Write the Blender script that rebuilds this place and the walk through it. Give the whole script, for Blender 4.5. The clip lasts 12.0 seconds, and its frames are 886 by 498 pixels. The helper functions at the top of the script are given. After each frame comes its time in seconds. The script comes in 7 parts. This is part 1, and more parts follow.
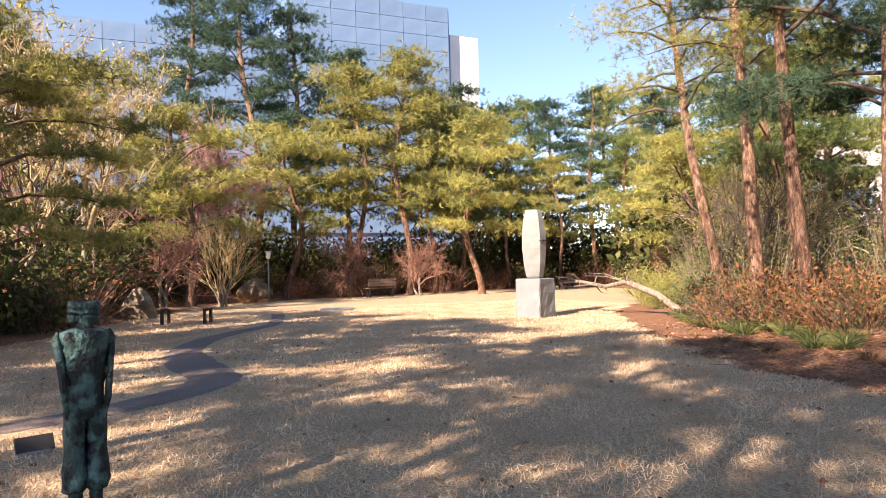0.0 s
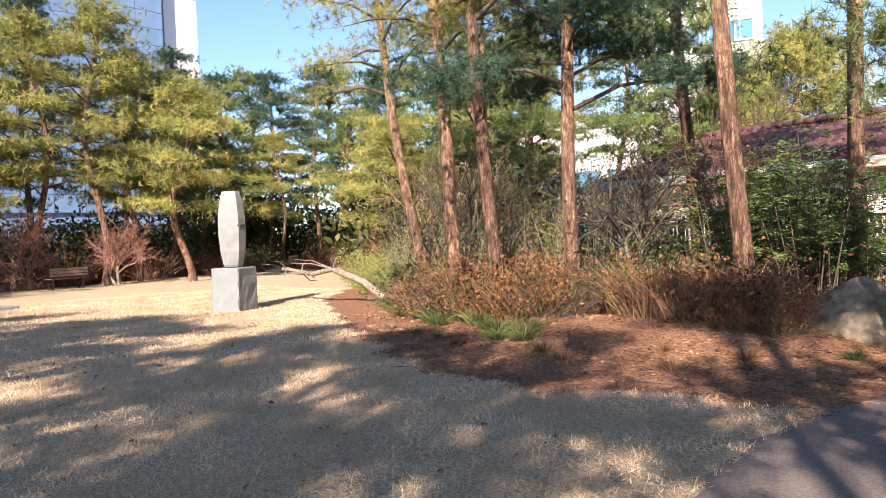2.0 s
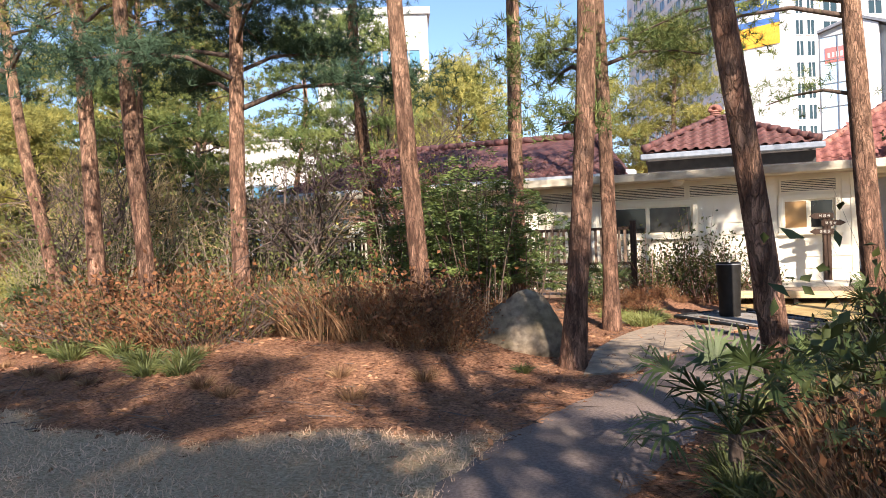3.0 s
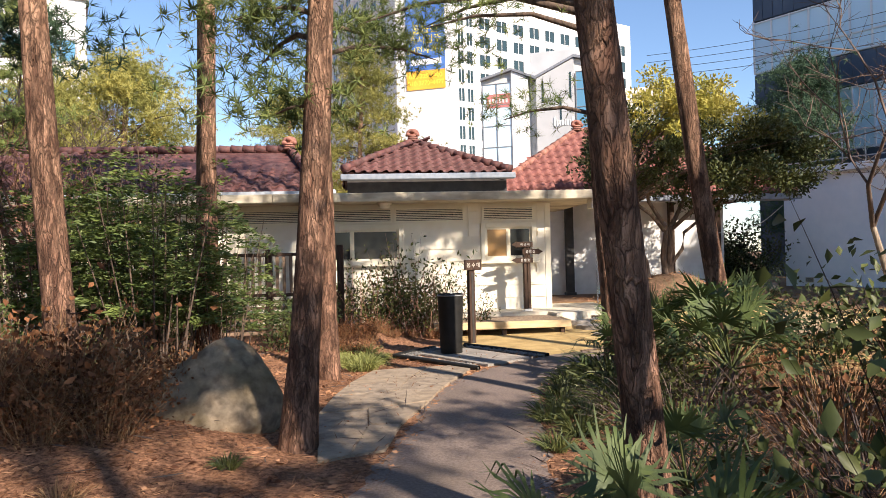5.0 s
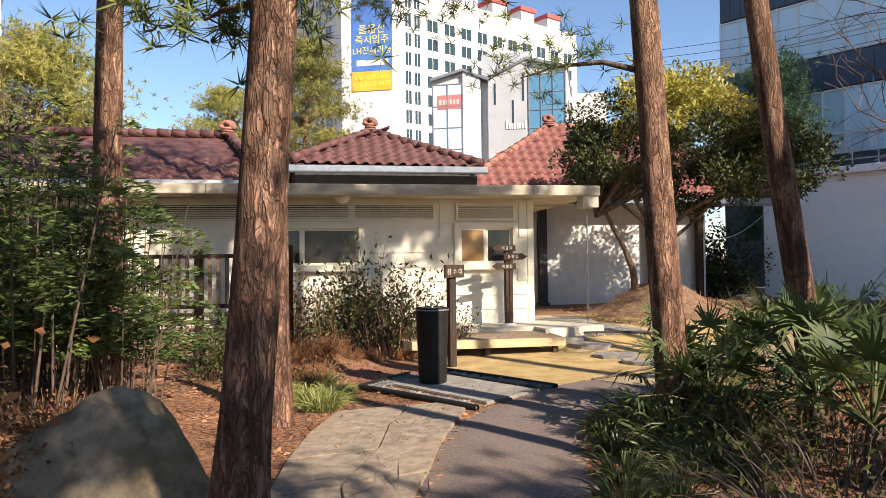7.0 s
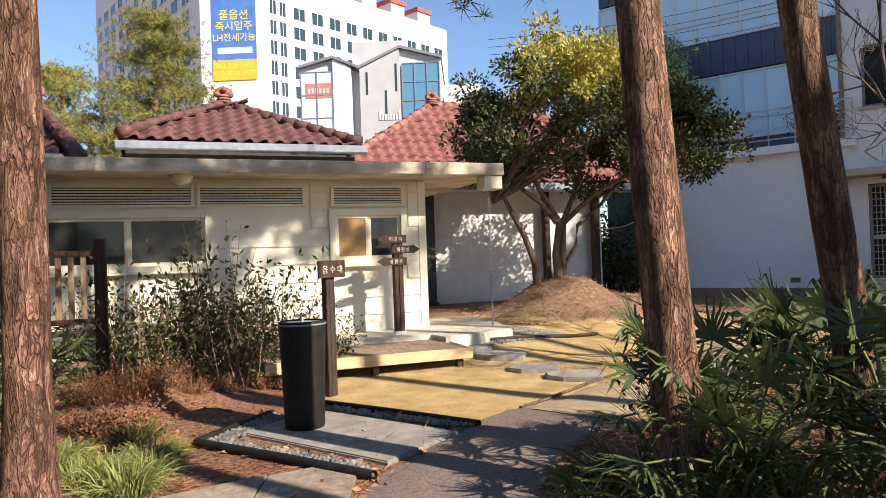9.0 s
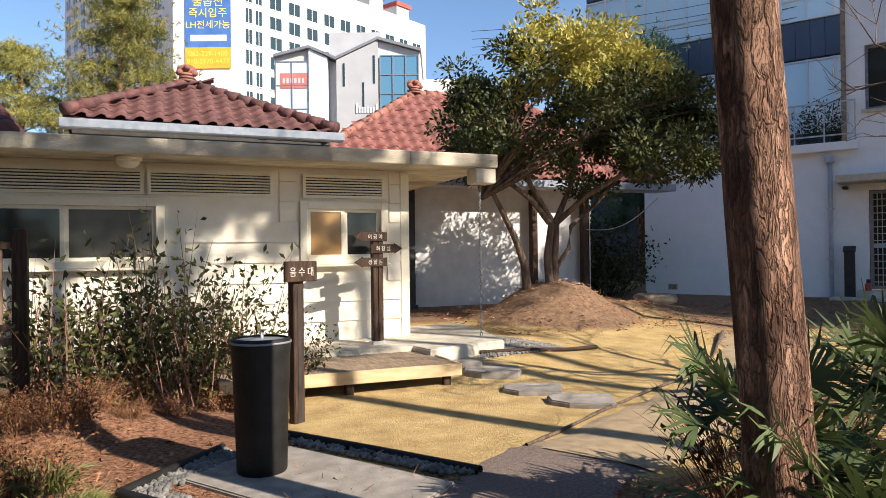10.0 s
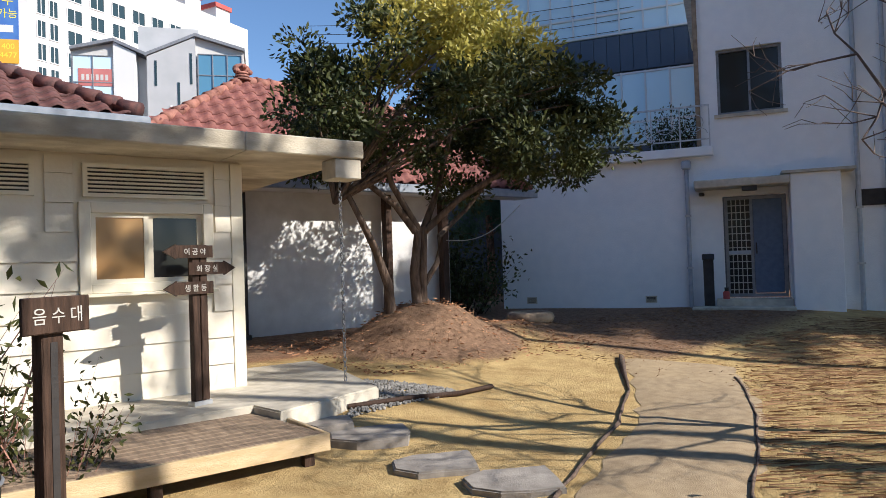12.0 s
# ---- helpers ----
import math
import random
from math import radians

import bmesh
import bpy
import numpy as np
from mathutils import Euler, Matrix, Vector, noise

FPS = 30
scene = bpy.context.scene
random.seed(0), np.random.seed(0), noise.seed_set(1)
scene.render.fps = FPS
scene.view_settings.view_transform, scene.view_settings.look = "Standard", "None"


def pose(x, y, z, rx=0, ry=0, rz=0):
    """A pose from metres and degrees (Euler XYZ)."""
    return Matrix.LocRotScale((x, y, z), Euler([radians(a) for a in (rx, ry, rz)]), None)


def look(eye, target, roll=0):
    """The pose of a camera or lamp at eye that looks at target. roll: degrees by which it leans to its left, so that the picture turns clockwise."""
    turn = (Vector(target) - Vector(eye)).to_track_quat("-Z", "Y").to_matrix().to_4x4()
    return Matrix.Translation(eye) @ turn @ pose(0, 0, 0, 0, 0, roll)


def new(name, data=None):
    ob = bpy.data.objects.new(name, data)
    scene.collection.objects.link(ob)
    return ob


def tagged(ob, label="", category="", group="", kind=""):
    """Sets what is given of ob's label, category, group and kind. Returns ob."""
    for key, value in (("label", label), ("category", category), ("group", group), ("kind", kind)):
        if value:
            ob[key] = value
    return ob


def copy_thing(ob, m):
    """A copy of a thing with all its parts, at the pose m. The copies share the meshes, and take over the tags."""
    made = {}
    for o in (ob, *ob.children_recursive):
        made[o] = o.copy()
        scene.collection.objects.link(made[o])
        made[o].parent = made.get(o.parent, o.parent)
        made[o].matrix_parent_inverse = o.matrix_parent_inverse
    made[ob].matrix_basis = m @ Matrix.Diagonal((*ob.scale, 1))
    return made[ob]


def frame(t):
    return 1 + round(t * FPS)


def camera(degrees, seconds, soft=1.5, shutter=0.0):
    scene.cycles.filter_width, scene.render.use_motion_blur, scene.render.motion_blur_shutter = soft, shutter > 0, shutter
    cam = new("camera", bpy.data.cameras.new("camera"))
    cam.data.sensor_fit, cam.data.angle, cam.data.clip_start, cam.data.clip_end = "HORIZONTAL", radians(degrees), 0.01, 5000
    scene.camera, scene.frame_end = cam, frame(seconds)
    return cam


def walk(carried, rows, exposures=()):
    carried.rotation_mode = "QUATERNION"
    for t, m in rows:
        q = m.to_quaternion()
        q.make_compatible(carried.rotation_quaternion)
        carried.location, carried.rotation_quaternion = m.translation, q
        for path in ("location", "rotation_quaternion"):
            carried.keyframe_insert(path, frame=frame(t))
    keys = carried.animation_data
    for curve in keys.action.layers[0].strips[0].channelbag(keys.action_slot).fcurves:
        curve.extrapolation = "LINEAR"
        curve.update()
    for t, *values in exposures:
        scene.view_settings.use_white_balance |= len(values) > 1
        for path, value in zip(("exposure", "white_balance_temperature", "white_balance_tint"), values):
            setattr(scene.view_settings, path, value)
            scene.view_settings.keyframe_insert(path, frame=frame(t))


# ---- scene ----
cam = camera(64.8, 12.0, 0.5)
PATH = [
    (0, (0.073, 0.215, 1.299), (-1.783, 0.959, 1.354), -1.5),
    (0.5, (-0.004, 0.609, 1.367), (-1.891, 1.272, 1.371), -2.3),
    (1, (-0.163, 0.836, 1.439), (-1.992, 1.645, 1.426), -2.8),
    (1.5, (-0.381, 1.211, 1.447), (-2.033, 2.338, 1.418), -2.6),
    (2, (-0.597, 1.571, 1.451), (-2.058, 2.937, 1.421), -2.3),
    (2.5, (-0.882, 2.008, 1.441), (-2.005, 3.662, 1.417), -2.0),
    (3, (-1.113, 2.491, 1.41), (-1.831, 4.358, 1.392), -2.0),
    (3.5, (-1.303, 2.996, 1.38), (-1.647, 4.966, 1.356), -2.2),
    (5.5, (-1.993, 5.065, 1.469), (-1.774, 7.053, 1.504), -0.9),
    (6, (-2.042, 5.61, 1.472), (-1.805, 7.595, 1.508), -0.6),
    (6.5, (-2.107, 6.214, 1.445), (-1.848, 8.197, 1.488), -0.7),
    (7, (-2.147, 6.766, 1.442), (-1.803, 8.736, 1.482), -0.7),
    (9, (-1.76, 9.051, 1.409), (-1.067, 10.926, 1.432), -2.0),
    (9.5, (-1.636, 9.663, 1.445), (-0.883, 11.516, 1.459), -1.1),
    (10, (-1.514, 10.178, 1.462), (-0.749, 12.025, 1.476), -0.7),
    (10.5, (-1.392, 10.776, 1.484), (-0.615, 12.619, 1.504), -0.5),
    (11, (-1.261, 11.33, 1.501), (-0.483, 13.172, 1.529), -0.9),
    (11.5, (-1.091, 11.9, 1.509), (-0.15, 13.665, 1.546), -1.4),
    (12, (-0.842, 12.379, 1.514), (0.348, 13.986, 1.555), -1.9),
]
walk(cam, [(t, look(eye, target, roll)) for t, eye, target, roll in PATH], [(0, 1.52, 7100, 21), (1.0, 1.46, 6500, 16), (2.0, 1.4, 6450, 16), (3.5, 1.2, 6550, 15), (7, 0.95, 6750, 13), (9.5, 0.93, 6600, 12), (12, 0.62, 6000, 11)])

# ---- world, sun ----
SUN_AZ = math.atan2(0.53, -0.848)
SUN_EL = radians(33)
world = bpy.data.worlds.new("world")
scene.world = world
world.use_nodes = True
wn = world.node_tree
sky = wn.nodes.new("ShaderNodeTexSky")
sky.sky_type = "NISHITA"
sky.sun_disc = False
sky.sun_elevation = SUN_EL
sky.sun_rotation = SUN_AZ
sky.dust_density = 0.1
sky.ozone_density = 4.0
wn.links.new(sky.outputs[0], wn.nodes["Background"].inputs[0])
wn.nodes["Background"].inputs[1].default_value = 0.10
sun = new("sun", bpy.data.lights.new("sun", "SUN"))
sun.data.energy = 5.0
sun.data.angle = radians(0.55)
sun.data.color = (1.0, 0.9, 0.76)
sun.matrix_world = look((0, 0, 30), (-0.53 * math.cos(SUN_EL), 0.848 * math.cos(SUN_EL), 30 - math.sin(SUN_EL)))


# ---- materials ----
def material(name, a, b=None, rough=0.8, scale=6.0, detail=6.0, bump=0.0, bscale=40.0, metal=0.0, big=0.0, big_col=None,
             big_scale=0.6, stretch=(1, 1, 1), per=0.0, coords="Object", spec=0.5, trans=0.0, ramp=(0.35, 0.65)):
    """Two colours mixed by a noise, a larger stain, a bump; per: variation from object to object; trans: light let through leaves."""
    m = bpy.data.materials.new(name)
    m.use_nodes = True
    nt = m.node_tree
    N, L = nt.nodes, nt.links
    p = N["Principled BSDF"]
    p.inputs["Roughness"].default_value = rough
    p.inputs["Metallic"].default_value = metal
    p.inputs["Specular IOR Level"].default_value = spec
    b = b or tuple(c * 0.8 for c in a)
    tc = N.new("ShaderNodeTexCoord")
    mp = N.new("ShaderNodeMapping")
    mp.inputs["Scale"].default_value = stretch
    L.new(tc.outputs[coords], mp.inputs[0])
    no = N.new("ShaderNodeTexNoise")
    no.inputs["Scale"].default_value = scale
    no.inputs["Detail"].default_value = detail
    L.new(mp.outputs[0], no.inputs["Vector"])
    rp = N.new("ShaderNodeValToRGB")
    rp.color_ramp.elements[0].position, rp.color_ramp.elements[1].position = ramp
    rp.color_ramp.elements[0].color, rp.color_ramp.elements[1].color = (*a, 1), (*b, 1)
    L.new(no.outputs[0], rp.inputs[0])
    col = rp.outputs[0]
    if big:
        n2 = N.new("ShaderNodeTexNoise")
        n2.inputs["Scale"].default_value = big_scale
        n2.inputs["Detail"].default_value = 5
        L.new(mp.outputs[0], n2.inputs["Vector"])
        mr = N.new("ShaderNodeMapRange")
        mr.inputs[1].default_value, mr.inputs[2].default_value, mr.inputs[4].default_value = 0.42, 0.68, big
        L.new(n2.outputs[0], mr.inputs[0])
        mx = N.new("ShaderNodeMix")
        mx.data_type = "RGBA"
        L.new(mr.outputs[0], mx.inputs[0])
        L.new(col, mx.inputs[6])
        mx.inputs[7].default_value = (*(big_col or tuple(c * 0.5 for c in a)), 1)
        col = mx.outputs[2]
    if per:
        oi = N.new("ShaderNodeObjectInfo")
        ge = N.new("ShaderNodeNewGeometry")
        ad = N.new("ShaderNodeMath")
        ad.operation = "ADD"
        L.new(oi.outputs["Random"], ad.inputs[0])
        L.new(ge.outputs["Random Per Island"], ad.inputs[1])
        mr = N.new("ShaderNodeMapRange")
        mr.inputs[2].default_value = 2
        mr.inputs[3].default_value, mr.inputs[4].default_value = 1 - per, 1 + per
        L.new(ad.outputs[0], mr.inputs[0])
        hs = N.new("ShaderNodeHueSaturation")
        L.new(mr.outputs[0], hs.inputs["Value"])
        L.new(col, hs.inputs["Color"])
        col = hs.outputs[0]
    L.new(col, p.inputs["Base Color"])
    if bump:
        n3 = N.new("ShaderNodeTexNoise")
        n3.inputs["Scale"].default_value = bscale
        n3.inputs["Detail"].default_value = 6
        L.new(mp.outputs[0], n3.inputs["Vector"])
        bp = N.new("ShaderNodeBump")
        bp.inputs["Strength"].default_value = bump
        bp.inputs["Distance"].default_value = 0.02
        L.new(n3.outputs[0], bp.inputs["Height"])
        L.new(bp.outputs[0], p.inputs["Normal"])
    if trans:
        tr = N.new("ShaderNodeBsdfTranslucent")
        L.new(col, tr.inputs[0])
        ms = N.new("ShaderNodeMixShader")
        ms.inputs[0].default_value = trans
        L.new(p.outputs[0], ms.inputs[1])
        L.new(tr.outputs[0], ms.inputs[2])
        L.new(ms.outputs[0], N["Material Output"].inputs[0])
    return m


def ground_material():
    """Dry lawn, needle litter, sand and dark soil, mixed by the zone weights kept on the ground's vertices."""
    m = bpy.data.materials.new("ground")
    m.use_nodes = True
    N, L = m.node_tree.nodes, m.node_tree.links
    p = N["Principled BSDF"]
    p.inputs["Roughness"].default_value = 0.95
    p.inputs["Specular IOR Level"].default_value = 0.15
    tc = N.new("ShaderNodeTexCoord")

    def noisy(a, b, scale, lo=0.35, hi=0.65):
        no = N.new("ShaderNodeTexNoise")
        no.inputs["Scale"].default_value = scale
        no.inputs["Detail"].default_value = 8
        no.inputs["Roughness"].default_value = 0.7
        L.new(tc.outputs["Object"], no.inputs["Vector"])
        rp = N.new("ShaderNodeValToRGB")
        rp.color_ramp.elements[0].position, rp.color_ramp.elements[1].position = lo, hi
        rp.color_ramp.elements[0].color, rp.color_ramp.elements[1].color = (*a, 1), (*b, 1)
        L.new(no.outputs[0], rp.inputs[0])
        return rp.outputs[0], no.outputs[0]

    def blend(fac, a, b):
        mx = N.new("ShaderNodeMix")
        mx.data_type = "RGBA"
        L.new(fac, mx.inputs[0])
        L.new(a, mx.inputs[6])
        L.new(b, mx.inputs[7])
        return mx.outputs[2]

    lawn, fine = noisy((0.26, 0.18, 0.10), (0.70, 0.53, 0.35), 34)
    worn, wide = noisy((0.0, 0.0, 0.0), (1.0, 1.0, 1.0), 0.55, 0.45, 0.75)
    green, _ = noisy((0.24, 0.20, 0.09), (0.38, 0.29, 0.15), 25)
    litter, lit = noisy((0.06, 0.025, 0.015), (0.46, 0.24, 0.14), 26)
    sand, _ = noisy((0.35, 0.23, 0.095), (0.64, 0.47, 0.22), 2.6, 0.3, 0.7)
    soil, _ = noisy((0.13, 0.08, 0.05), (0.31, 0.195, 0.125), 12)

    def weight(name):
        at = N.new("ShaderNodeAttribute")
        at.attribute_name = name
        ad = N.new("ShaderNodeMath")
        ad.operation = "MULTIPLY_ADD"
        L.new(fine, ad.inputs[0])
        ad.inputs[1].default_value = 0.9
        L.new(at.outputs["Fac"], ad.inputs[2])
        mr = N.new("ShaderNodeMapRange")
        mr.inputs[1].default_value, mr.inputs[2].default_value = 0.75, 1.12
        L.new(ad.outputs[0], mr.inputs[0])
        return mr.outputs[0]

    half = N.new("ShaderNodeMath")
    half.operation = "MULTIPLY"
    half.inputs[1].default_value = 0.35
    L.new(worn, half.inputs[0])
    col = blend(half.outputs[0], lawn, green)
    col = blend(weight("litter"), col, litter)
    col = blend(weight("sand"), col, sand)
    col = blend(weight("soil"), col, soil)
    L.new(col, p.inputs["Base Color"])
    bp = N.new("ShaderNodeBump")
    bp.inputs["Strength"].default_value = 0.9
    bp.inputs["Distance"].default_value = 0.03
    L.new(fine, bp.inputs["Height"])
    L.new(bp.outputs[0], p.inputs["Normal"])
    return m


def glass_material(name, tint, rough=0.05, spec=0.9):
    """A glossy pane of the given tint that mirrors the sky."""
    m = bpy.data.materials.new(name)
    m.use_nodes = True
    p = m.node_tree.nodes["Principled BSDF"]
    p.inputs["Base Color"].default_value = (*tint, 1)
    p.inputs["Roughness"].default_value = rough
    p.inputs["Specular IOR Level"].default_value = spec
    return m


M_GROUND = ground_material()
M_ASPHALT = material("asphalt", (0.14, 0.104, 0.09), (0.25, 0.19, 0.16), 0.9, 45, bump=0.5, bscale=160, big=0.5, big_col=(0.16, 0.12, 0.085), big_scale=0.9)
M_SANDPATH = material("sanded_path", (0.26, 0.19, 0.115), (0.38, 0.29, 0.18), 0.95, 9, bump=0.4, bscale=120, big=0.5, big_col=(0.46, 0.34, 0.19))
M_PAD = material("grey_pad_concrete", (0.23, 0.205, 0.18), (0.36, 0.325, 0.285), 0.85, 8, bump=0.25, bscale=60, big=0.4, big_col=(0.16, 0.14, 0.12), big_scale=1.5)
M_FLAG = material("flagstone", (0.20, 0.155, 0.115), (0.34, 0.27, 0.20), 0.9, 9, bump=0.7, bscale=24, big=0.4, big_col=(0.38, 0.28, 0.17))
M_CONC = material("concrete", (0.48, 0.435, 0.35), (0.64, 0.585, 0.48), 0.85, 8, bump=0.25, bscale=60, big=0.5, big_col=(0.30, 0.27, 0.22), big_scale=1.3)
M_EAVE = material("weathered_concrete", (0.50, 0.44, 0.33), (0.68, 0.61, 0.48), 0.9, 5, bump=0.3, bscale=40, big=0.75, big_col=(0.24, 0.20, 0.15), big_scale=1.6, stretch=(0.7, 1, 2))
M_SIDING = material("cream_siding", (0.76, 0.69, 0.56), (0.82, 0.765, 0.65), 0.6, 3, bump=0.08, bscale=30, big=0.25, big_col=(0.60, 0.52, 0.38), big_scale=1.2)
M_TRIM = material("cream_trim", (0.76, 0.69, 0.54), (0.82, 0.76, 0.62), 0.5, 4, bump=0.05)
M_WHITE = material("white_render", (0.85, 0.87, 0.89), (0.90, 0.91, 0.92), 0.85, 4, bump=0.3, bscale=50, big=0.18, big_col=(0.72, 0.73, 0.74), big_scale=0.9)
M_GREYWALL = material("pale_grey_render", (0.60, 0.59, 0.58), (0.70, 0.69, 0.68), 0.8, 4, bump=0.15, big=0.3, big_col=(0.5, 0.48, 0.46))
# one roof tile in two tones: sunlight coloured in on the wing, shade elsewhere
M_TILE_SUNLIT = material("sunlit_clay_tile", (0.14, 0.045, 0.042), (0.27, 0.10, 0.08), 0.75, 9, bump=0.3, per=0.3, big=0.4, big_col=(0.14, 0.07, 0.06), big_scale=2.5)
M_TILE_SHADED = material("shaded_clay_tile", (0.06, 0.025, 0.025), (0.15, 0.056, 0.048), 0.75, 9, bump=0.3, per=0.38, big=0.5, big_col=(0.14, 0.085, 0.085), big_scale=2.5)
M_TILE_TOP = material("orange_ridge_tile", (0.24, 0.095, 0.07), (0.38, 0.17, 0.125), 0.8, 9, bump=0.4, per=0.3, big=0.4, big_col=(0.16, 0.09, 0.08), big_scale=3)
M_DARKWOOD = material("dark_stained_wood", (0.035, 0.022, 0.016), (0.075, 0.045, 0.032), 0.6, 6, bump=0.4, bscale=30, stretch=(6, 6, 0.7), per=0.15, spec=0.15)
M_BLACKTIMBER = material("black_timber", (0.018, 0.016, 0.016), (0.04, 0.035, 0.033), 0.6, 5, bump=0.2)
M_FENCE = material("brown_fence_wood", (0.16, 0.10, 0.065), (0.28, 0.19, 0.13), 0.8, 6, bump=0.4, stretch=(5, 5, 0.6), per=0.25)
M_DECK = material("weathered_decking", (0.17, 0.12, 0.08), (0.29, 0.21, 0.14), 0.8, 5, bump=0.4, bscale=30, stretch=(8, 1, 8), per=0.15)
M_DECKEDGE = material("pale_deck_edge", (0.50, 0.37, 0.20), (0.62, 0.47, 0.28), 0.7, 4, bump=0.3, stretch=(1, 6, 6))
M_PLASTIC = material("black_plastic", (0.010, 0.0095, 0.009), (0.018, 0.017, 0.016), 0.55, 8, bump=0.15, bscale=200, spec=0.25)
M_STEEL = material("dull_steel", (0.45, 0.46, 0.48), (0.6, 0.61, 0.63), 0.4, 10, metal=0.8)
M_LETTER = material("pale_lettering", (0.45, 0.43, 0.39), (0.52, 0.50, 0.46), 0.6, 10)
M_GREYMETAL = material("grey_metal", (0.22, 0.23, 0.25), (0.30, 0.31, 0.33), 0.5, 8, metal=0.3, big=0.3)
M_PIPE = material("blue_grey_pipe", (0.36, 0.40, 0.46), (0.46, 0.50, 0.56), 0.5, 8)
M_DOOR = material("blue_grey_door_paint", (0.11, 0.155, 0.24), (0.15, 0.20, 0.29), 0.5, 8, big=0.2)
M_GUTTER = material("blue_grey_gutter_metal", (0.19, 0.225, 0.275), (0.27, 0.30, 0.35), 0.5, 8, big=0.3)
M_GLASS = glass_material("dark_window_glass", (0.03, 0.03, 0.03), 0.08, 0.4)
M_FROST = material("frosted_pane", (0.03, 0.029, 0.026), (0.11, 0.105, 0.09), 0.25, 1.6, detail=2, spec=0.6)
M_AMBER = material("amber_blind", (0.30, 0.165, 0.06), (0.50, 0.31, 0.13), 0.3, 1.8, detail=2, spec=0.6)
M_STONE = material("granite_boulder", (0.15, 0.115, 0.08), (0.33, 0.26, 0.18), 0.95, 11, bump=1.0, bscale=12, big=0.75, big_col=(0.12, 0.09, 0.04), big_scale=2.6, spec=0.2)
M_GRANITE = material("grey_granite", (0.16, 0.165, 0.17), (0.29, 0.30, 0.30), 0.85, 70, bump=0.6, bscale=26, big=0.3, big_col=(0.17, 0.17, 0.165), big_scale=3)
M_SCULPT = material("smooth_grey_stone", (0.22, 0.215, 0.20), (0.29, 0.285, 0.27), 0.55, 4, bump=0.15, big=0.3, big_col=(0.22, 0.22, 0.21))
M_BRONZE = material("verdigris_bronze", (0.010, 0.018, 0.02), (0.12, 0.26, 0.24), 0.6, 9, bump=1.0, bscale=26, metal=0.15, big=0.85, big_col=(0.012, 0.016, 0.016), big_scale=4.5, ramp=(0.44, 0.66))
M_BARK = material("plated_pine_bark", (0.045, 0.028, 0.021), (0.20, 0.125, 0.085), 0.95, 9, bump=1.0, bscale=14, stretch=(2.2, 2.2, 0.55), big=0.35, big_col=(0.03, 0.02, 0.015), big_scale=6)
M_BARKRED = material("orange_pine_bark", (0.17, 0.085, 0.05), (0.40, 0.22, 0.13), 0.9, 8, bump=0.8, bscale=16, stretch=(1.6, 1.6, 0.6), big=0.4, big_col=(0.09, 0.05, 0.035), big_scale=3)
M_BARKDARK = material("dark_brown_bark", (0.06, 0.04, 0.03), (0.16, 0.11, 0.08), 0.95, 9, bump=0.7, bscale=20, stretch=(2, 2, 0.6))
M_BARKGREY = material("grey_brown_bark", (0.16, 0.12, 0.09), (0.34, 0.27, 0.20), 0.95, 9, bump=0.7, bscale=20, stretch=(2, 2, 0.6))
M_TWIGY = material("straw_coloured_twigs", (0.36, 0.26, 0.13), (0.50, 0.38, 0.20), 0.9, 5)
M_TWIGR = material("reddish_twigs", (0.22, 0.11, 0.085), (0.34, 0.18, 0.13), 0.9, 5)
M_TWIGP = material("pinkish_twigs", (0.40, 0.19, 0.16), (0.56, 0.31, 0.25), 0.9, 5)
M_TWIGD = material("dark_twigs", (0.07, 0.05, 0.045), (0.14, 0.10, 0.08), 0.9, 5)
M_NEEDLE = material("pine_needles", (0.08, 0.125, 0.04), (0.22, 0.25, 0.075), 0.7, 0.9, per=0.3, trans=0.16, spec=0.25)
M_NEEDLEY = material("yellow_green_needles", (0.14, 0.155, 0.045), (0.42, 0.375, 0.105), 0.7, 0.8, per=0.3, trans=0.16, spec=0.25)
M_NEEDLED = material("blue_green_needles", (0.03, 0.065, 0.04), (0.08, 0.13, 0.07), 0.7, 0.9, per=0.3, trans=0.16, spec=0.25)
M_NEEDLEB = material("browned_needles", (0.20, 0.115, 0.05), (0.30, 0.19, 0.08), 0.8, 0.9, per=0.3, trans=0.3, spec=0.2)
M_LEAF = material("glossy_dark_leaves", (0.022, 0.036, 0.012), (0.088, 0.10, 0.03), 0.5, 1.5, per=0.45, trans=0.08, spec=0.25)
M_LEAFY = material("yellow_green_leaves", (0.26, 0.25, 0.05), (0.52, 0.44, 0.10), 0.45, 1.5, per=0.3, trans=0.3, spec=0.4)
M_LEAFS = material("shrub_leaves", (0.035, 0.048, 0.015), (0.13, 0.13, 0.04), 0.6, 3, per=0.4, trans=0.25, spec=0.2)
M_LEAFM = material("mid_green_leaves", (0.04, 0.065, 0.018), (0.20, 0.205, 0.06), 0.45, 3, per=0.4, trans=0.3, spec=0.35)
M_YEW = material("dark_narrow_leaves", (0.03, 0.055, 0.017), (0.15, 0.19, 0.052), 0.5, 2, per=0.45, trans=0.2, spec=0.3)
M_LEAFRED = material("rust_dry_leaves", (0.075, 0.032, 0.017), (0.34, 0.15, 0.068), 0.85, 3, per=0.35, trans=0.2, spec=0.2)
# lit copy of the green grass, with the sunshine put into its colour
M_GRASSLIT = material("sunlit_green_grass", (0.15, 0.18, 0.045), (0.40, 0.40, 0.13), 0.55, 3, per=0.35, trans=0.25)
M_DRYBUSH = material("dry_brown_stems", (0.11, 0.055, 0.03), (0.38, 0.23, 0.12), 0.9, 3, per=0.35, spec=0.2)
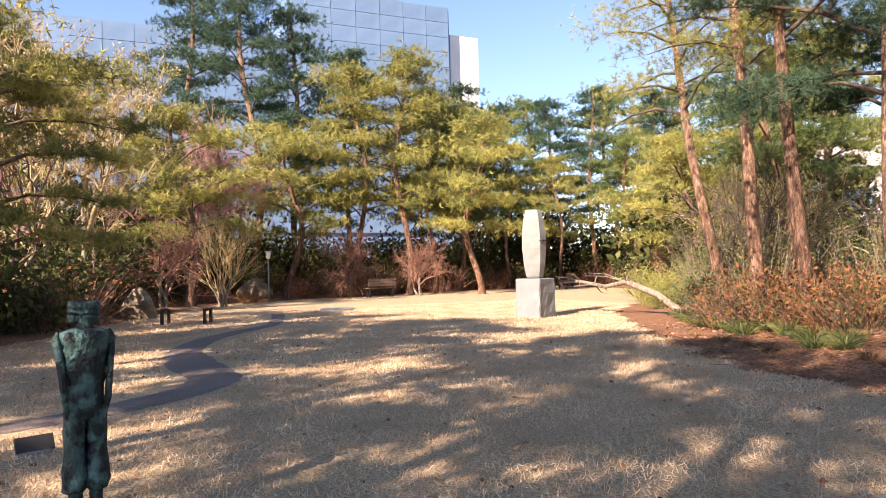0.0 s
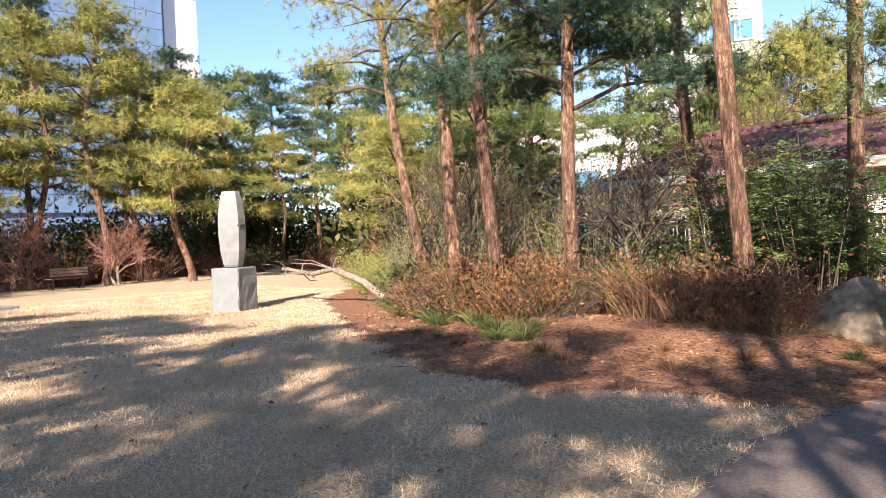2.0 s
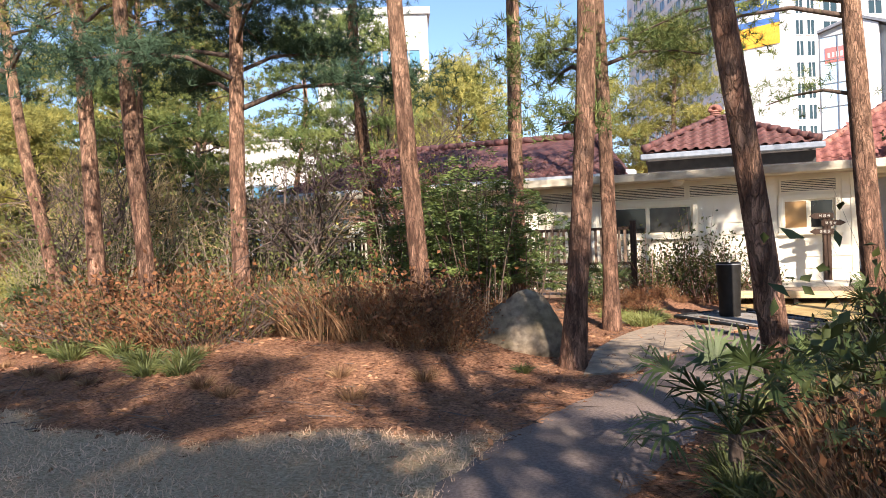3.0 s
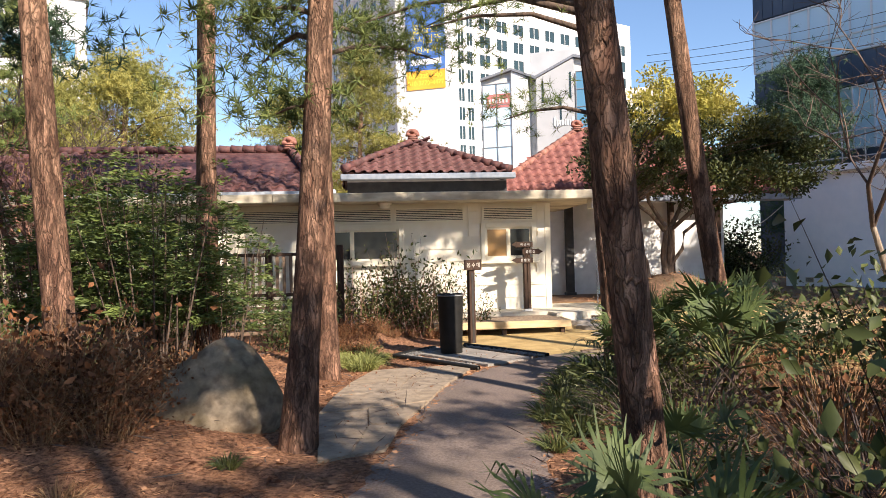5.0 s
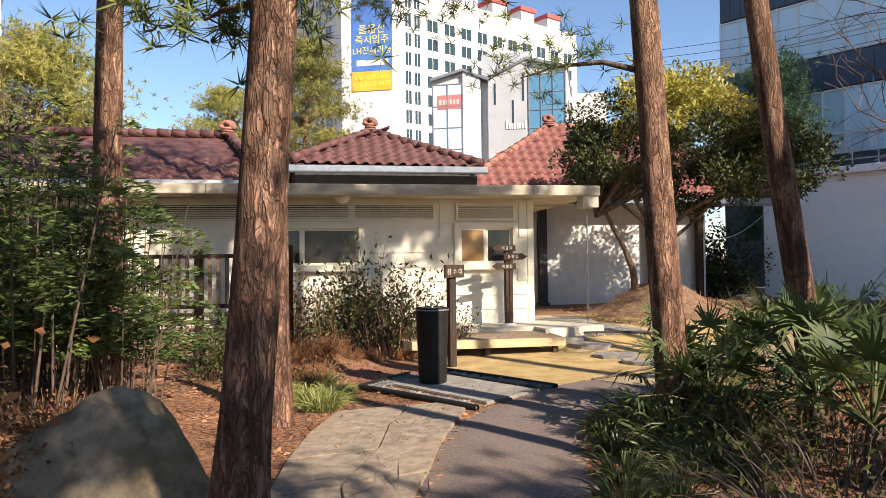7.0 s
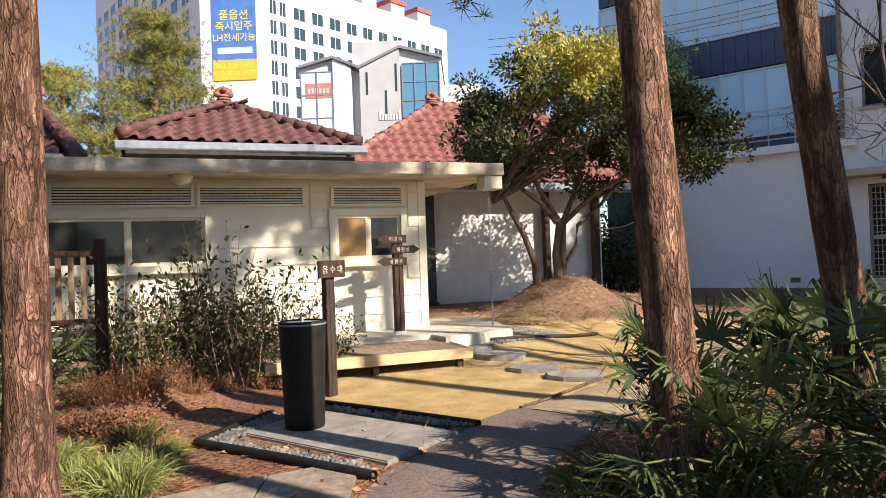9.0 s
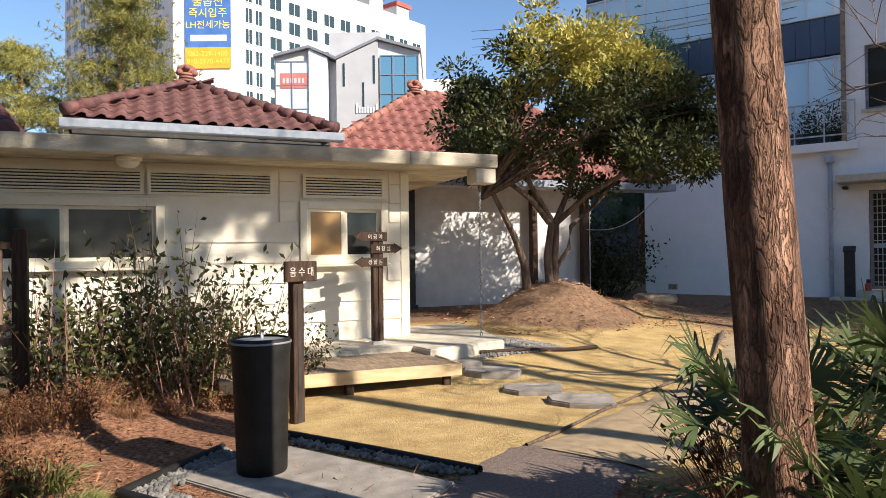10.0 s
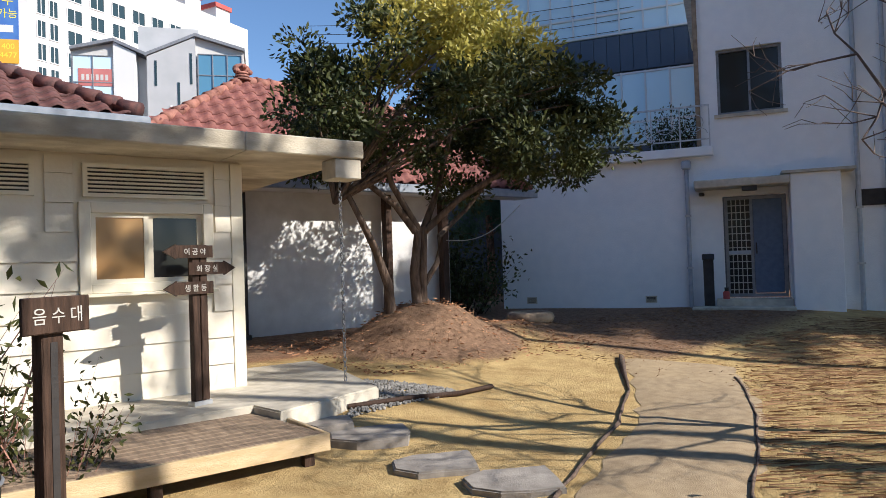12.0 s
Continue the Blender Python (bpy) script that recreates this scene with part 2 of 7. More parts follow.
M_PALM = material("palm_fronds", (0.035, 0.06, 0.022), (0.11, 0.145, 0.045), 0.55, 2, per=0.3, trans=0.2, spec=0.4)
M_GRASSG = material("green_lily_grass", (0.06, 0.08, 0.024), (0.18, 0.19, 0.06), 0.55, 3, per=0.35, trans=0.25)
M_GRASSD = material("dry_lawn_blades", (0.44, 0.29, 0.18), (0.74, 0.53, 0.36), 0.9, 1.2, per=0.4, trans=0.15, spec=0.15)
M_LITTERB = material("fallen_needles_and_leaves", (0.10, 0.04, 0.022), (0.50, 0.27, 0.15), 0.9, 2, per=0.4, spec=0.2)
M_GRAVEL = material("grey_gravel", (0.10, 0.095, 0.09), (0.26, 0.25, 0.23), 0.9, 8, per=0.4)


# ---- mesh helpers ----
def part(name, src, mat, parent=None, label=""):
    if isinstance(src, bmesh.types.BMesh):
        me = bpy.data.meshes.new(name)
        src.to_mesh(me)
        src.free()
    else:
        me = src
    if mat and not me.materials:
        me.materials.append(mat)
    ob = new(name, me)
    if parent:
        ob.parent = parent
    return tagged(ob, label) if label else ob


def thing(name, label, category, m=None, group="", kind=""):
    ob = new(name)
    ob.empty_display_size = 0.1
    if m is not None:
        ob.matrix_world = m
    return tagged(ob, label, category, group, kind)


def box(bm, x0, x1, y0, y1, z0, z1, bevel=0.0):
    v = [bm.verts.new(c) for c in ((x0, y0, z0), (x1, y0, z0), (x1, y1, z0), (x0, y1, z0), (x0, y0, z1), (x1, y0, z1), (x1, y1, z1), (x0, y1, z1))]
    fs = [bm.faces.new([v[i] for i in f]) for f in ((3, 2, 1, 0), (4, 5, 6, 7), (0, 1, 5, 4), (1, 2, 6, 5), (2, 3, 7, 6), (3, 0, 4, 7))]
    if bevel:
        bmesh.ops.bevel(bm, geom=list({e for f in fs for e in f.edges}), offset=bevel, segments=1, affect="EDGES")
    return bm


def boxes(*rows, bevel=0.0):
    bm = bmesh.new()
    for r in rows:
        box(bm, *r, bevel=bevel)
    return bm


def prism(points, z0, z1, bevel=0.0):
    bm = bmesh.new()
    lo = [bm.verts.new((x, y, z0)) for x, y in points]
    hi = [bm.verts.new((x, y, z1)) for x, y in points]
    n = len(points)
    top = bm.faces.new(hi)
    bm.faces.new(lo[::-1])
    for i in range(n):
        bm.faces.new((lo[i], lo[(i + 1) % n], hi[(i + 1) % n], hi[i]))
    bmesh.ops.recalc_face_normals(bm, faces=bm.faces[:])
    if bevel:
        bmesh.ops.bevel(bm, geom=list(top.edges), offset=bevel, segments=2, affect="EDGES")
    return bm


def arrays(name, verts, faces, smooth=False):
    """A mesh from arrays of places and of equally long faces."""
    me = bpy.data.meshes.new(name)
    verts, faces = np.asarray(verts, np.float32), np.asarray(faces, np.int32)
    k = faces.shape[1]
    me.vertices.add(len(verts))
    me.vertices.foreach_set("co", verts.ravel())
    me.loops.add(faces.size)
    me.loops.foreach_set("vertex_index", faces.ravel())
    me.polygons.add(len(faces))
    me.polygons.foreach_set("loop_start", np.arange(0, faces.size, k, dtype=np.int32))
    if smooth:
        me.polygons.foreach_set("use_smooth", np.ones(len(faces), bool))
    me.update(calc_edges=True)
    return me


def unit(v):
    return v / np.maximum(np.linalg.norm(v, axis=-1, keepdims=True), 1e-9)


def tube_arrays(points, radii, seg=8, rough=0.0, rng=None):
    """A tapered tube along points, as places and quads."""
    pts = np.asarray(points, float)
    n = len(pts)
    tan = unit(np.gradient(pts, axis=0))
    ref = np.where(np.abs(tan[:, 2:3]) > 0.9, [[1.0, 0, 0]], [[0, 0, 1.0]])
    a = unit(np.cross(tan, ref))
    b = np.cross(tan, a)
    ang = np.linspace(0, 2 * math.pi, seg, endpoint=False)
    r = np.asarray(radii, float)[:, None, None] * np.ones((n, seg, 1))
    if rough and rng is not None:
        r = r * (1 + rough * rng.normal(size=(n, seg, 1)))
    ring = pts[:, None] + r * (np.cos(ang)[None, :, None] * a[:, None] + np.sin(ang)[None, :, None] * b[:, None])
    idx = np.arange(n * seg).reshape(n, seg)
    nxt = np.roll(idx, -1, 1)
    q = np.stack([idx[:-1], nxt[:-1], nxt[1:], idx[1:]], -1).reshape(-1, 4)
    return ring.reshape(-1, 3), q


def join(chunks):
    vs, fs, o = [], [], 0
    for v, f in chunks:
        vs.append(v)
        fs.append(f + o)
        o += len(v)
    return np.concatenate(vs), np.concatenate(fs)


def tube(name, points, radii, seg=8, mat=None, parent=None, label="", rough=0.0, rng=None):
    v, f = tube_arrays(points, radii, seg, rough, rng)
    return part(name, arrays(name, v, f, True), mat, parent, label)


def cylinder(bm, x, y, z0, z1, r0, r1=None, seg=16, bevel=0.0):
    m = Matrix.Translation((x, y, (z0 + z1) / 2))
    g = bmesh.ops.create_cone(bm, cap_ends=True, segments=seg, radius1=r0, radius2=r0 if r1 is None else r1, depth=z1 - z0, matrix=m)
    if bevel:
        es = {e for v in g["verts"] for e in v.link_edges if abs(e.verts[0].co.z - e.verts[1].co.z) < 1e-4}
        bmesh.ops.bevel(bm, geom=list(es), offset=bevel, segments=2, affect="EDGES")
    for f in bm.faces:
        f.smooth = len(f.verts) == 4 and abs(f.normal.z) < 0.5
    return bm


def blades(base, way, length, width, droop=0.0, steps=1, rng=None):
    """Thin tapering blades from base along way; each is bent down by droop."""
    n = len(base)
    way = unit(way)
    side = unit(np.cross(way, rng.normal(size=(n, 3))))
    L, W = np.asarray(length).reshape(-1, 1) * np.ones((n, 1)), np.asarray(width).reshape(-1, 1) * np.ones((n, 1))
    if steps == 1:
        v = np.stack([base - side * W / 2, base + side * W / 2, base + way * L - np.array([0, 0, 1.0]) * droop * L], 1)
        return v.reshape(-1, 3), np.arange(3 * n).reshape(n, 3)
    ks = np.linspace(0, 1, steps + 1)
    rows = []
    for k in ks:
        c = base + way * L * k - np.array([0, 0, 1.0]) * droop * L * k * k
        w = W * (1 - k) ** 0.6 * 0.5 + 0.001
        rows += [c - side * w, c + side * w]
    v = np.stack(rows, 1)
    q = np.array([[2 * i, 2 * i + 1, 2 * i + 3, 2 * i + 2] for i in range(steps)])
    f = (np.arange(n)[:, None, None] * (2 * steps + 2) + q[None]).reshape(-1, 4)
    return v.reshape(-1, 3), f


def leaf_quads(base, way, length, width, rng, curl=0.25):
    """Lozenge leaves folded along the midrib: two triangles and two more for the fold."""
    n = len(base)
    way = unit(way)
    side = unit(np.cross(way, rng.normal(size=(n, 3))))
    up = np.cross(side, way)
    L, W = np.asarray(length).reshape(-1, 1) * np.ones((n, 1)), np.asarray(width).reshape(-1, 1) * np.ones((n, 1))
    mid = base + way * L * 0.5
    v = np.stack([base, mid - side * W / 2 + up * W * curl, base + way * L, mid + side * W / 2 + up * W * curl], 1)
    f = np.arange(n)[:, None] * 4 + np.array([[0, 1, 2, 3]])
    tri = np.concatenate([f[:, [0, 1, 2]], f[:, [0, 2, 3]]])
    return v.reshape(-1, 3), tri


def rand_dirs(rng, n, up=0.0, flat=1.0):
    d = rng.normal(size=(n, 3))
    d[:, 2] = d[:, 2] * flat + up
    return unit(d)


def bark_material():
    """Pine bark: dark cracked plates, turning orange and flaky up the trunk."""
    m = bpy.data.materials.new("pine_bark")
    m.use_nodes = True
    N, L = m.node_tree.nodes, m.node_tree.links
    p = N["Principled BSDF"]
    p.inputs["Roughness"].default_value = 0.95
    p.inputs["Specular IOR Level"].default_value = 0.2
    tc = N.new("ShaderNodeTexCoord")
    mp = N.new("ShaderNodeMapping")
    mp.inputs["Scale"].default_value = (1, 1, 0.27)
    L.new(tc.outputs["Object"], mp.inputs[0])
    wob = N.new("ShaderNodeTexNoise")
    wob.inputs["Scale"].default_value = 14
    wob.inputs["Detail"].default_value = 6
    L.new(mp.outputs[0], wob.inputs["Vector"])
    mixv = N.new("ShaderNodeVectorMath")
    mixv.operation = "MULTIPLY_ADD"
    L.new(wob.outputs["Color"], mixv.inputs[0])
    mixv.inputs[1].default_value = (0.12, 0.12, 0.12)
    L.new(mp.outputs[0], mixv.inputs[2])
    fis = N.new("ShaderNodeMapping")
    fis.inputs["Scale"].default_value = (1, 1, 0.2)
    L.new(mixv.outputs[0], fis.inputs[0])
    rid = N.new("ShaderNodeTexNoise")
    rid.inputs["Scale"].default_value = 21
    rid.inputs["Detail"].default_value = 3
    L.new(fis.outputs[0], rid.inputs["Vector"])
    off = N.new("ShaderNodeMath")
    off.operation = "SUBTRACT"
    off.inputs[1].default_value = 0.5
    L.new(rid.outputs[0], off.inputs[0])
    fold = N.new("ShaderNodeMath")
    fold.operation = "ABSOLUTE"
    L.new(off.outputs[0], fold.inputs[0])
    vo = N.new("ShaderNodeTexVoronoi")
    vo.feature = "DISTANCE_TO_EDGE"
    vo.inputs["Scale"].default_value = 22
    L.new(mixv.outputs[0], vo.inputs["Vector"])
    cell = N.new("ShaderNodeTexVoronoi")
    cell.inputs["Scale"].default_value = 22
    L.new(mixv.outputs[0], cell.inputs["Vector"])
    vf = N.new("ShaderNodeTexVoronoi")
    vf.feature = "DISTANCE_TO_EDGE"
    vf.inputs["Scale"].default_value = 60
    L.new(mixv.outputs[0], vf.inputs["Vector"])
    vm = N.new("ShaderNodeMath")
    vm.operation = "MULTIPLY_ADD"
    vm.inputs[1].default_value = 0.8
    vm.inputs[2].default_value = 0.05
    L.new(vf.outputs["Distance"], vm.inputs[0])
    fo = N.new("ShaderNodeMath")
    fo.operation = "MULTIPLY_ADD"
    fo.inputs[1].default_value = 1.2
    fo.inputs[2].default_value = 0.02
    L.new(fold.outputs[0], fo.inputs[0])
    lo = N.new("ShaderNodeMath")
    lo.operation = "MINIMUM"
    L.new(vo.outputs["Distance"], lo.inputs[0])
    L.new(vm.outputs[0], lo.inputs[1])
    both = N.new("ShaderNodeMath")
    both.operation = "MINIMUM"
    L.new(lo.outputs[0], both.inputs[0])
    L.new(fo.outputs[0], both.inputs[1])
    flake = N.new("ShaderNodeTexNoise")
    flake.inputs["Scale"].default_value = 70
    flake.inputs["Detail"].default_value = 5
    L.new(mixv.outputs[0], flake.inputs["Vector"])
    worn = N.new("ShaderNodeMath")
    worn.operation = "MULTIPLY_ADD"
    worn.inputs[1].default_value = 0.12
    L.new(flake.outputs[0], worn.inputs[0])
    L.new(both.outputs[0], worn.inputs[2])
    crack = N.new("ShaderNodeMapRange")
    crack.inputs[1].default_value, crack.inputs[2].default_value = 0.02, 0.17
    L.new(worn.outputs[0], crack.inputs[0])
    low = N.new("ShaderNodeValToRGB")
    low.color_ramp.elements[0].position, low.color_ramp.elements[1].position = 0.36, 0.66
    low.color_ramp.elements[0].color = (0.13, 0.065, 0.043, 1)
    low.color_ramp.elements[1].color = (0.40, 0.225, 0.15, 1)
    L.new(wob.outputs[0], low.inputs[0])
    high = N.new("ShaderNodeValToRGB")
    high.color_ramp.elements[0].color = (0.25, 0.13, 0.08, 1)
    high.color_ramp.elements[1].color = (0.58, 0.37, 0.245, 1)
    L.new(wob.outputs[0], high.inputs[0])
    sp = N.new("ShaderNodeSeparateXYZ")
    L.new(tc.outputs["Object"], sp.inputs[0])
    up = N.new("ShaderNodeMath")
    up.operation = "MULTIPLY_ADD"
    L.new(wob.outputs[0], up.inputs[0])
    up.inputs[1].default_value = 5.0
    L.new(sp.outputs[2], up.inputs[2])
    ht = N.new("ShaderNodeMapRange")
    ht.inputs[1].default_value, ht.inputs[2].default_value = 4.0, 7.5
    L.new(up.outputs[0], ht.inputs[0])
    mx = N.new("ShaderNodeMix")
    mx.data_type = "RGBA"
    L.new(ht.outputs[0], mx.inputs[0])
    L.new(low.outputs[0], mx.inputs[6])
    L.new(high.outputs[0], mx.inputs[7])
    dk = N.new("ShaderNodeMix")
    dk.data_type = "RGBA"
    L.new(crack.outputs[0], dk.inputs[0])
    dk.inputs[6].default_value = (0.045, 0.028, 0.02, 1)
    L.new(mx.outputs[2], dk.inputs[7])
    oi = N.new("ShaderNodeObjectInfo")
    vr = N.new("ShaderNodeMapRange")
    vr.inputs[3].default_value, vr.inputs[4].default_value = 0.85, 1.45
    L.new(oi.outputs["Random"], vr.inputs[0])
    hs = N.new("ShaderNodeHueSaturation")
    sep = N.new("ShaderNodeSeparateColor")
    L.new(cell.outputs["Color"], sep.inputs[0])
    plate = N.new("ShaderNodeMapRange")
    plate.inputs[3].default_value, plate.inputs[4].default_value = 0.7, 1.25
    L.new(sep.outputs[0], plate.inputs[0])
    tone = N.new("ShaderNodeMath")
    tone.operation = "MULTIPLY"
    L.new(vr.outputs[0], tone.inputs[0])
    L.new(plate.outputs[0], tone.inputs[1])
    L.new(tone.outputs[0], hs.inputs["Value"])
    L.new(dk.outputs[2], hs.inputs["Color"])
    L.new(hs.outputs[0], p.inputs["Base Color"])
    bp = N.new("ShaderNodeBump")
    bp.inputs["Strength"].default_value = 0.9
    bp.inputs["Distance"].default_value = 0.03
    L.new(crack.outputs[0], bp.inputs["Height"])
    L.new(bp.outputs[0], p.inputs["Normal"])
    return m


M_PINE = bark_material()

# ---- ground ----
LAWN = [(9, -14), (-9, -6.5), (-14, -3.2), (-23, -0.6), (-31, 2.5), (-34, 9), (-36, 16), (-35, 23), (-25, 22), (-19, 15), (-15.5, 11.2),
        (-9, 7.9), (-6.45, 6.6), (-4.7, 6.8), (-2.6, 7.5), (-1.9, 5), (-1.2, 2.9), (0.2, 0.3), (1.5, -4), (6, -9)]


def smooth(a, b, v):
    k = np.clip((np.asarray(v, float) - a) / (b - a), 0, 1)
    return k * k * (3 - 2 * k)


def poly_distance(x, y, poly):
    """How far inside (above 0) or outside a polygon the places lie."""
    inside = np.zeros(x.shape, bool)
    dist = np.full(x.shape, 1e9)
    n = len(poly)
    for i in range(n):
        (ax, ay), (bx, by) = poly[i], poly[(i + 1) % n]
        ex, ey = bx - ax, by - ay
        k = np.clip(((x - ax) * ex + (y - ay) * ey) / (ex * ex + ey * ey), 0, 1)
        dist = np.minimum(dist, np.hypot(x - ax - k * ex, y - ay - k * ey))
        inside ^= ((ay > y) != (by > y)) & (x < ex * (y - ay) / (ey + 1e-12) + ax)
    return np.where(inside, dist, -dist)


def bumps(x, y):
    return np.sin(x * 1.7 + 0.6 * y) * np.sin(y * 1.3 - 0.4 * x + 1)


MOUND = (5.0, 20.9)


def ground_z(x, y):
    x, y = np.asarray(x, float), np.asarray(y, float)
    d = poly_distance(x, y, LAWN)
    z = 0.012 * bumps(x, y)
    z = z + 0.30 * smooth(16.2, 20.5, y) * smooth(0.2, 2.5, x)
    r = np.hypot(x - MOUND[0], (y - MOUND[1]) * 1.05)
    z = z + 0.60 * smooth(1.75, 0.15, r) ** 1.15 * (1 + 0.05 * np.sin(9 * np.arctan2(y - MOUND[1], x - MOUND[0])))
    isl = smooth(0.3, 3.0, -d) * smooth(17.0, 13.5, y) * smooth(-2.4, -4.2, x) * smooth(-22, -14, x)
    z = z + 0.28 * isl + 0.03 * isl * bumps(x * 2.2, y * 2.2)
    z = z + 0.20 * smooth(0.7, 0.0, np.hypot((x + 2.2) / 1.6, (y - 16.9) / 1.3)) * 1.0
    z = z + 0.05 * smooth(2.2, 1.0, r) * np.sin(x * 7 + 2 * np.sin(y * 3)) * np.sin(y * 6.1 + x)
    z = z + 0.22 * smooth(1.0, 0.1, np.hypot((x - 6.7) / 2.3, (y - 21.2) / 1.2))
    z = z + 0.07 * smooth(1.5, 0.4, np.hypot(x - 2.6, y - 18.4))
    far = smooth(1, 9, -d) * (smooth(-12, -20, x) * smooth(26, 20, np.abs(y - 8)) )
    z = z + 0.8 * far
    return z


def gz(x, y):
    return float(ground_z(np.array([x]), np.array([y]))[0])


def axis(lo, hi, step, far):
    mid = np.arange(lo, hi + step / 2, step)
    out = step * np.cumsum(1.25 ** np.arange(1, 34))
    out = out[out < far]
    return np.concatenate([lo - out[::-1], mid, hi + out])


def build_ground():
    xs, ys = axis(-38, 17, 0.28, 1600), axis(-8, 31, 0.28, 1600)
    X, Y = np.meshgrid(xs, ys)
    Z = ground_z(X, Y)
    n, m = Y.shape
    idx = np.arange(n * m).reshape(n, m)
    q = np.stack([idx[:-1, :-1], idx[:-1, 1:], idx[1:, 1:], idx[1:, :-1]], -1).reshape(-1, 4)
    me = arrays("ground", np.stack([X, Y, Z], -1).reshape(-1, 3), q, True)
    d = poly_distance(X, Y, LAWN) + 0.25 * bumps(X * 1.9, Y * 1.9)
    litter = smooth(0.25, -0.25, d)
    sand = smooth(14.0, 15.2, Y + 0.55 * X) * smooth(-1.1, -0.1, X - 0.0 * Y) * smooth(22.5, 20.5, Y + 0.1 * X)
    r = np.hypot(X - MOUND[0], Y - MOUND[1])
    soil = np.maximum(smooth(1.95, 1.25, r) * 0.85, smooth(20.3, 21.8, Y - 0.1 * X) * (X > 1.5) * 0.75)
    soil = np.maximum(soil, 0.7 * smooth(5.5, 7.5, X) * (Y > 12) * smooth(16.2, 17.0, Y - 0.2 * X))
    for name, w in (("litter", litter), ("sand", sand), ("soil", soil)):
        me.attributes.new(name, "FLOAT", "POINT").data.foreach_set("value", w.ravel().astype(np.float32))
    return tagged(part("ground", me, M_GROUND), "dry straw lawn with needle litter and sandy earth", "ground", kind="structure")


build_ground()


def strip(name, pts, widths, mat, label, category, lift=0.015, edge=0.0):
    """A paved ribbon that follows the ground."""
    P = np.array(pts, float)
    t = np.arange(len(P))
    k = np.linspace(0, len(P) - 1, (len(P) - 1) * 8 + 1)

    def spline(vals):
        out = []
        for u in k:
            i = min(int(u), len(P) - 2)
            f = u - i
            p0, p1, p2, p3 = (vals[max(i - 1, 0)], vals[i], vals[i + 1], vals[min(i + 2, len(P) - 1)])
            out.append(0.5 * (2 * p1 + (p2 - p0) * f + (2 * p0 - 5 * p1 + 4 * p2 - p3) * f * f + (3 * p1 - p0 - 3 * p2 + p3) * f ** 3))
        return np.array(out)

    C, W = spline(P), spline(np.array(widths, float)[:, None])
    T = unit(np.gradient(C, axis=0))
    S = np.stack([-T[:, 1], T[:, 0]], -1)
    rng = np.random.default_rng(5)
    cols = np.linspace(-1, 1, 7)
    rows = []
    for c in cols:
        j = 1 + (abs(c) == 1) * 0.05 * rng.normal(size=(len(C), 1))
        q = C + S * W * 0.5 * c * j
        z = ground_z(q[:, 0], q[:, 1]) + lift * (0.2 if abs(c) == 1 else 1)
        rows.append(np.column_stack([q, z]))
    V = np.stack(rows, 1)
    n, m = len(C), len(cols)
    idx = np.arange(n * m).reshape(n, m)
    q = np.stack([idx[:-1, :-1], idx[:-1, 1:], idx[1:, 1:], idx[1:, :-1]], -1).reshape(-1, 4)
    return tagged(part(name, arrays(name, V.reshape(-1, 3), q[:, ::-1], True), mat), label, category, kind="structure")


PATHLINE = [(1.6, -6), (0.8, -2.5), (0.2, -0.2), (-0.45, 1.3), (-1.15, 2.8), (-1.75, 4.2), (-2.03, 5.5), (-2.08, 6.5), (-1.85, 7.7), (-1.45, 8.9), (-1.2, 10), (-0.8, 11.8), (-0.15, 13.2), (0.9, 14.2), (1.5, 14.5)]
strip("path", PATHLINE, [1.0] * 7 + [1.05, 1.15, 1.22, 1.18, 1.12, 1.05, 1.0, 1.0], M_ASPHALT, "dark asphalt garden path dusted with sand", "path", 0.02)
strip("path_courtyard", [(1.3, 14.35), (2.7, 15.05), (4.1, 15.75), (5.4, 16.55), (7.0, 17.95)], [1.05, 1.0, 1.05, 1.15, 1.45],
      M_SANDPATH, "sand-covered paved path across the courtyard", "path", 0.028)
for side, pts in (("a", [(1.1, 14.85), (2.08, 15.4), (2.85, 15.85), (4.17, 16.58), (5.24, 17.31), (6.96, 18.83)]), ("b", [(2.2, 14.25), (3.1, 14.69), (4.27, 15.3), (5.25, 15.87), (6.16, 16.48), (7.05, 17.19)])):
    k = [np.array([x + 0.014 * math.sin(5 * x) + 0.008 * math.sin(17 * x), y, gz(x, y) + 0.018]) for (ax, ay), (bx, by) in zip(pts, pts[1:]) for x, y in ((ax + (bx - ax) * q / 5, ay + (by - ay) * q / 5) for q in range(5))]
    v, f = tube_arrays(k, [(0.015 if side == "a" else 0.012) * (1 + 0.35 * math.sin(3.1 * i) + (1.4 if side == "a" and i > len(k) - 4 else 0)) for i in range(len(k))], 8, 0.25, np.random.default_rng(12))
    tagged(part("path_edging", arrays("path_edging", v, f, True), M_BARKDARK), "half-buried dark edging along the courtyard path", "edging", kind="structure")
LAWNPATH = [(-5.2, -4.2), (-6.4, -2.3), (-7.05, -1.1), (-7.5, -0.3), (-8.2, 0.42), (-9.1, 0.78), (-11.0, 0.58), (-13.0, 0.58), (-15.5, 1.4), (-17.7, 2.7), (-22, 3.5)]
strip("path_lawn", LAWNPATH,
      [0.5, 0.5, 0.5, 0.52, 0.6, 0.66, 0.72, 0.55, 0.5, 0.4, 0.4], M_ASPHALT, "narrow dark asphalt path winding over the lawn", "path", 0.02)


# ---- house with cream siding ----
FY = 19.40


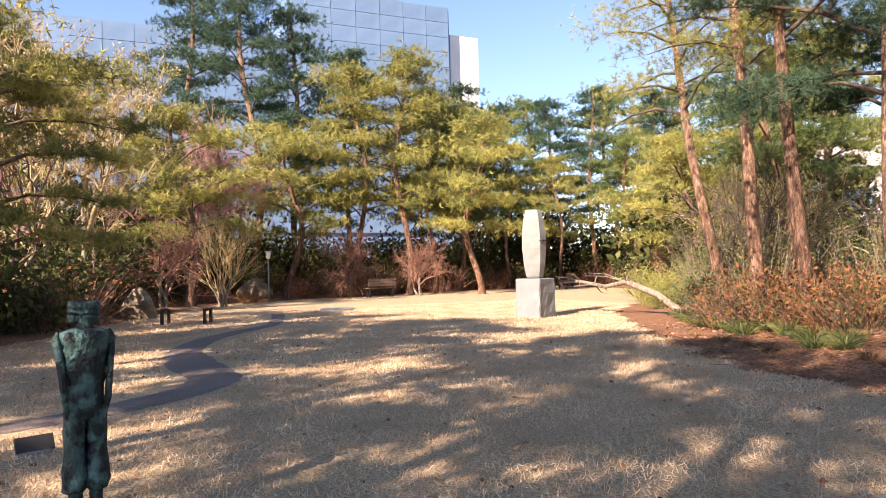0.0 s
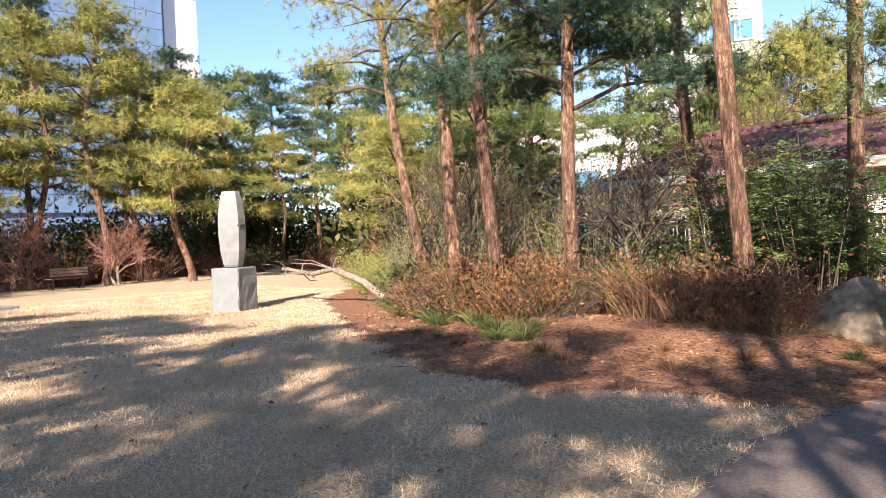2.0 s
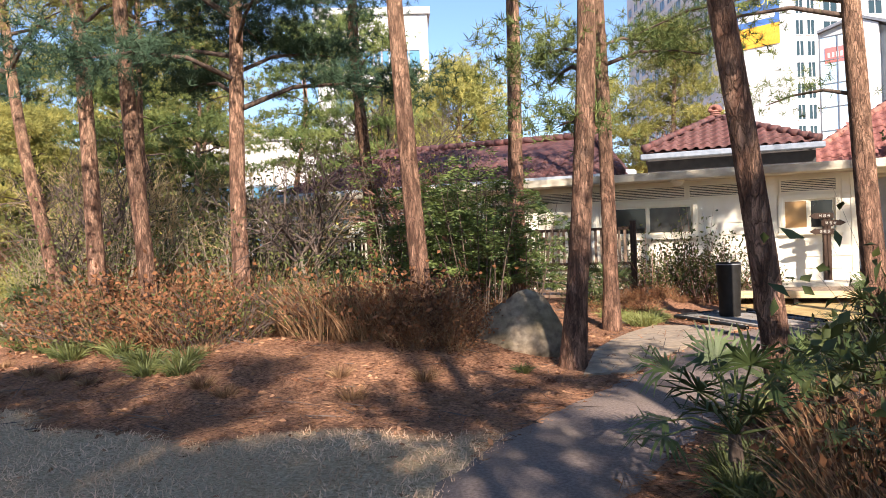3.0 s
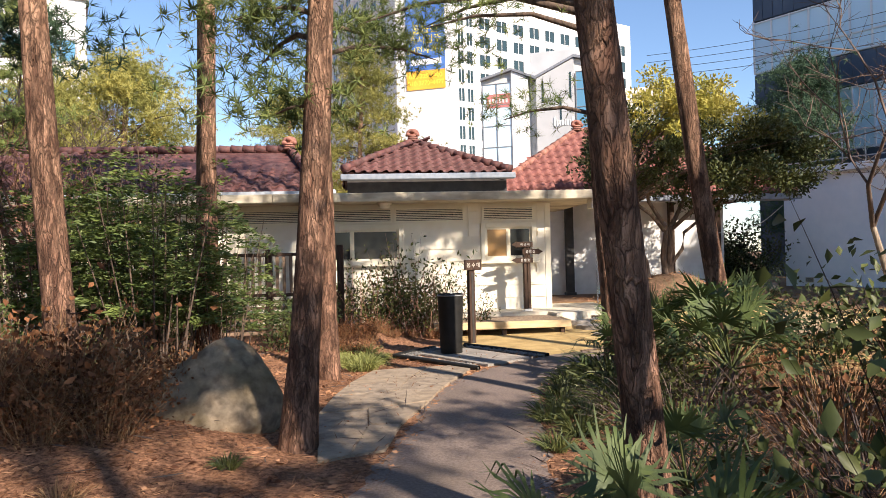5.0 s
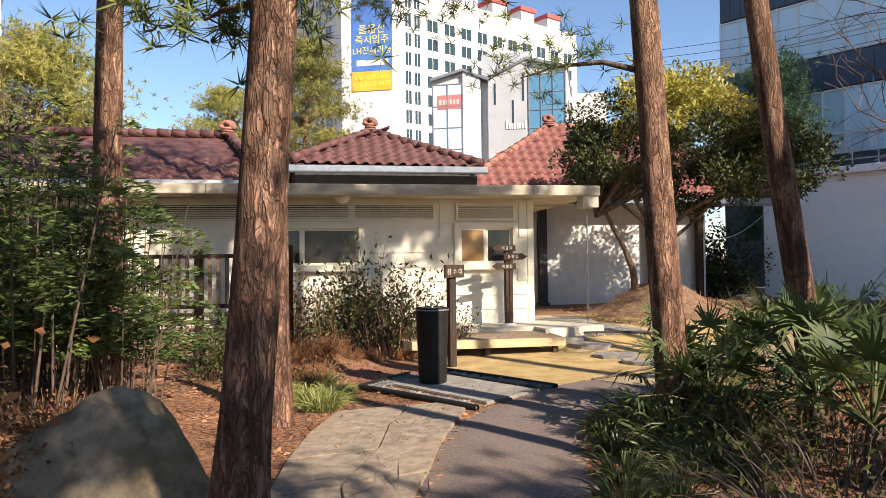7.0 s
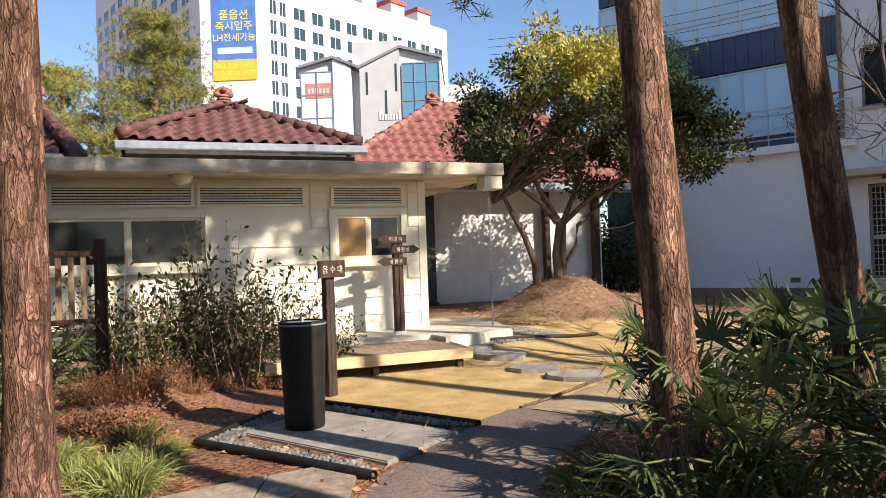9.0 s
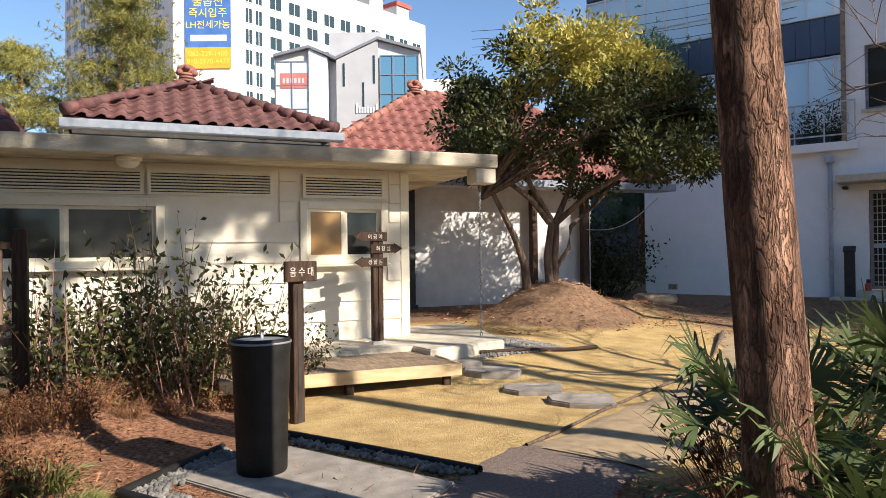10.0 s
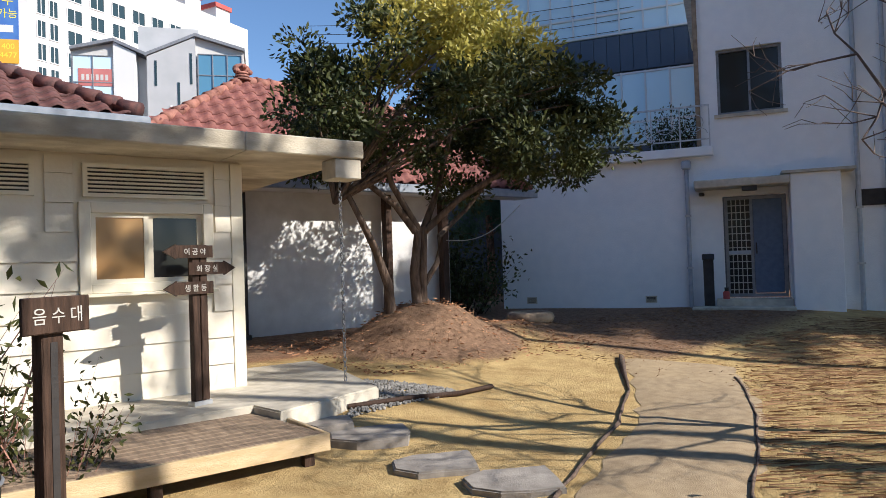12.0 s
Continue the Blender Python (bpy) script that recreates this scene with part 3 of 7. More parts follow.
def wall_with_holes(name, x0, x1, y0, y1, z0, z1, holes, mat, label):
    """A wall along x with rectangular openings (x0, x1, z0, z1), sorted by x and apart from each other."""
    bm = bmesh.new()
    x = x0
    for a, b, c, d in holes:
        box(bm, x, a, y0, y1, z0, z1)
        box(bm, a, b, y0, y1, z0, c)
        box(bm, a, b, y0, y1, d, z1)
        x = b
    box(bm, x, x1, y0, y1, z0, z1)
    return tagged(part(name, bm, mat), label, "wall", kind="structure")


HOLES = [(-9.3, -8.2, 1.3, 2.0), (-3.52, -1.44, 1.38, 2.13), (0.31, 1.42, 1.38, 2.13)]
front = wall_with_holes("wall_front", -13, 1.76, FY, FY + 0.18, -0.2, 2.62, HOLES, M_SIDING, "cream painted house wall with horizontal siding")
house_side = tagged(part("wall_side", boxes((1.58, 1.76, FY + 0.18, 24.5, -0.2, 2.62)), M_SIDING), "cream painted side wall of the house", "wall", kind="structure")
tagged(part("wall_west", boxes((-13, -12.82, FY + 0.18, 24.5, -0.2, 3.0)), M_SIDING), "cream painted end wall of the house", "wall", kind="structure")
tagged(part("wall_back", boxes((-13, 1.58, 24.5, 24.68, -0.2, 3.0)), M_SIDING), "plain rear wall of the house", "wall", kind="structure")
tagged(part("floor", boxes((-12.8, 1.57, FY + 0.18, 24.5, 0.0, 0.3)), M_CONC), "plain concrete floor inside the house", "floor", kind="structure")


def siding():
    """Lapped boards on the front wall, each its own piece, broken at the openings."""
    h, z, k = 0.265, 0.05, 0
    shared = {}
    while z < 2.55:
        z1 = min(z + h, 2.6)
        spans = [(-13, 1.66)]
        for a, b, c, d in HOLES + [(-5.35, -0.05, 2.19, 2.56), (0.28, 1.45, 2.19, 2.56)]:
            if c - 0.05 < z1 and z < d + 0.05:
                spans = [s for s0, s1 in spans for s in (((s0, min(s1, a - 0.05)), (max(s0, b + 0.05), s1)) if a - 0.05 < s1 and b + 0.05 > s0 else ((s0, s1),)) if s[1] - s[0] > 0.1]
        for s0, s1 in spans:
            x = s0
            while x < s1 - 0.05:
                e = min(s1, x + 3.6 + 0.5 * (k % 3))
                key = (round(e - x, 3), round(z1 - z, 3))
                if key not in shared:
                    bm = bmesh.new()
                    L, H = e - x - 0.006, z1 - z - 0.004
                    v = [bm.verts.new(c) for c in ((0, 0, 0), (L, 0, 0), (L, 0, H), (0, 0, H), (0, -0.032, 0), (L, -0.032, 0), (L, -0.012, H), (0, -0.012, H))]
                    for f in ((4, 5, 6, 7), (5, 1, 2, 6), (0, 4, 7, 3), (7, 6, 2, 3), (0, 1, 5, 4)):
                        bm.faces.new([v[i] for i in f])
                    shared[key] = part("siding_board", bm, M_SIDING).data
                    ob = [o for o in scene.collection.objects if o.data is shared[key]][0]
                else:
                    ob = new("siding_board", shared[key])
                ob.parent = front
                ob.location = (x, FY - 0.001, z)
                x = e
                k += 1
        z = z1
    part("corner_board", boxes((1.66, 1.785, FY - 0.03, FY + 0.2, 0.3, 2.6), bevel=0.006), M_TRIM, front)


siding()


def window(name, x0, x1, z0, z1, panes, label):
    w = thing(name, label, "window", pose((x0 + x1) / 2, FY, z0), kind="structure")
    W, H = (x1 - x0) / 2, z1 - z0
    fr = part("window_frame", boxes((-W - 0.05, -W + 0.05, -0.06, 0.1, -0.04, H + 0.05), (W - 0.05, W + 0.05, -0.06, 0.1, -0.04, H + 0.05),
                                    (-W + 0.05, W - 0.05, -0.06, 0.1, H - 0.05, H + 0.05), (-W + 0.05, W - 0.05, -0.06, 0.1, -0.04, 0.05), bevel=0.006), M_TRIM, w)
    part("window_sill", boxes((-W - 0.08, W + 0.08, -0.10, 0.0, -0.07, -0.041), bevel=0.006), M_TRIM, w)
    n = len(panes)
    for i, mat in enumerate(panes):
        a, b = -W + 0.05 + i * (2 * W - 0.1) / n, -W + 0.05 + (i + 1) * (2 * W - 0.1) / n
        y = -0.02 + 0.03 * (i % 2)
        sash = part("sash", boxes((a, a + 0.045, y, y + 0.03, 0.05, H - 0.05), (b - 0.045, b, y, y + 0.03, 0.05, H - 0.05),
                                  (a + 0.045, b - 0.045, y, y + 0.03, 0.05, 0.09), (a + 0.045, b - 0.045, y, y + 0.03, H - 0.09, H - 0.05)), M_TRIM, w)
        part("pane", boxes((a + 0.045, b - 0.045, y + 0.012, y + 0.018, 0.09, H - 0.09)), mat, sash)


window("window_1", 0.31, 1.42, 1.38, 2.13, [M_AMBER, M_GLASS], "small sliding window with cream frame and amber blind")
window("window_2", -3.52, -1.44, 1.38, 2.13, [M_GLASS, M_FROST], "wide sliding window with cream frame and dark panes")
window("window_3", -9.3, -8.2, 1.3, 2.0, [M_GLASS, M_GLASS], "small sliding window behind the garden fence")


def louvre(x0, x1, z0, z1, label):
    w = thing("wall_vent", label, "vent", pose((x0 + x1) / 2, FY - 0.02, z0), group="louvred vents under the eave")
    W, H = (x1 - x0) / 2, z1 - z0
    part("frame", boxes((-W, -W + 0.04, -0.04, 0.02, 0, H), (W - 0.04, W, -0.04, 0.02, 0, H), (-W + 0.04, W - 0.04, -0.04, 0.02, H - 0.035, H), (-W + 0.04, W - 0.04, -0.04, 0.02, 0, 0.035)), M_TRIM, w)
    part("backing", boxes((-W + 0.04, W - 0.04, 0.0, 0.01, 0.035, H - 0.035)), M_BLACKTIMBER, w)
    n = 6
    for i in range(n):
        z = 0.046 + i * (H - 0.08) / n
        bm = boxes((-W + 0.04, W - 0.04, -0.032, -0.024, 0, 0.021))
        bmesh.ops.rotate(bm, verts=bm.verts[:], cent=(0, -0.026, 0.017), matrix=Matrix.Rotation(radians(-25), 3, "X"))
        bmesh.ops.translate(bm, verts=bm.verts[:], vec=(0, 0, z))
        part("slat", bm, M_TRIM, w)


louvre(-5.3, -3.45, 2.225, 2.53, "cream wooden louvred vent strip under the eave")
louvre(-3.42, -1.62, 2.225, 2.53, "cream wooden louvred vent strip under the eave")
louvre(-1.58, -0.08, 2.225, 2.53, "cream wooden louvred vent strip under the eave")
louvre(0.30, 1.43, 2.225, 2.53, "cream wooden louvred vent above the small window")

tagged(part("eave_slab", boxes((-13.3, -4.0, 18.65, 22.9, 2.625, 2.80), (-4.0, 1.55, 18.63, 22.9, 2.62, 2.80), (1.55, 2.81, 18.63, 22.9, 2.618, 2.80), bevel=0.012), M_EAVE),
       "stained concrete flat eave slab over the facade", "eave", kind="structure")
tagged(part("porch_slab", prism([(-1.0, 18.30), (1.43, 18.30), (1.5, 17.88), (2.70, 18.30), (2.95, 19.4), (3.1, 20.6), (1.79, 20.6), (1.79, FY - 0.01), (-1.0, FY - 0.01)], -0.1, 0.33, 0.015), M_CONC),
       "pale concrete porch slab in front of the house", "porch", kind="structure")


def soffit_lamp():
    w = thing("eave_lamp", "cream dome lamp under the concrete eave", "lamp", pose(-1.78, 18.98, 2.60))
    bm = bmesh.new()
    cylinder(bm, 0, 0, -0.02, 0.02, 0.15)
    part("base", bm, M_TRIM, w)
    bm = bmesh.new()
    bmesh.ops.create_uvsphere(bm, u_segments=20, v_segments=10, radius=0.13)
    bmesh.ops.scale(bm, vec=(1, 1, 0.6), verts=bm.verts[:])
    bmesh.ops.translate(bm, vec=(0, 0, -0.03), verts=bm.verts[:])
    part("shade", bm, M_TRIM, w)


soffit_lamp()


# tiled roofs
def tile_mesh():
    """A clay pantile: a curved barrel on one side and a shallow trough on the other."""
    prof = [(-0.15, 0.0), (-0.10, -0.012), (-0.04, -0.006), (0.01, 0.03), (0.06, 0.055), (0.11, 0.045), (0.15, 0.01)]
    v, f = [], []
    for y, z in ((-0.02, 0.03), (0.36, 0.0)):
        v += [(x, y, h + z) for x, h in prof]
    v += [(x, -0.02, h + 0.005) for x, h in prof]
    n = len(prof)
    for i in range(n - 1):
        f.append((i, i + 1, n + i + 1, n + i))
        f.append((2 * n + i, 2 * n + i + 1, i + 1, i))
    return np.array(v, float), np.array(f)


TILE_V, TILE_F = tile_mesh()


def tile_face(roof, a, b, apexes, near=0, mat=None):
    """Tiles laid in rows on a roof plane whose eave runs from a to b; apexes: the ridge's two ends (the same twice for a triangle)."""
    a, b, c, d = (np.array(p, float) for p in (a, b, apexes[0], apexes[1]))
    ex = unit(b - a)
    up = (c - a) - ex * np.dot(c - a, ex)
    H = np.linalg.norm(up)
    ey = up / H
    ez = np.cross(ex, ey)
    W = np.linalg.norm(b - a)
    c0, d0 = np.dot(c - a, ex), np.dot(d - a, ex)
    rng = np.random.default_rng(int(W * 100))
    mesh = arrays("roof_tile", TILE_V, TILE_F, True)
    mesh.materials.append(mat or M_TILE_SHADED)
    rest, made, r = [], 0, 0
    while r * 0.30 < H - 0.1:
        y = r * 0.30
        k = y / H
        x0, x1 = c0 * k, W + (d0 - W) * k
        x = math.ceil(x0 / 0.28) * 0.28 + 0.14
        while x < x1 - 0.1:
            p = a + ex * x + ey * (y + rng.normal() * 0.008) + ez * (0.03 + rng.normal() * 0.004)
            R = np.column_stack([ex, ey, ez])
            if made < near:
                ob = new("roof_tile", mesh)
                ob.parent = roof
                m = Matrix(R.tolist()).to_4x4()
                m.translation = p
                ob.matrix_basis = m @ Matrix.Rotation(rng.normal() * 0.02, 4, "Z")
                made += 1
            else:
                rest.append((TILE_V @ R.T + p, TILE_F))
            x += 0.28
        r += 1
    if rest:
        v, f = join(rest)
        tagged(part("roof_tiles", arrays("roof_tiles", v, f, True), mat or M_TILE_SHADED, roof), kind="stuff")
    bm = bmesh.new()
    pts = [a, b, d] + ([c] if np.linalg.norm(c - d) > 0.01 else [])
    bm.faces.new([bm.verts.new(p - ez * 0.01) for p in pts])
    part("roof_deck", bm, mat or M_TILE_SHADED, roof)


def ridge(roof, a, b, mat=None):
    """A row of half-round capping tiles."""
    a, b = np.array(a, float), np.array(b, float)
    n = max(2, int(np.linalg.norm(b - a) / 0.30))
    for i in range(n):
        p, q = a + (b - a) * i / n, a + (b - a) * (i + 1.12) / n
        v, f = tube_arrays([p + [0, 0, 0.05], p + [0, 0, 0.05], q + [0, 0, 0.03], q + [0, 0, 0.03]], [0.02, 0.11, 0.095, 0.02], 10)
        part("ridge_tile", arrays("ridge_tile", v, f, True), mat or M_TILE_TOP, roof)


def finial(roof, p, away):
    """The stacked ornamental end tile of a ridge."""
    bm = bmesh.new()
    for i, (r, h) in enumerate(((0.20, 0.0), (0.18, 0.09), (0.165, 0.18))):
        cylinder(bm, 0, 0, h, h + 0.08, r, r * 0.93, 14, 0.01)
    bmesh.ops.create_uvsphere(bm, u_segments=14, v_segments=10, radius=0.21, matrix=Matrix.Translation((0, 0.04, 0.36)) @ Matrix.Diagonal((1.05, 0.7, 0.85, 1)))
    for s in (-1, 1):
        bmesh.ops.create_uvsphere(bm, u_segments=10, v_segments=8, radius=0.09, matrix=Matrix.Translation((0.15 * s, -0.05, 0.27)))
    bmesh.ops.create_uvsphere(bm, u_segments=10, v_segments=8, radius=0.08, matrix=Matrix.Translation((0, -0.12, 0.40)))
    ob = part("finial", bm, M_TILE_TOP, roof)
    ob.location = p
    ob.rotation_euler = (0, 0, away)
    ob.scale = (0.85, 0.85, 0.68)


def roofs():
    # front hip over the porch
    r1 = thing("roof_hip", "hipped red clay tile roof with orange finial", "roof", kind="structure")
    A, B, T1, T2 = (-2.75, 22.45, 3.68), (1.5, 22.45, 3.62), (-0.9, 24.4, 4.75), (-0.5, 26.0, 4.85)
    tile_face(r1, A, B, (T1, T1), 300)
    tile_face(r1, B, (1.7, 26.5, 3.62), (T1, T2))
    tile_face(r1, (-2.95, 26.5, 3.62), A, (T2, T1))
    ridge(r1, (-2.78, 22.4, 3.74), T1, M_TILE_SHADED)
    ridge(r1, (1.53, 22.4, 3.68), T1, M_TILE_SHADED)
    ridge(r1, T2, T1)
    finial(r1, (T1[0], T1[1], T1[2] + 0.05), 0)
    part("gutter", boxes((-2.85, 1.62, 22.2, 22.42, 3.47, 3.62), bevel=0.02), M_GUTTER, r1, "blue-grey metal gutter")
    # black colour paints the shade of the recess under the gutter
    part("upstand", boxes((-2.7, 1.45, 22.62, 22.75, 2.8, 3.7)), M_BLACKTIMBER, r1, "upstand below the gutter, coloured black for its shade")
    part("downpipe_box", boxes((-3.35, -2.95, 21.7, 22.1, 2.8, 3.2), bevel=0.02), M_PIPE, r1, "grey metal box on the flat roof")
    # long roof to the west
    r2 = thing("roof_long", "long red clay tile roof over the house", "roof", kind="structure")
    tile_face(r2, (-12.9, 19.25, 2.86), (-3.1, 19.9, 2.86), ((-11.2, 23.2, 4.35), (-4.2, 23.2, 4.35)))
    tile_face(r2, (-3.1, 19.9, 2.86), (-3.1, 26.5, 2.86), ((-4.2, 23.2, 4.35), (-4.2, 23.2, 4.35)))
    ridge(r2, (-11.2, 23.2, 4.38), (-4.2, 23.2, 4.38), M_TILE_SHADED)
    ridge(r2, (-3.1, 19.9, 2.95), (-4.2, 23.2, 4.38), M_TILE_SHADED)
    finial(r2, (-4.2, 23.1, 4.38), 0)
    part("fascia", boxes((-13.0, -3.2, 19.08, 19.24, 2.801, 2.9)), M_PIPE, r2)
    # wing behind the courtyard tree
    r3 = thing("roof_wing", "hipped red clay tile roof of the courtyard wing", "roof", kind="structure")
    E0, E1, P, Q = (0.9, 23.95, 3.12), (10.3, 23.95, 3.12), (4.4, 26.2, 5.35), (7.4, 26.2, 5.3)
    tile_face(r3, E0, E1, (P, Q), 300, M_TILE_SUNLIT)
    tile_face(r3, (0.9, 29, 3.12), E0, (P, P), 0, M_TILE_SUNLIT)
    tile_face(r3, E1, (10.3, 29, 3.12), (Q, Q), 0, M_TILE_SUNLIT)
    ridge(r3, E0, P)
    ridge(r3, P, Q)
    ridge(r3, E1, Q)
    finial(r3, (P[0], P[1] - 0.05, P[2] + 0.02), 0)
    part("fascia", boxes((1.8, 10.35, 23.80, 23.93, 2.93, 3.10), bevel=0.01), M_GUTTER, r3, "blue-grey gutter board")
    part("soffit", boxes((1.8, 10.3, 23.93, 24.5, 2.93, 2.96)), M_GREYWALL, r3)
    tagged(part("wall_wing", boxes((1.79, 8.3, 24.5, 24.68, -0.2, 2.93)), M_GREYWALL), "pale grey rendered wall of the courtyard wing", "wall", kind="structure")
    tagged(part("wall_wing_end", boxes((8.12, 8.3, 24.68, 29, -0.2, 2.93)), M_GREYWALL), "pale grey end wall of the wing", "wall", kind="structure")
    for x, w in ((3.55, 0.11), (6.6, 0.07), (8.0, 0.08)):
        p = thing("wing_post", "dark brown timber post against the pale wing wall", "post", pose(x, 24.30, 0.0), group="posts of the wing")
        part("shaft", boxes((-w, w, -0.09, 0.09, 0.0, 2.92), bevel=0.008), M_BLACKTIMBER if x < 4 else M_DARKWOOD, p)
        part("base", boxes((-w - 0.04, w + 0.04, -0.13, 0.13, 0.0, 0.38), bevel=0.015), M_CONC if x > 4 else M_BLACKTIMBER, p)


roofs()


# ---- white two-storey building ----
WC, WU = np.array([11.06, 25.9]), unit(np.array([0.52, -0.85]))
WM = Matrix(((WU[0], -WU[1], 0, WC[0]), (WU[1], WU[0], 0, WC[1]), (0, 0, 1, 0), (0, 0, 0, 1)))
# local frame: x along the wall towards the door, y into the building, z up


def white_building():
    b = thing("white_building", "white rendered two-storey building with a terrace", "building", WM)
    part("wall", boxes((0, 5.22, 0, 0.3, -0.2, 3.78)), M_WHITE, b)
    part("wall", boxes((5.22, 5.30, 0, 0.3, -0.2, 3.78), (5.30, 6.63, 0, 0.3, 2.84, 3.78), (5.30, 6.63, 0.0, 0.3, -0.2, 0.50), (6.63, 14, 0, 0.3, -0.2, 3.78)), M_WHITE, b)
    part("upper_wall", boxes((4.9, 5.28, 0, 0.3, 3.781, 8.2), (5.28, 6.64, 0, 0.3, 3.781, 4.70), (5.28, 6.64, 0, 0.3, 6.2, 8.2), (6.64, 14, 0, 0.3, 3.781, 8.2)), M_WHITE, b)
    part("upper_side_wall", boxes((4.9, 5.1, 0.3, 6, 3.781, 8.2)), M_WHITE, b)
    part("end_wall", boxes((0, 0.3, 0.3, 7, -0.2, 3.78)), M_WHITE, b)
    part("roof_slab", boxes((4.55, 14.2, -0.35, 7, 8.2, 8.45)), M_CONC, b)
    part("terrace_slab", boxes((-0.1, 5.15, -0.22, 7, 3.781, 3.99), bevel=0.015), M_WHITE, b)
    part("pier", boxes((6.66, 7.62, -0.55, -0.003, -0.2, 3.2), bevel=0.015), M_WHITE, b, "projecting white pier beside the door")
    part("pier_cap", boxes((6.5, 7.9, -0.62, -0.003, 3.2, 3.26)), M_CONC, b)
    part("canopy", boxes((4.72, 6.65, -0.75, -0.003, 2.98, 3.16), bevel=0.02), M_CONC, b, "thin concrete door canopy")
    bricks = part("brick_edge", boxes((4.80, 4.895, -0.06, 0.25, 4.0, 8.2)), M_FLAG, b, "stacked pale brick edging")
    door = part("door", boxes((5.93, 6.52, 0.11, 0.15, 0.61, 2.73), bevel=0.006), M_DOOR, b, "blue-grey metal door leaf beside a grilled side light")
    for row in ((5.33, 6.60, 0.10, 0.16, 0.52, 0.60), (5.33, 5.40, 0.10, 0.16, 0.60, 2.80), (6.53, 6.60, 0.10, 0.16, 0.60, 2.80), (5.40, 6.53, 0.10, 0.16, 2.74, 2.80), (5.86, 5.92, 0.10, 0.16, 0.60, 2.74)):
        part("door_frame", boxes(row), M_GREYMETAL, door)
    part("pane", boxes((5.40, 5.86, 0.135, 0.145, 0.60, 2.74)), M_GLASS, door)
    for i in range(4):
        part("grille_bar", boxes((5.47 + i * 0.095, 5.488 + i * 0.095, 0.09, 0.105, 0.60, 2.74)), M_LETTER, door)
    for i in range(13):
        part("grille_bar", boxes((5.40, 5.86, 0.092, 0.107, 0.68 + i * 0.16, 0.698 + i * 0.16)), M_LETTER, door)
    part("handle", boxes((5.96, 5.99, 0.06, 0.11, 1.50, 1.75)), M_BLACKTIMBER, door)
    part("middle_rail", boxes((5.40, 5.86, 0.085, 0.14, 1.50, 1.58)), M_PIPE, door)
    part("step", boxes((5.1, 6.65, -0.42, -0.003, 0.2, 0.50), (4.6, 6.65, -0.95, -0.425, 0.2, 0.36), bevel=0.012), M_CONC, b, "pale blue-grey concrete door step")
    win = part("window", boxes((5.28, 5.34, 0.08, 0.2, 4.70, 6.2), (6.58, 6.64, 0.08, 0.2, 4.70, 6.2), (5.34, 6.58, 0.08, 0.2, 6.14, 6.2), (5.34, 6.58, 0.08, 0.2, 4.70, 4.76), (5.94, 5.99, 0.07, 0.2, 4.76, 6.14)), M_GREYMETAL, b, "aluminium-framed sliding window")
    part("pane", boxes((5.34, 5.94, 0.15, 0.16, 4.76, 6.14)), M_GLASS, win)
    part("pane", boxes((5.99, 6.58, 0.13, 0.14, 4.76, 6.14)), M_GLASS, win)
    part("window_sill", boxes((5.2, 6.72, -0.06, 0.08, 4.62, 4.70)), M_CONC, win)
    win2 = part("window", boxes((8.1, 9.5, 0.05, 0.06, 4.9, 6.3)), M_GREYMETAL, b)
    part("dark_panel", boxes((7.95, 9.4, -0.05, -0.003, 2.45, 2.8)), M_BLACKTIMBER, b, "black strip sign on the white wall")
    for x in (4.55, 8.0, 8.55):
        pts = [(x, -0.09, 0.1), (x, -0.09, 1.5), (x, -0.09, 3.3), (x, -0.09, 3.7 if x < 5 else 7.8)]
        pipe = tube("drainpipe", pts, [0.05] * 4, 10, M_PIPE, b, "blue-grey plastic downpipe")
        for z in (1.2, 2.4):
            part("pipe_clip", boxes((x - 0.07, x + 0.07, -0.15, -0.003, z, z + 0.04)), M_STEEL, pipe)
        if x < 5:
            part("hopper", boxes((x - 0.11, x + 0.11, -0.2, -0.003, 3.5, 3.7), bevel=0.03), M_PIPE, pipe)
    for x in (0.75, 3.65):
        vent = part("foot_vent", boxes((x - 0.13, x + 0.13, -0.012, -0.003, 0.42, 0.58)), M_CONC, b)
        part("grating", boxes(*[(x - 0.10, x + 0.10, -0.018, -0.012, 0.45 + i * 0.028, 0.465 + i * 0.028) for i in range(4)]), M_BLACKTIMBER, vent)
    rail = part("railing", boxes((-0.1, 5.1, -0.16, -0.12, 4.92, 4.96), (-0.1, 5.1, -0.16, -0.12, 4.15, 4.18)), M_STEEL, b, "light metal terrace railing")
    for i in range(9):
        x = -0.05 + i * 0.64
        part("baluster", boxes((x, x + 0.03, -0.155, -0.125, 3.99, 4.92)), M_STEEL, rail)
        if i < 8:
            cx = x + 0.33
            ring = [(cx + 0.2 * math.cos(a), -0.14, 4.55 + 0.2 * math.sin(a)) for a in np.linspace(0, 2 * math.pi, 15)]
            tube("scroll", ring, [0.009] * 15, 5, M_STEEL, rail)
            for s in (-1, 1):
                tube("scroll", [(cx + s * 0.28 * math.cos(a), -0.14, 4.3 + 0.16 * math.sin(a)) for a in np.linspace(0, math.pi, 8)], [0.008] * 8, 5, M_STEEL, rail)
    lamp = part("wall_lamp", boxes((4.8, 4.92, -0.22, -0.003, 2.86, 2.93), bevel=0.02), M_BLACKTIMBER, b)
    part("camera_box", boxes((5.7, 6.0, -0.7, -0.5, 2.88, 2.979)), M_BLACKTIMBER, b)


white_building()


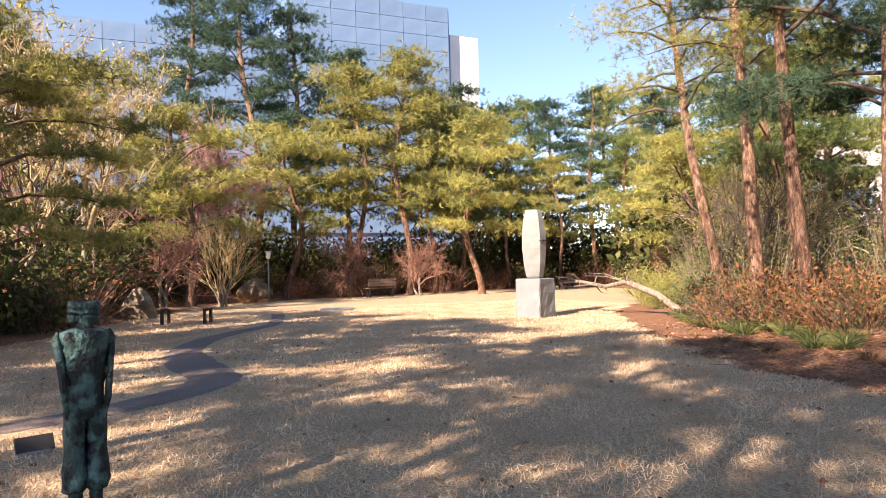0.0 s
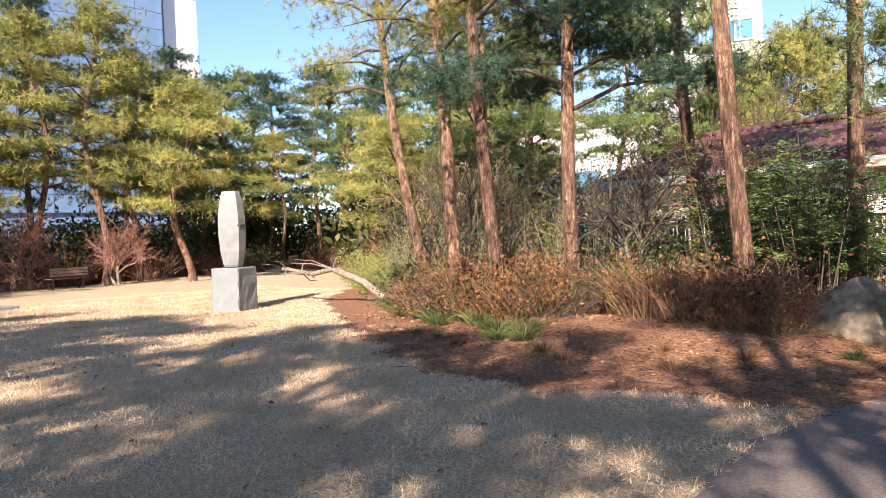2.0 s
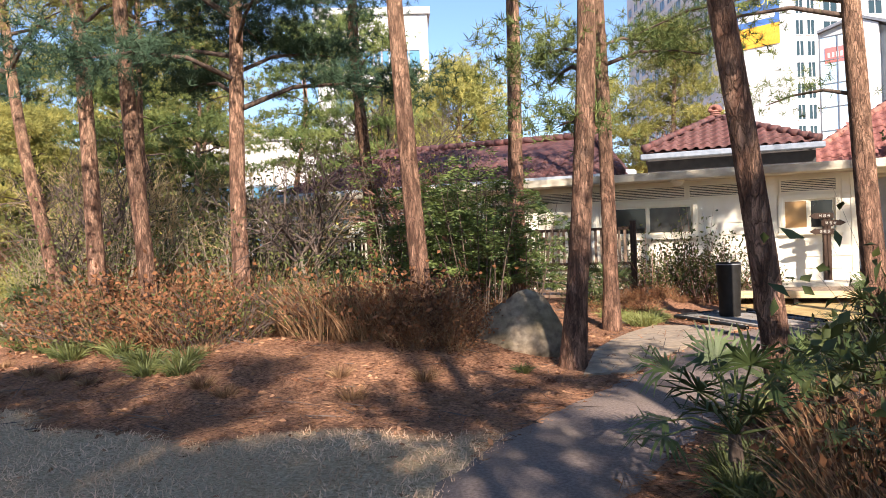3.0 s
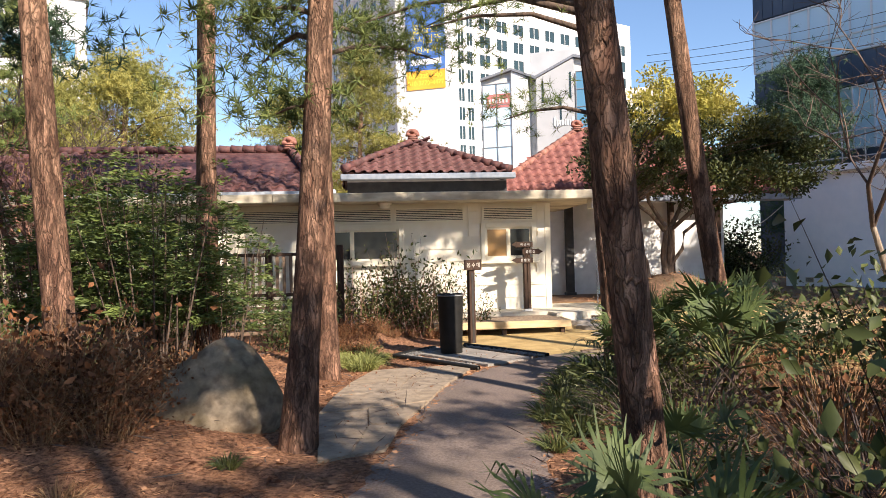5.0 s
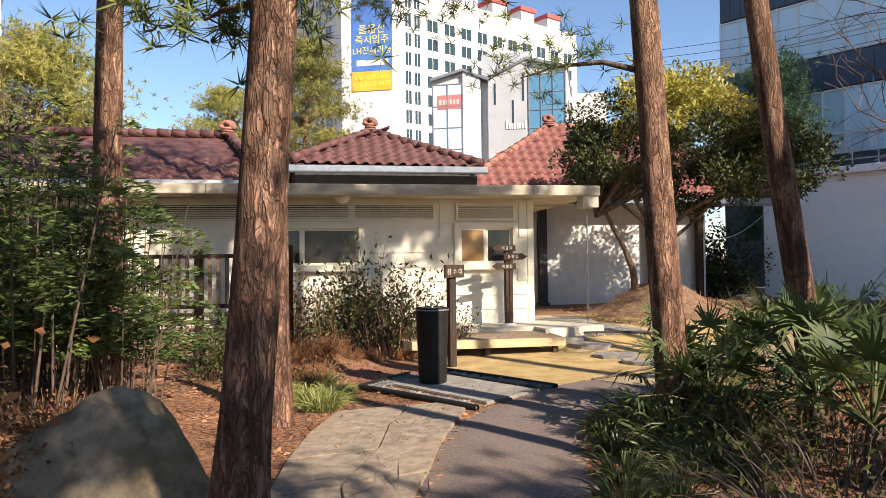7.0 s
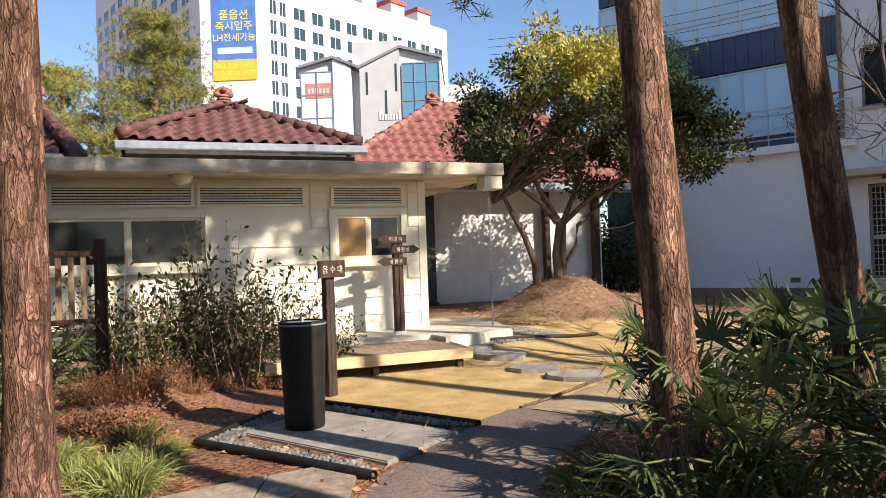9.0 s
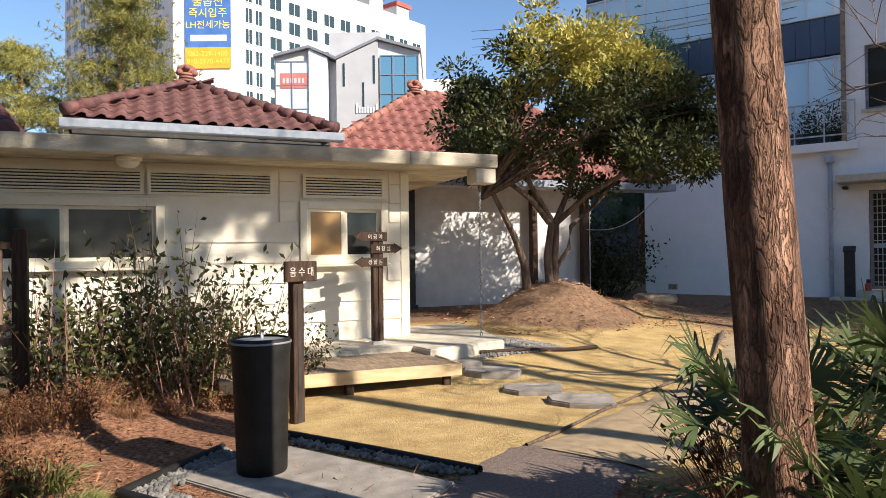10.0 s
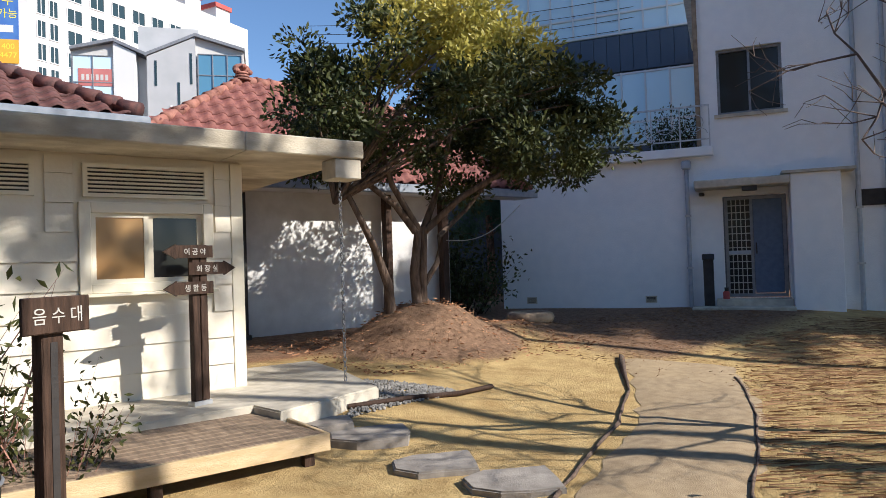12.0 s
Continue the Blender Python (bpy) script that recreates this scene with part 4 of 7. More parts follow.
# ---- far buildings ----
M_PANEL = material("pale_blue_metal_panels", (0.12, 0.20, 0.32), (0.17, 0.26, 0.39), 0.4, 0.4, per=0.10)
M_TOWER = material("white_tower_render", (0.66, 0.655, 0.65), (0.73, 0.725, 0.72), 0.8, 0.2)
M_TOWERGLASS = glass_material("tower_glass", (0.025, 0.045, 0.045), 0.15)
M_SKYGLASS = glass_material("blue_curtain_glass", (0.10, 0.25, 0.38), 0.06)
M_GREYBLOCK = material("grey_cladding", (0.42, 0.43, 0.44), (0.50, 0.50, 0.51), 0.7, 0.5)
# pale tint paints the reflected sky into the glass colour
M_REFLECTGLASS = glass_material("sky_reflection_glass", (0.60, 0.76, 0.84), 0.06)
M_NAVY = material("navy_metal_cladding", (0.045, 0.065, 0.10), (0.07, 0.09, 0.13), 0.5, 0.6, per=0.1)
M_PINKBLK = material("pale_far_render", (0.55, 0.53, 0.51), (0.63, 0.61, 0.58), 0.85, 0.3)
M_BANNERB = material("blue_banner", (0.05, 0.14, 0.42), (0.08, 0.2, 0.5), 0.6, 0.5)
M_BANNERO = material("orange_banner", (0.78, 0.36, 0.03), (0.85, 0.45, 0.05), 0.6, 0.5)
M_YELLOW = material("yellow_banner_letters", (0.85, 0.70, 0.05), (0.9, 0.75, 0.1), 0.6, 0.5)
M_FADEDRED = material("faded_red_banner", (0.50, 0.16, 0.15), (0.58, 0.22, 0.20), 0.6, 0.5)
M_REDTRIM = material("red_roof_trim", (0.45, 0.07, 0.06), (0.5, 0.1, 0.08), 0.7, 0.5)


def frame_m(p, q, z=0.0):
    """A frame at p whose x runs towards q; y points to the viewer's far side."""
    u = unit(np.array([q[0] - p[0], q[1] - p[1]]))
    return Matrix(((u[0], -u[1], 0, p[0]), (u[1], u[0], 0, p[1]), (0, 0, 1, z), (0, 0, 0, 1)))


def win_unit(w, h, frame_mat, glass, name="window"):
    """Shared meshes of a framed window of two panes."""
    f = boxes((0, 0.12, -0.12, 0.1, 0, h), (w - 0.12, w, -0.12, 0.1, 0, h), (0.12, w - 0.12, -0.12, 0.1, 0, 0.12), (0.12, w - 0.12, -0.12, 0.1, h - 0.12, h), (w / 2 - 0.05, w / 2 + 0.05, -0.1, 0.1, 0.12, h - 0.12))
    a = bpy.data.meshes.new("window")
    f.to_mesh(a)
    f.free()
    a.materials.append(frame_mat)
    g = boxes((0.12, w - 0.12, -0.06, -0.05, 0.12, h - 0.12))
    b = bpy.data.meshes.new("pane")
    g.to_mesh(b)
    g.free()
    b.materials.append(glass)
    return a, b


def put_windows(parent, cols, rows, unit_meshes, m=None):
    for x in cols:
        for z in rows:
            w = new("window", unit_meshes[0])
            w.parent = parent
            w.matrix_basis = (m or Matrix()) @ Matrix.Translation((x, 0, z))
            p = new("pane", unit_meshes[1])
            p.parent = w


def letters(parent, text, x, z, size, mat, y=-0.1, rot=None):
    c = bpy.data.curves.new("lettering", "FONT")
    c.body = text
    c.size = size
    c.align_x = "CENTER"
    c.extrude = 0.002
    ob = bpy.data.objects.new("lettering", c)
    scene.collection.objects.link(ob)
    bpy.context.view_layer.update()
    me = bpy.data.meshes.new_from_object(ob.evaluated_get(bpy.context.evaluated_depsgraph_get()))
    bpy.data.objects.remove(ob)
    me.materials.clear()
    me.materials.append(mat)
    ob = new("lettering", me)
    ob.parent = parent
    ob.matrix_basis = rot if rot is not None else (Matrix.Translation((x, y, z)) @ Matrix.Rotation(radians(90), 4, "X"))
    return ob


def tower():
    A, B, C, D = (-17.5, 167), (1.26, 116.2), (9.9, 112.8), (45.5, 131.0)
    t = thing("apartment_tower", "white high-rise apartment block with an advertising banner", "building", pose(0, 0, 0))
    m1, m2, m3 = frame_m(A, B), frame_m(B, C), frame_m(C, D)
    L1, L2, L3 = (math.dist(A, B), math.dist(B, C), math.dist(C, D))
    for m, L, h in ((m1, L1, 58), (m2, L2, 58), (m3, L3, 44)):
        ob = part("wall", boxes((0, L, 0, 3 if L == L2 else 12, 0, h)), M_TOWER, t)
        ob.matrix_basis = m
    u = win_unit(2.6, 1.9, M_TOWER, M_TOWERGLASS)
    u2 = win_unit(1.3, 2.3, M_TOWER, M_TOWERGLASS)
    rows = [8 + 3.0 * i for i in range(12)]
    put_windows(t, [1.5 + 4.6 * i for i in range(11)], rows + [44, 47, 50], win_unit(2.9, 2.1, M_TOWER, M_TOWERGLASS), m1)
    put_windows(t, [1.0, 2.7], rows, u2, m3)
    put_windows(t, [5.2 + 3.45 * i for i in range(10)], rows[:11], win_unit(2.3, 2.1, M_TOWER, M_TOWERGLASS), m3)
    for i in range(5):
        ob = part("roof_box", boxes((6 + i * 6.6, 9.2 + i * 6.6, 0, 6, 44, 45.8)), M_TOWER, t)
        ob.matrix_basis = m3
        ob = part("roof_trim", boxes((5.7 + i * 6.6, 9.5 + i * 6.6, -0.3, 6.3, 45.8, 46.5)), M_REDTRIM, t, "red roof trim")
        ob.matrix_basis = m3
    ban = part("banner", boxes((1.75, 8.2, -0.12, -0.02, 31.2, 58)), M_BANNERB, t, "tall blue and orange advertising banner")
    ban.matrix_basis = m2
    low = part("banner_foot", boxes((1.75, 8.2, -0.14, -0.125, 28.2, 31.2)), M_BANNERO, ban)
    for text, z, s, mt in (("062-229-1400", 30.0, 0.98, M_YELLOW), ("010-3770-4477", 28.9, 0.98, M_YELLOW)):
        letters(ban, text, 4.97, z, s, mt, -0.16)
    for text, z, s, mt in (("LH\uc804\uc138\uac00\ub2a5", 34.0, 1.3, M_YELLOW), ("\uc989\uc2dc\uc785\uc8fc", 35.6, 1.5, M_YELLOW), ("\ud480\uc635\uc158", 37.2, 1.6, M_YELLOW)):
        letters(ban, text, 4.97, z, s, mt, -0.14)
    part("banner_mark", boxes((2.5, 7.6, -0.135, -0.122, 32.1, 33.0)), M_TOWER, ban, "white bar for a company name")


tower()


def glass_block():
    """Two office blocks with pitched parapets, each with one glazed face."""
    A, C = (7.2, 65.3), (17.8, 61.0)
    t = thing("glass_office", "grey office block with pale and blue glazed faces", "building", pose(0, 0, 0))
    m = frame_m(A, C)
    L = math.dist(A, C)

    def pitched(name, x0, z0, x1, z1, y0, y1, mat, label="", base=0.0):
        bm = boxes((x0, x1, y0, y1, base, 1))
        for v in bm.verts:
            if v.co.z > 0.5:
                v.co.z = z0 + (z1 - z0) * (v.co.x - x0) / (x1 - x0)
        ob = part(name, bm, mat, t, label)
        ob.matrix_basis = m
        return ob

    def cap(x0, z0, x1, z1):
        bm = boxes((x0, x1, -0.14, 9, -0.02, 0.2))
        for v in bm.verts:
            v.co.z += z0 + (z1 - z0) * (v.co.x - x0) / (x1 - x0)
        part("parapet_cap", bm, M_GREYMETAL, t).matrix_basis = m

    pitched("wall", 0.0, 16.95, 2.75, 17.6, 0.3, 9, M_PINKBLK)
    pitched("wall", 2.75, 17.6, 4.2, 16.9, 0.0, 9, M_TOWER)
    pitched("shaded_recess", 4.2, 16.9, 4.9, 16.6, 0.8, 9, M_GREYBLOCK)
    pitched("wall", 4.9, 16.7, 8.15, 18.2, 0.0, 9, M_GREYBLOCK)
    pitched("wall", 8.15, 18.2, L, 17.3, 0.25, 9, M_PINKBLK)
    for row in ((0.0, 16.95, 2.75, 17.65), (2.75, 17.65, 4.9, 16.7), (4.9, 16.75, 8.15, 18.25), (8.15, 18.25, L + 0.1, 17.3)):
        cap(*row)
    for x, z0, z1 in ((5.4, 14.6, 16.4), (6.9, 13.0, 14.9), (7.75, 14.8, 17.0)):
        ob = part("slot_window", boxes((x, x + 0.16, -0.03, 0.05, z0, z1)), M_TOWERGLASS, t)
        ob.matrix_basis = m
    part("upper_block", boxes((3.6, 8.0, 5, 10, 15, 20.4)), M_GREYBLOCK, t).matrix_basis = m
    for x0, x1, z0, z1, n, k, gm, lab in ((0.15, 2.7, 5.5, 16.6, 2, 6, M_REFLECTGLASS, "curtain glazing with a pale sky reflection painted in"), (8.3, L - 0.15, 9.5, 17.0, 3, 5, M_SKYGLASS, "blue reflecting curtain glazing")):
        g = part("curtain_glass", boxes((x0, x1, 0.15, 0.2, z0, z1)), gm, t, lab)
        g.matrix_basis = m @ Matrix.Translation((0, -0.05, 0))
        for i in range(n + 1):
            x = x0 + (x1 - x0) * i / n
            part("mullion", boxes((x - 0.035, x + 0.035, 0.08, 0.148, z0, z1)), M_GREYMETAL, g)
        for i in range(k + 1):
            z = z0 + (z1 - z0) * i / k
            part("mullion", boxes((x0, x1, 0.10, 0.149, z - 0.03, z + 0.03)), M_GREYMETAL, g)
    ob = part("red_sign", boxes((0.5, 2.66, 0.07, 0.095, 14.5, 15.7)), M_FADEDRED, t, "faded red banner behind the glass front")
    ob.matrix_basis = m
    for i in range(6):
        part("letter_bar", boxes((0.7 + i * 0.3, 0.88 + i * 0.3, 0.055, 0.069, 14.9, 15.3)), M_PINKBLK, ob)
    part("pale_annexe", boxes((L + 0.3, L + 3.2, 2, 9, 0, 15.6)), M_PINKBLK, t).matrix_basis = m
    for i, h in enumerate((0.75, 0.5, 0.45, 0.45, 0.5, 0.45, 0.45, 0.7)):
        part("letter_bar", boxes((6.4 + i * 0.22, 6.52 + i * 0.22, -0.06, 0.0, 12.5, 12.5 + h)), M_TOWER, t).matrix_basis = m


glass_block()


def navy_building():
    u = unit(np.array([0.52, -0.85]))
    c = np.array([18.44, 27.84])
    m = frame_m(c - u * 4.2, c)
    t = thing("navy_clad_building", "navy metal-clad building with bands of blue windows", "building", m)
    part("wall", boxes((-3, 15, 0.3, 9, 0, 19)), M_NAVY, t)
    for z0, z1 in ((7.95, 9.2), (11.6, 12.9), (15.3, 16.5)):
        for i in range(40):
            x = -3 + i * 0.45
            part("cladding_panel", boxes((x, x + 0.435, 0.18, 0.298, z0, z1)), M_NAVY, t)
    for z0, z1 in ((5.4, 7.9), (9.25, 11.55), (12.95, 15.2)):
        g = part("window_band", boxes((-3, 15, 0.24, 0.28, z0, z1)), M_REFLECTGLASS, t, "band of windows with the sky reflection painted pale blue")
        for i in range(23):
            x = -3 + i * 0.8
            part("mullion", boxes((x - 0.03, x + 0.03, 0.16, 0.238, z0, z1)), M_TOWER, g)
        for z in (z0 + 0.04, z0 + 0.75, z1 - 0.04):
            part("transom", boxes((-3, 15, 0.18, 0.236, z - 0.03, z + 0.03)), M_TOWER, g)


navy_building()


def panel_hall():
    """The large hall behind the lawn, clad in bluish panels."""
    A, B = (-62.0, -22), (-63.8, 27.2)
    m = frame_m(A, B)
    t = thing("panel_clad_hall", "large hall clad in pale blue metal panels", "building", m)
    L = math.dist(A, B)
    part("wall", boxes((0, 33, 0.3, 25, 0, 22.5), (33, L, 0.3, 25, 0, 27.5)), M_PANEL, t)
    mesh = bpy.data.meshes.new("cladding_panel")
    bm = boxes((0.02, 2.38, 0.0, 0.28, 0.02, 1.48))
    bm.to_mesh(mesh)
    bm.free()
    mesh.materials.append(M_PANEL)
    k = 0
    for i in range(int(L / 2.4)):
        for j in range(18 if i * 2.4 > 33 else 15):
            if i < 6 or k >= 300:
                continue
            ob = new("cladding_panel", mesh)
            ob.parent = t
            ob.location = (L - (i - 5) * 2.4 - 0.2, 0, 27.3 - 1.5 * (j + 1) if (i - 5) * 2.4 < L - 33 else 22.3 - 1.5 * (j + 1))
            k += 1
    part("parapet_box", boxes((L - 9, L - 6.5, 2, 4, 27.5, 28.3)), M_FLAG, t)
    part("white_block", boxes((L + 0.4, L + 3.6, 1.0, 20, 12, 25.0)), M_TOWER, t, "white rendered stair block")
    part("white_foot", boxes((L + 0.4, L + 3.6, 2.0, 20, 0, 12)), M_GREYBLOCK, t)


panel_hall()


def far_block(name, x, y, w, d, h, rot, mat, label, rows, cols):
    t = thing(name, label, "building", pose(x, y, 0, 0, 0, rot), group="distant buildings")
    part("wall", boxes((-w / 2, w / 2, 0, d, 0, h)), mat, t)
    part("roof", boxes((-w / 2 - 0.2, w / 2 + 0.2, -0.2, d, h, h + 0.5)), M_GREYBLOCK, t)
    u = win_unit(1.8, 1.5, M_GREYMETAL, M_SKYGLASS)
    put_windows(t, [-w / 2 + 1.2 + i * (w - 2.4) / cols for i in range(cols)], [1.2 + 3.2 * i for i in range(rows)], u)


far_block("white_house", -45, 52, 30, 10, 7.5, 35, M_PINKBLK, "white low-rise building beyond the trees", 4, 8)
far_block("white_house", -23.5, 48, 8, 9, 18, 24, M_TOWER, "white rendered building beyond the tiled roof", 5, 5)
far_block("white_house", -30, 44, 14, 10, 9, 26, M_PINKBLK, "pale low-rise building beyond the trees", 2, 5)


# ---- sculptures, benches, stones on the lawn ----
def stone_sculpture():
    t = thing("stone_sculpture", "tall smooth grey stone sculpture on a rough granite block", "sculpture", pose(-15.6, 9.0, 0, 0, 0, 28))
    bm = boxes((-0.36, 0.36, -0.36, 0.36, -0.1, 0.98), bevel=0.02)
    bmesh.ops.subdivide_edges(bm, edges=bm.edges[:], cuts=5, use_grid_fill=True)
    rng = random.Random(3)
    for v in bm.verts:
        if 0.02 < v.co.z < 0.95:
            v.co += Vector((rng.uniform(-1, 1), rng.uniform(-1, 1), 0)) * 0.012
    part("pedestal", bm, M_GRANITE, t, "rough grey granite block")
    bm = bmesh.new()
    n, rings = 8, []
    prof = [(1.0, 0.22), (1.05, 0.25), (1.35, 0.31), (1.75, 0.345), (2.1, 0.34), (2.45, 0.295), (2.68, 0.235), (2.72, 0.215)]
    for z, r in prof:
        rings.append([bm.verts.new((r * math.cos(a) * (1.0 if i % 2 else 0.93), r * 0.92 * math.sin(a), z)) for i, a in enumerate(2 * math.pi * (k + 0.3) / n for k in range(n))])
    for lo, hi in zip(rings, rings[1:]):
        for i in range(n):
            bm.faces.new((lo[i], lo[(i + 1) % n], hi[(i + 1) % n], hi[i]))
    bm.faces.new(rings[-1])
    bm.faces.new(rings[0][::-1])
    part("body", bm, M_SCULPT, t, "smooth faceted barrel-shaped stone")
    part("notch", boxes((0.26, 0.36, -0.18, 0.0, 1.92, 1.95)), M_BLACKTIMBER, t)


stone_sculpture()


def bronze_figure():
    """A weathered figure without arms or head detail, one plain mesh."""
    rng = np.random.default_rng(2)
    ch = []
    for s in (-1, 1):
        ch.append(tube_arrays([(0.085 * s, 0.02, 0.0), (0.08 * s, 0.0, 0.05), (0.078 * s, 0.01, 0.16), (0.078 * s, 0.0, 0.26), (0.082 * s, 0, 0.285), (0.085 * s, 0, 0.33), (0.085 * s, 0, 0.42), (0.083 * s, 0, 0.55), (0.08 * s, 0, 0.68), (0.075 * s, 0, 0.80), (0.06 * s, 0, 0.86)],
                              [0.02, 0.040, 0.050, 0.052, 0.088, 0.098, 0.094, 0.082, 0.086, 0.09, 0.03], 20, 0.075, rng))
        ch.append(tube_arrays([(0.2 * s, 0, 1.37), (0.21 * s, 0, 1.32), (0.198 * s, 0.03, 1.2), (0.18 * s, 0.05, 1.05), (0.165 * s, 0.06, 0.9), (0.15 * s, 0.04, 0.78)], [0.012, 0.038, 0.032, 0.028, 0.026, 0.008], 12, 0.1, rng))
    zs = np.linspace(0.74, 1.40, 19)
    rs = np.interp(zs, [0.74, 0.78, 0.84, 0.92, 1.0, 1.12, 1.26, 1.34, 1.385, 1.40], [0.05, 0.148, 0.15, 0.135, 0.138, 0.16, 0.185, 0.205, 0.18, 0.04])
    v, f = tube_arrays([(0, 0, z) for z in zs], rs, 30, 0.055, rng)
    v[:, 1] *= 0.55
    v[:, 0] = np.sign(v[:, 0]) * np.abs(v[:, 0] / 0.2) ** 0.8 * 0.2
    ch.append((v, f))
    v, f = tube_arrays([(0, 0, 0.83), (0, 0, 0.84), (0, 0, 0.865), (0, 0, 0.875)], [0.1, 0.158, 0.158, 0.1], 24, 0.05, rng)
    v[:, 1] *= 0.6
    ch.append((v, f))
    ch.append(tube_arrays([(0, 0, 1.35), (0, 0, 1.42), (0, 0, 1.46)], [0.06, 0.055, 0.06], 12, 0.04, rng))
    for x0, x1, z in ((-0.125, 0.125, 1.455), (-0.12, 0.125, 1.50), (-0.125, 0.12, 1.54)):
        v, f = tube_arrays([(x0, 0, z), (x0 + 0.01, 0, z), (0, -0.02, z - 0.005), (x1 - 0.01, 0, z + 0.008), (x1, 0, z)], [0.01, 0.034, 0.04, 0.034, 0.01], 12, 0.1, rng)
        ch.append((v, f))
    v, f = join(ch)
    ob = part("bronze_statue", arrays("bronze_statue", v, f, True), M_BRONZE)
    ob.matrix_world = pose(-3.86, -0.16, gz(-3.86, -0.16) + 0.05, 0, 0, -70) @ Matrix.Diagonal((0.6, 0.66, 0.72, 1))
    tagged(ob, "weathered green bronze standing figure on a low stone base", "statue")
    pl = thing("statue_base", "low flat stone base under the bronze figure", "plinth", pose(-3.86, -0.16, 0))
    part("slab", boxes((-0.22, 0.22, -0.22, 0.22, -0.05, 0.05 + gz(-3.86, -0.16)), bevel=0.012), M_GRANITE, pl)


bronze_figure()


def plaque():
    t = thing("name_plaque", "small dark metal plaque on a low stone wedge", "plaque", pose(-5.91, -0.7, 0, 0, 0, 112))
    part("wedge", boxes((-0.115, 0.115, -0.07, 0.07, -0.03, 0.05), bevel=0.015), M_GRANITE, t)
    bm = boxes((-0.13, 0.13, -0.012, 0.012, 0, 0.12), bevel=0.004)
    bmesh.ops.rotate(bm, verts=bm.verts[:], cent=(0, 0, 0), matrix=Matrix.Rotation(radians(-28), 3, "X"))
    bmesh.ops.translate(bm, verts=bm.verts[:], vec=(0, -0.06, 0.03))
    part("plate", bm, M_BLACKTIMBER, t)


plaque()


def bench(x, y, rot, back, label):
    t = thing("park_bench", label, "bench", pose(x, y, gz(x, y), 0, 0, rot), group="benches round the lawn")
    for i in range(4):
        part("seat_slat", boxes((-0.75, 0.75, -0.22 + i * 0.115, -0.12 + i * 0.115, 0.40, 0.435), bevel=0.005), M_FENCE, t)
    for s in (-0.6, 0.6):
        part("leg", boxes((s - 0.035, s + 0.035, -0.2, -0.14, 0, 0.40), (s - 0.035, s + 0.035, 0.14, 0.2, 0, 0.40), (s - 0.035, s + 0.035, -0.14, 0.14, 0.34, 0.40)), M_BLACKTIMBER, t)
    if back:
        for i in range(3):
            part("back_slat", boxes((-0.75, 0.75, 0.27, 0.30, 0.52 + i * 0.12, 0.62 + i * 0.12), bevel=0.005), M_FENCE, t)
        for s in (-0.6, 0.6):
            part("back_post", boxes((s - 0.03, s + 0.03, 0.24, 0.27, 0.38, 0.86)), M_BLACKTIMBER, t)


bench(-32.1, 9.8, -80, True, "weathered wooden park bench with backrest on the lawn edge")
bench(-33.5, 21.0, -50, True, "weathered wooden park bench in the sunlit corner")
bench(-19.7, 0.76, 60, False, "backless dark wooden bench beside the lawn path")


def rock(name, x, y, sx, sy, sz, seed, label, rot=0, sink=0.15, pts=26):
    rng = random.Random(seed)
    bm = bmesh.new()
    bmesh.ops.create_icosphere(bm, subdivisions=4, radius=1)
    off = Vector((rng.uniform(0, 50), rng.uniform(0, 50), rng.uniform(0, 50)))
    planes = [(Vector((rng.gauss(0, 1), rng.gauss(0, 1), rng.gauss(0.1, 0.8))).normalized(), rng.uniform(0.72, 0.95)) for _ in range(pts)]
    for v in bm.verts:
        p = v.co.copy()
        for n, d in planes:
            k = p.dot(n)
            if k > d:
                p -= n * (k - d) * 0.85
        p *= 1 + 0.10 * noise.noise(p * 1.6 + off) + 0.035 * noise.noise(p * 6 + off)
        p *= 1 + 0.012 * noise.noise(p * 17 + off)
        tap = 1 - 0.34 * max(0.0, p.z) + 0.10 * max(0.0, -p.z)
        v.co = Vector((p.x * sx * tap, p.y * sy * tap, p.z * sz * (1.12 if p.z > 0 else 1)))
    for f in bm.faces:
        f.smooth = True
    ob = part(name, bm, M_STONE)
    ob.matrix_world = pose(x, y, gz(x, y) + sz * (0.75 - sink), 0, 0, rot)
    return tagged(ob, label, "rock")


rock("boulder", -3.28, 10.75, 0.62, 0.55, 0.50, 4, "large rounded lichen-grey boulder in needle litter", 20, 0.42)
rock("boulder", -23.3, -0.5, 0.7, 0.5, 0.55, 7, "dark upright rock at the lawn edge", 30)
rock("boulder", -13.6, -3.3, 0.45, 0.4, 0.3, 9, "low mossy rock at the lawn edge", 0)
rock("boulder", -34.5, 4.3, 0.9, 0.5, 0.6, 12, "grey rock below the pines", 60)


def lawn_plate():
    t = thing("lawn_plate", "flat round stone plate set in the lawn", "plate", pose(-22.9, 5.6, gz(-22.9, 5.6)))
    bm = bmesh.new()
    cylinder(bm, 0, 0, -0.03, 0.07, 0.62, 0.58, 24, 0.02)
    part("disc", bm, M_GRANITE, t)
    x, y = -30.6, 4.4
    t = thing("garden_lamp", "small pale garden lamp on a slim post", "lamp", pose(x, y, gz(x, y)))
    bm = bmesh.new()
    cylinder(bm, 0, 0, -0.1, 1.9, 0.03)
    part("post", bm, M_GREYMETAL, t)
    bm = bmesh.new()
    cylinder(bm, 0, 0, 1.9, 2.2, 0.09, 0.11, 12, 0.02)
    part("head", bm, M_TOWER, t)
    part("cap", boxes((-0.14, 0.14, -0.14, 0.14, 2.2, 2.24)), M_GREYMETAL, t)


lawn_plate()


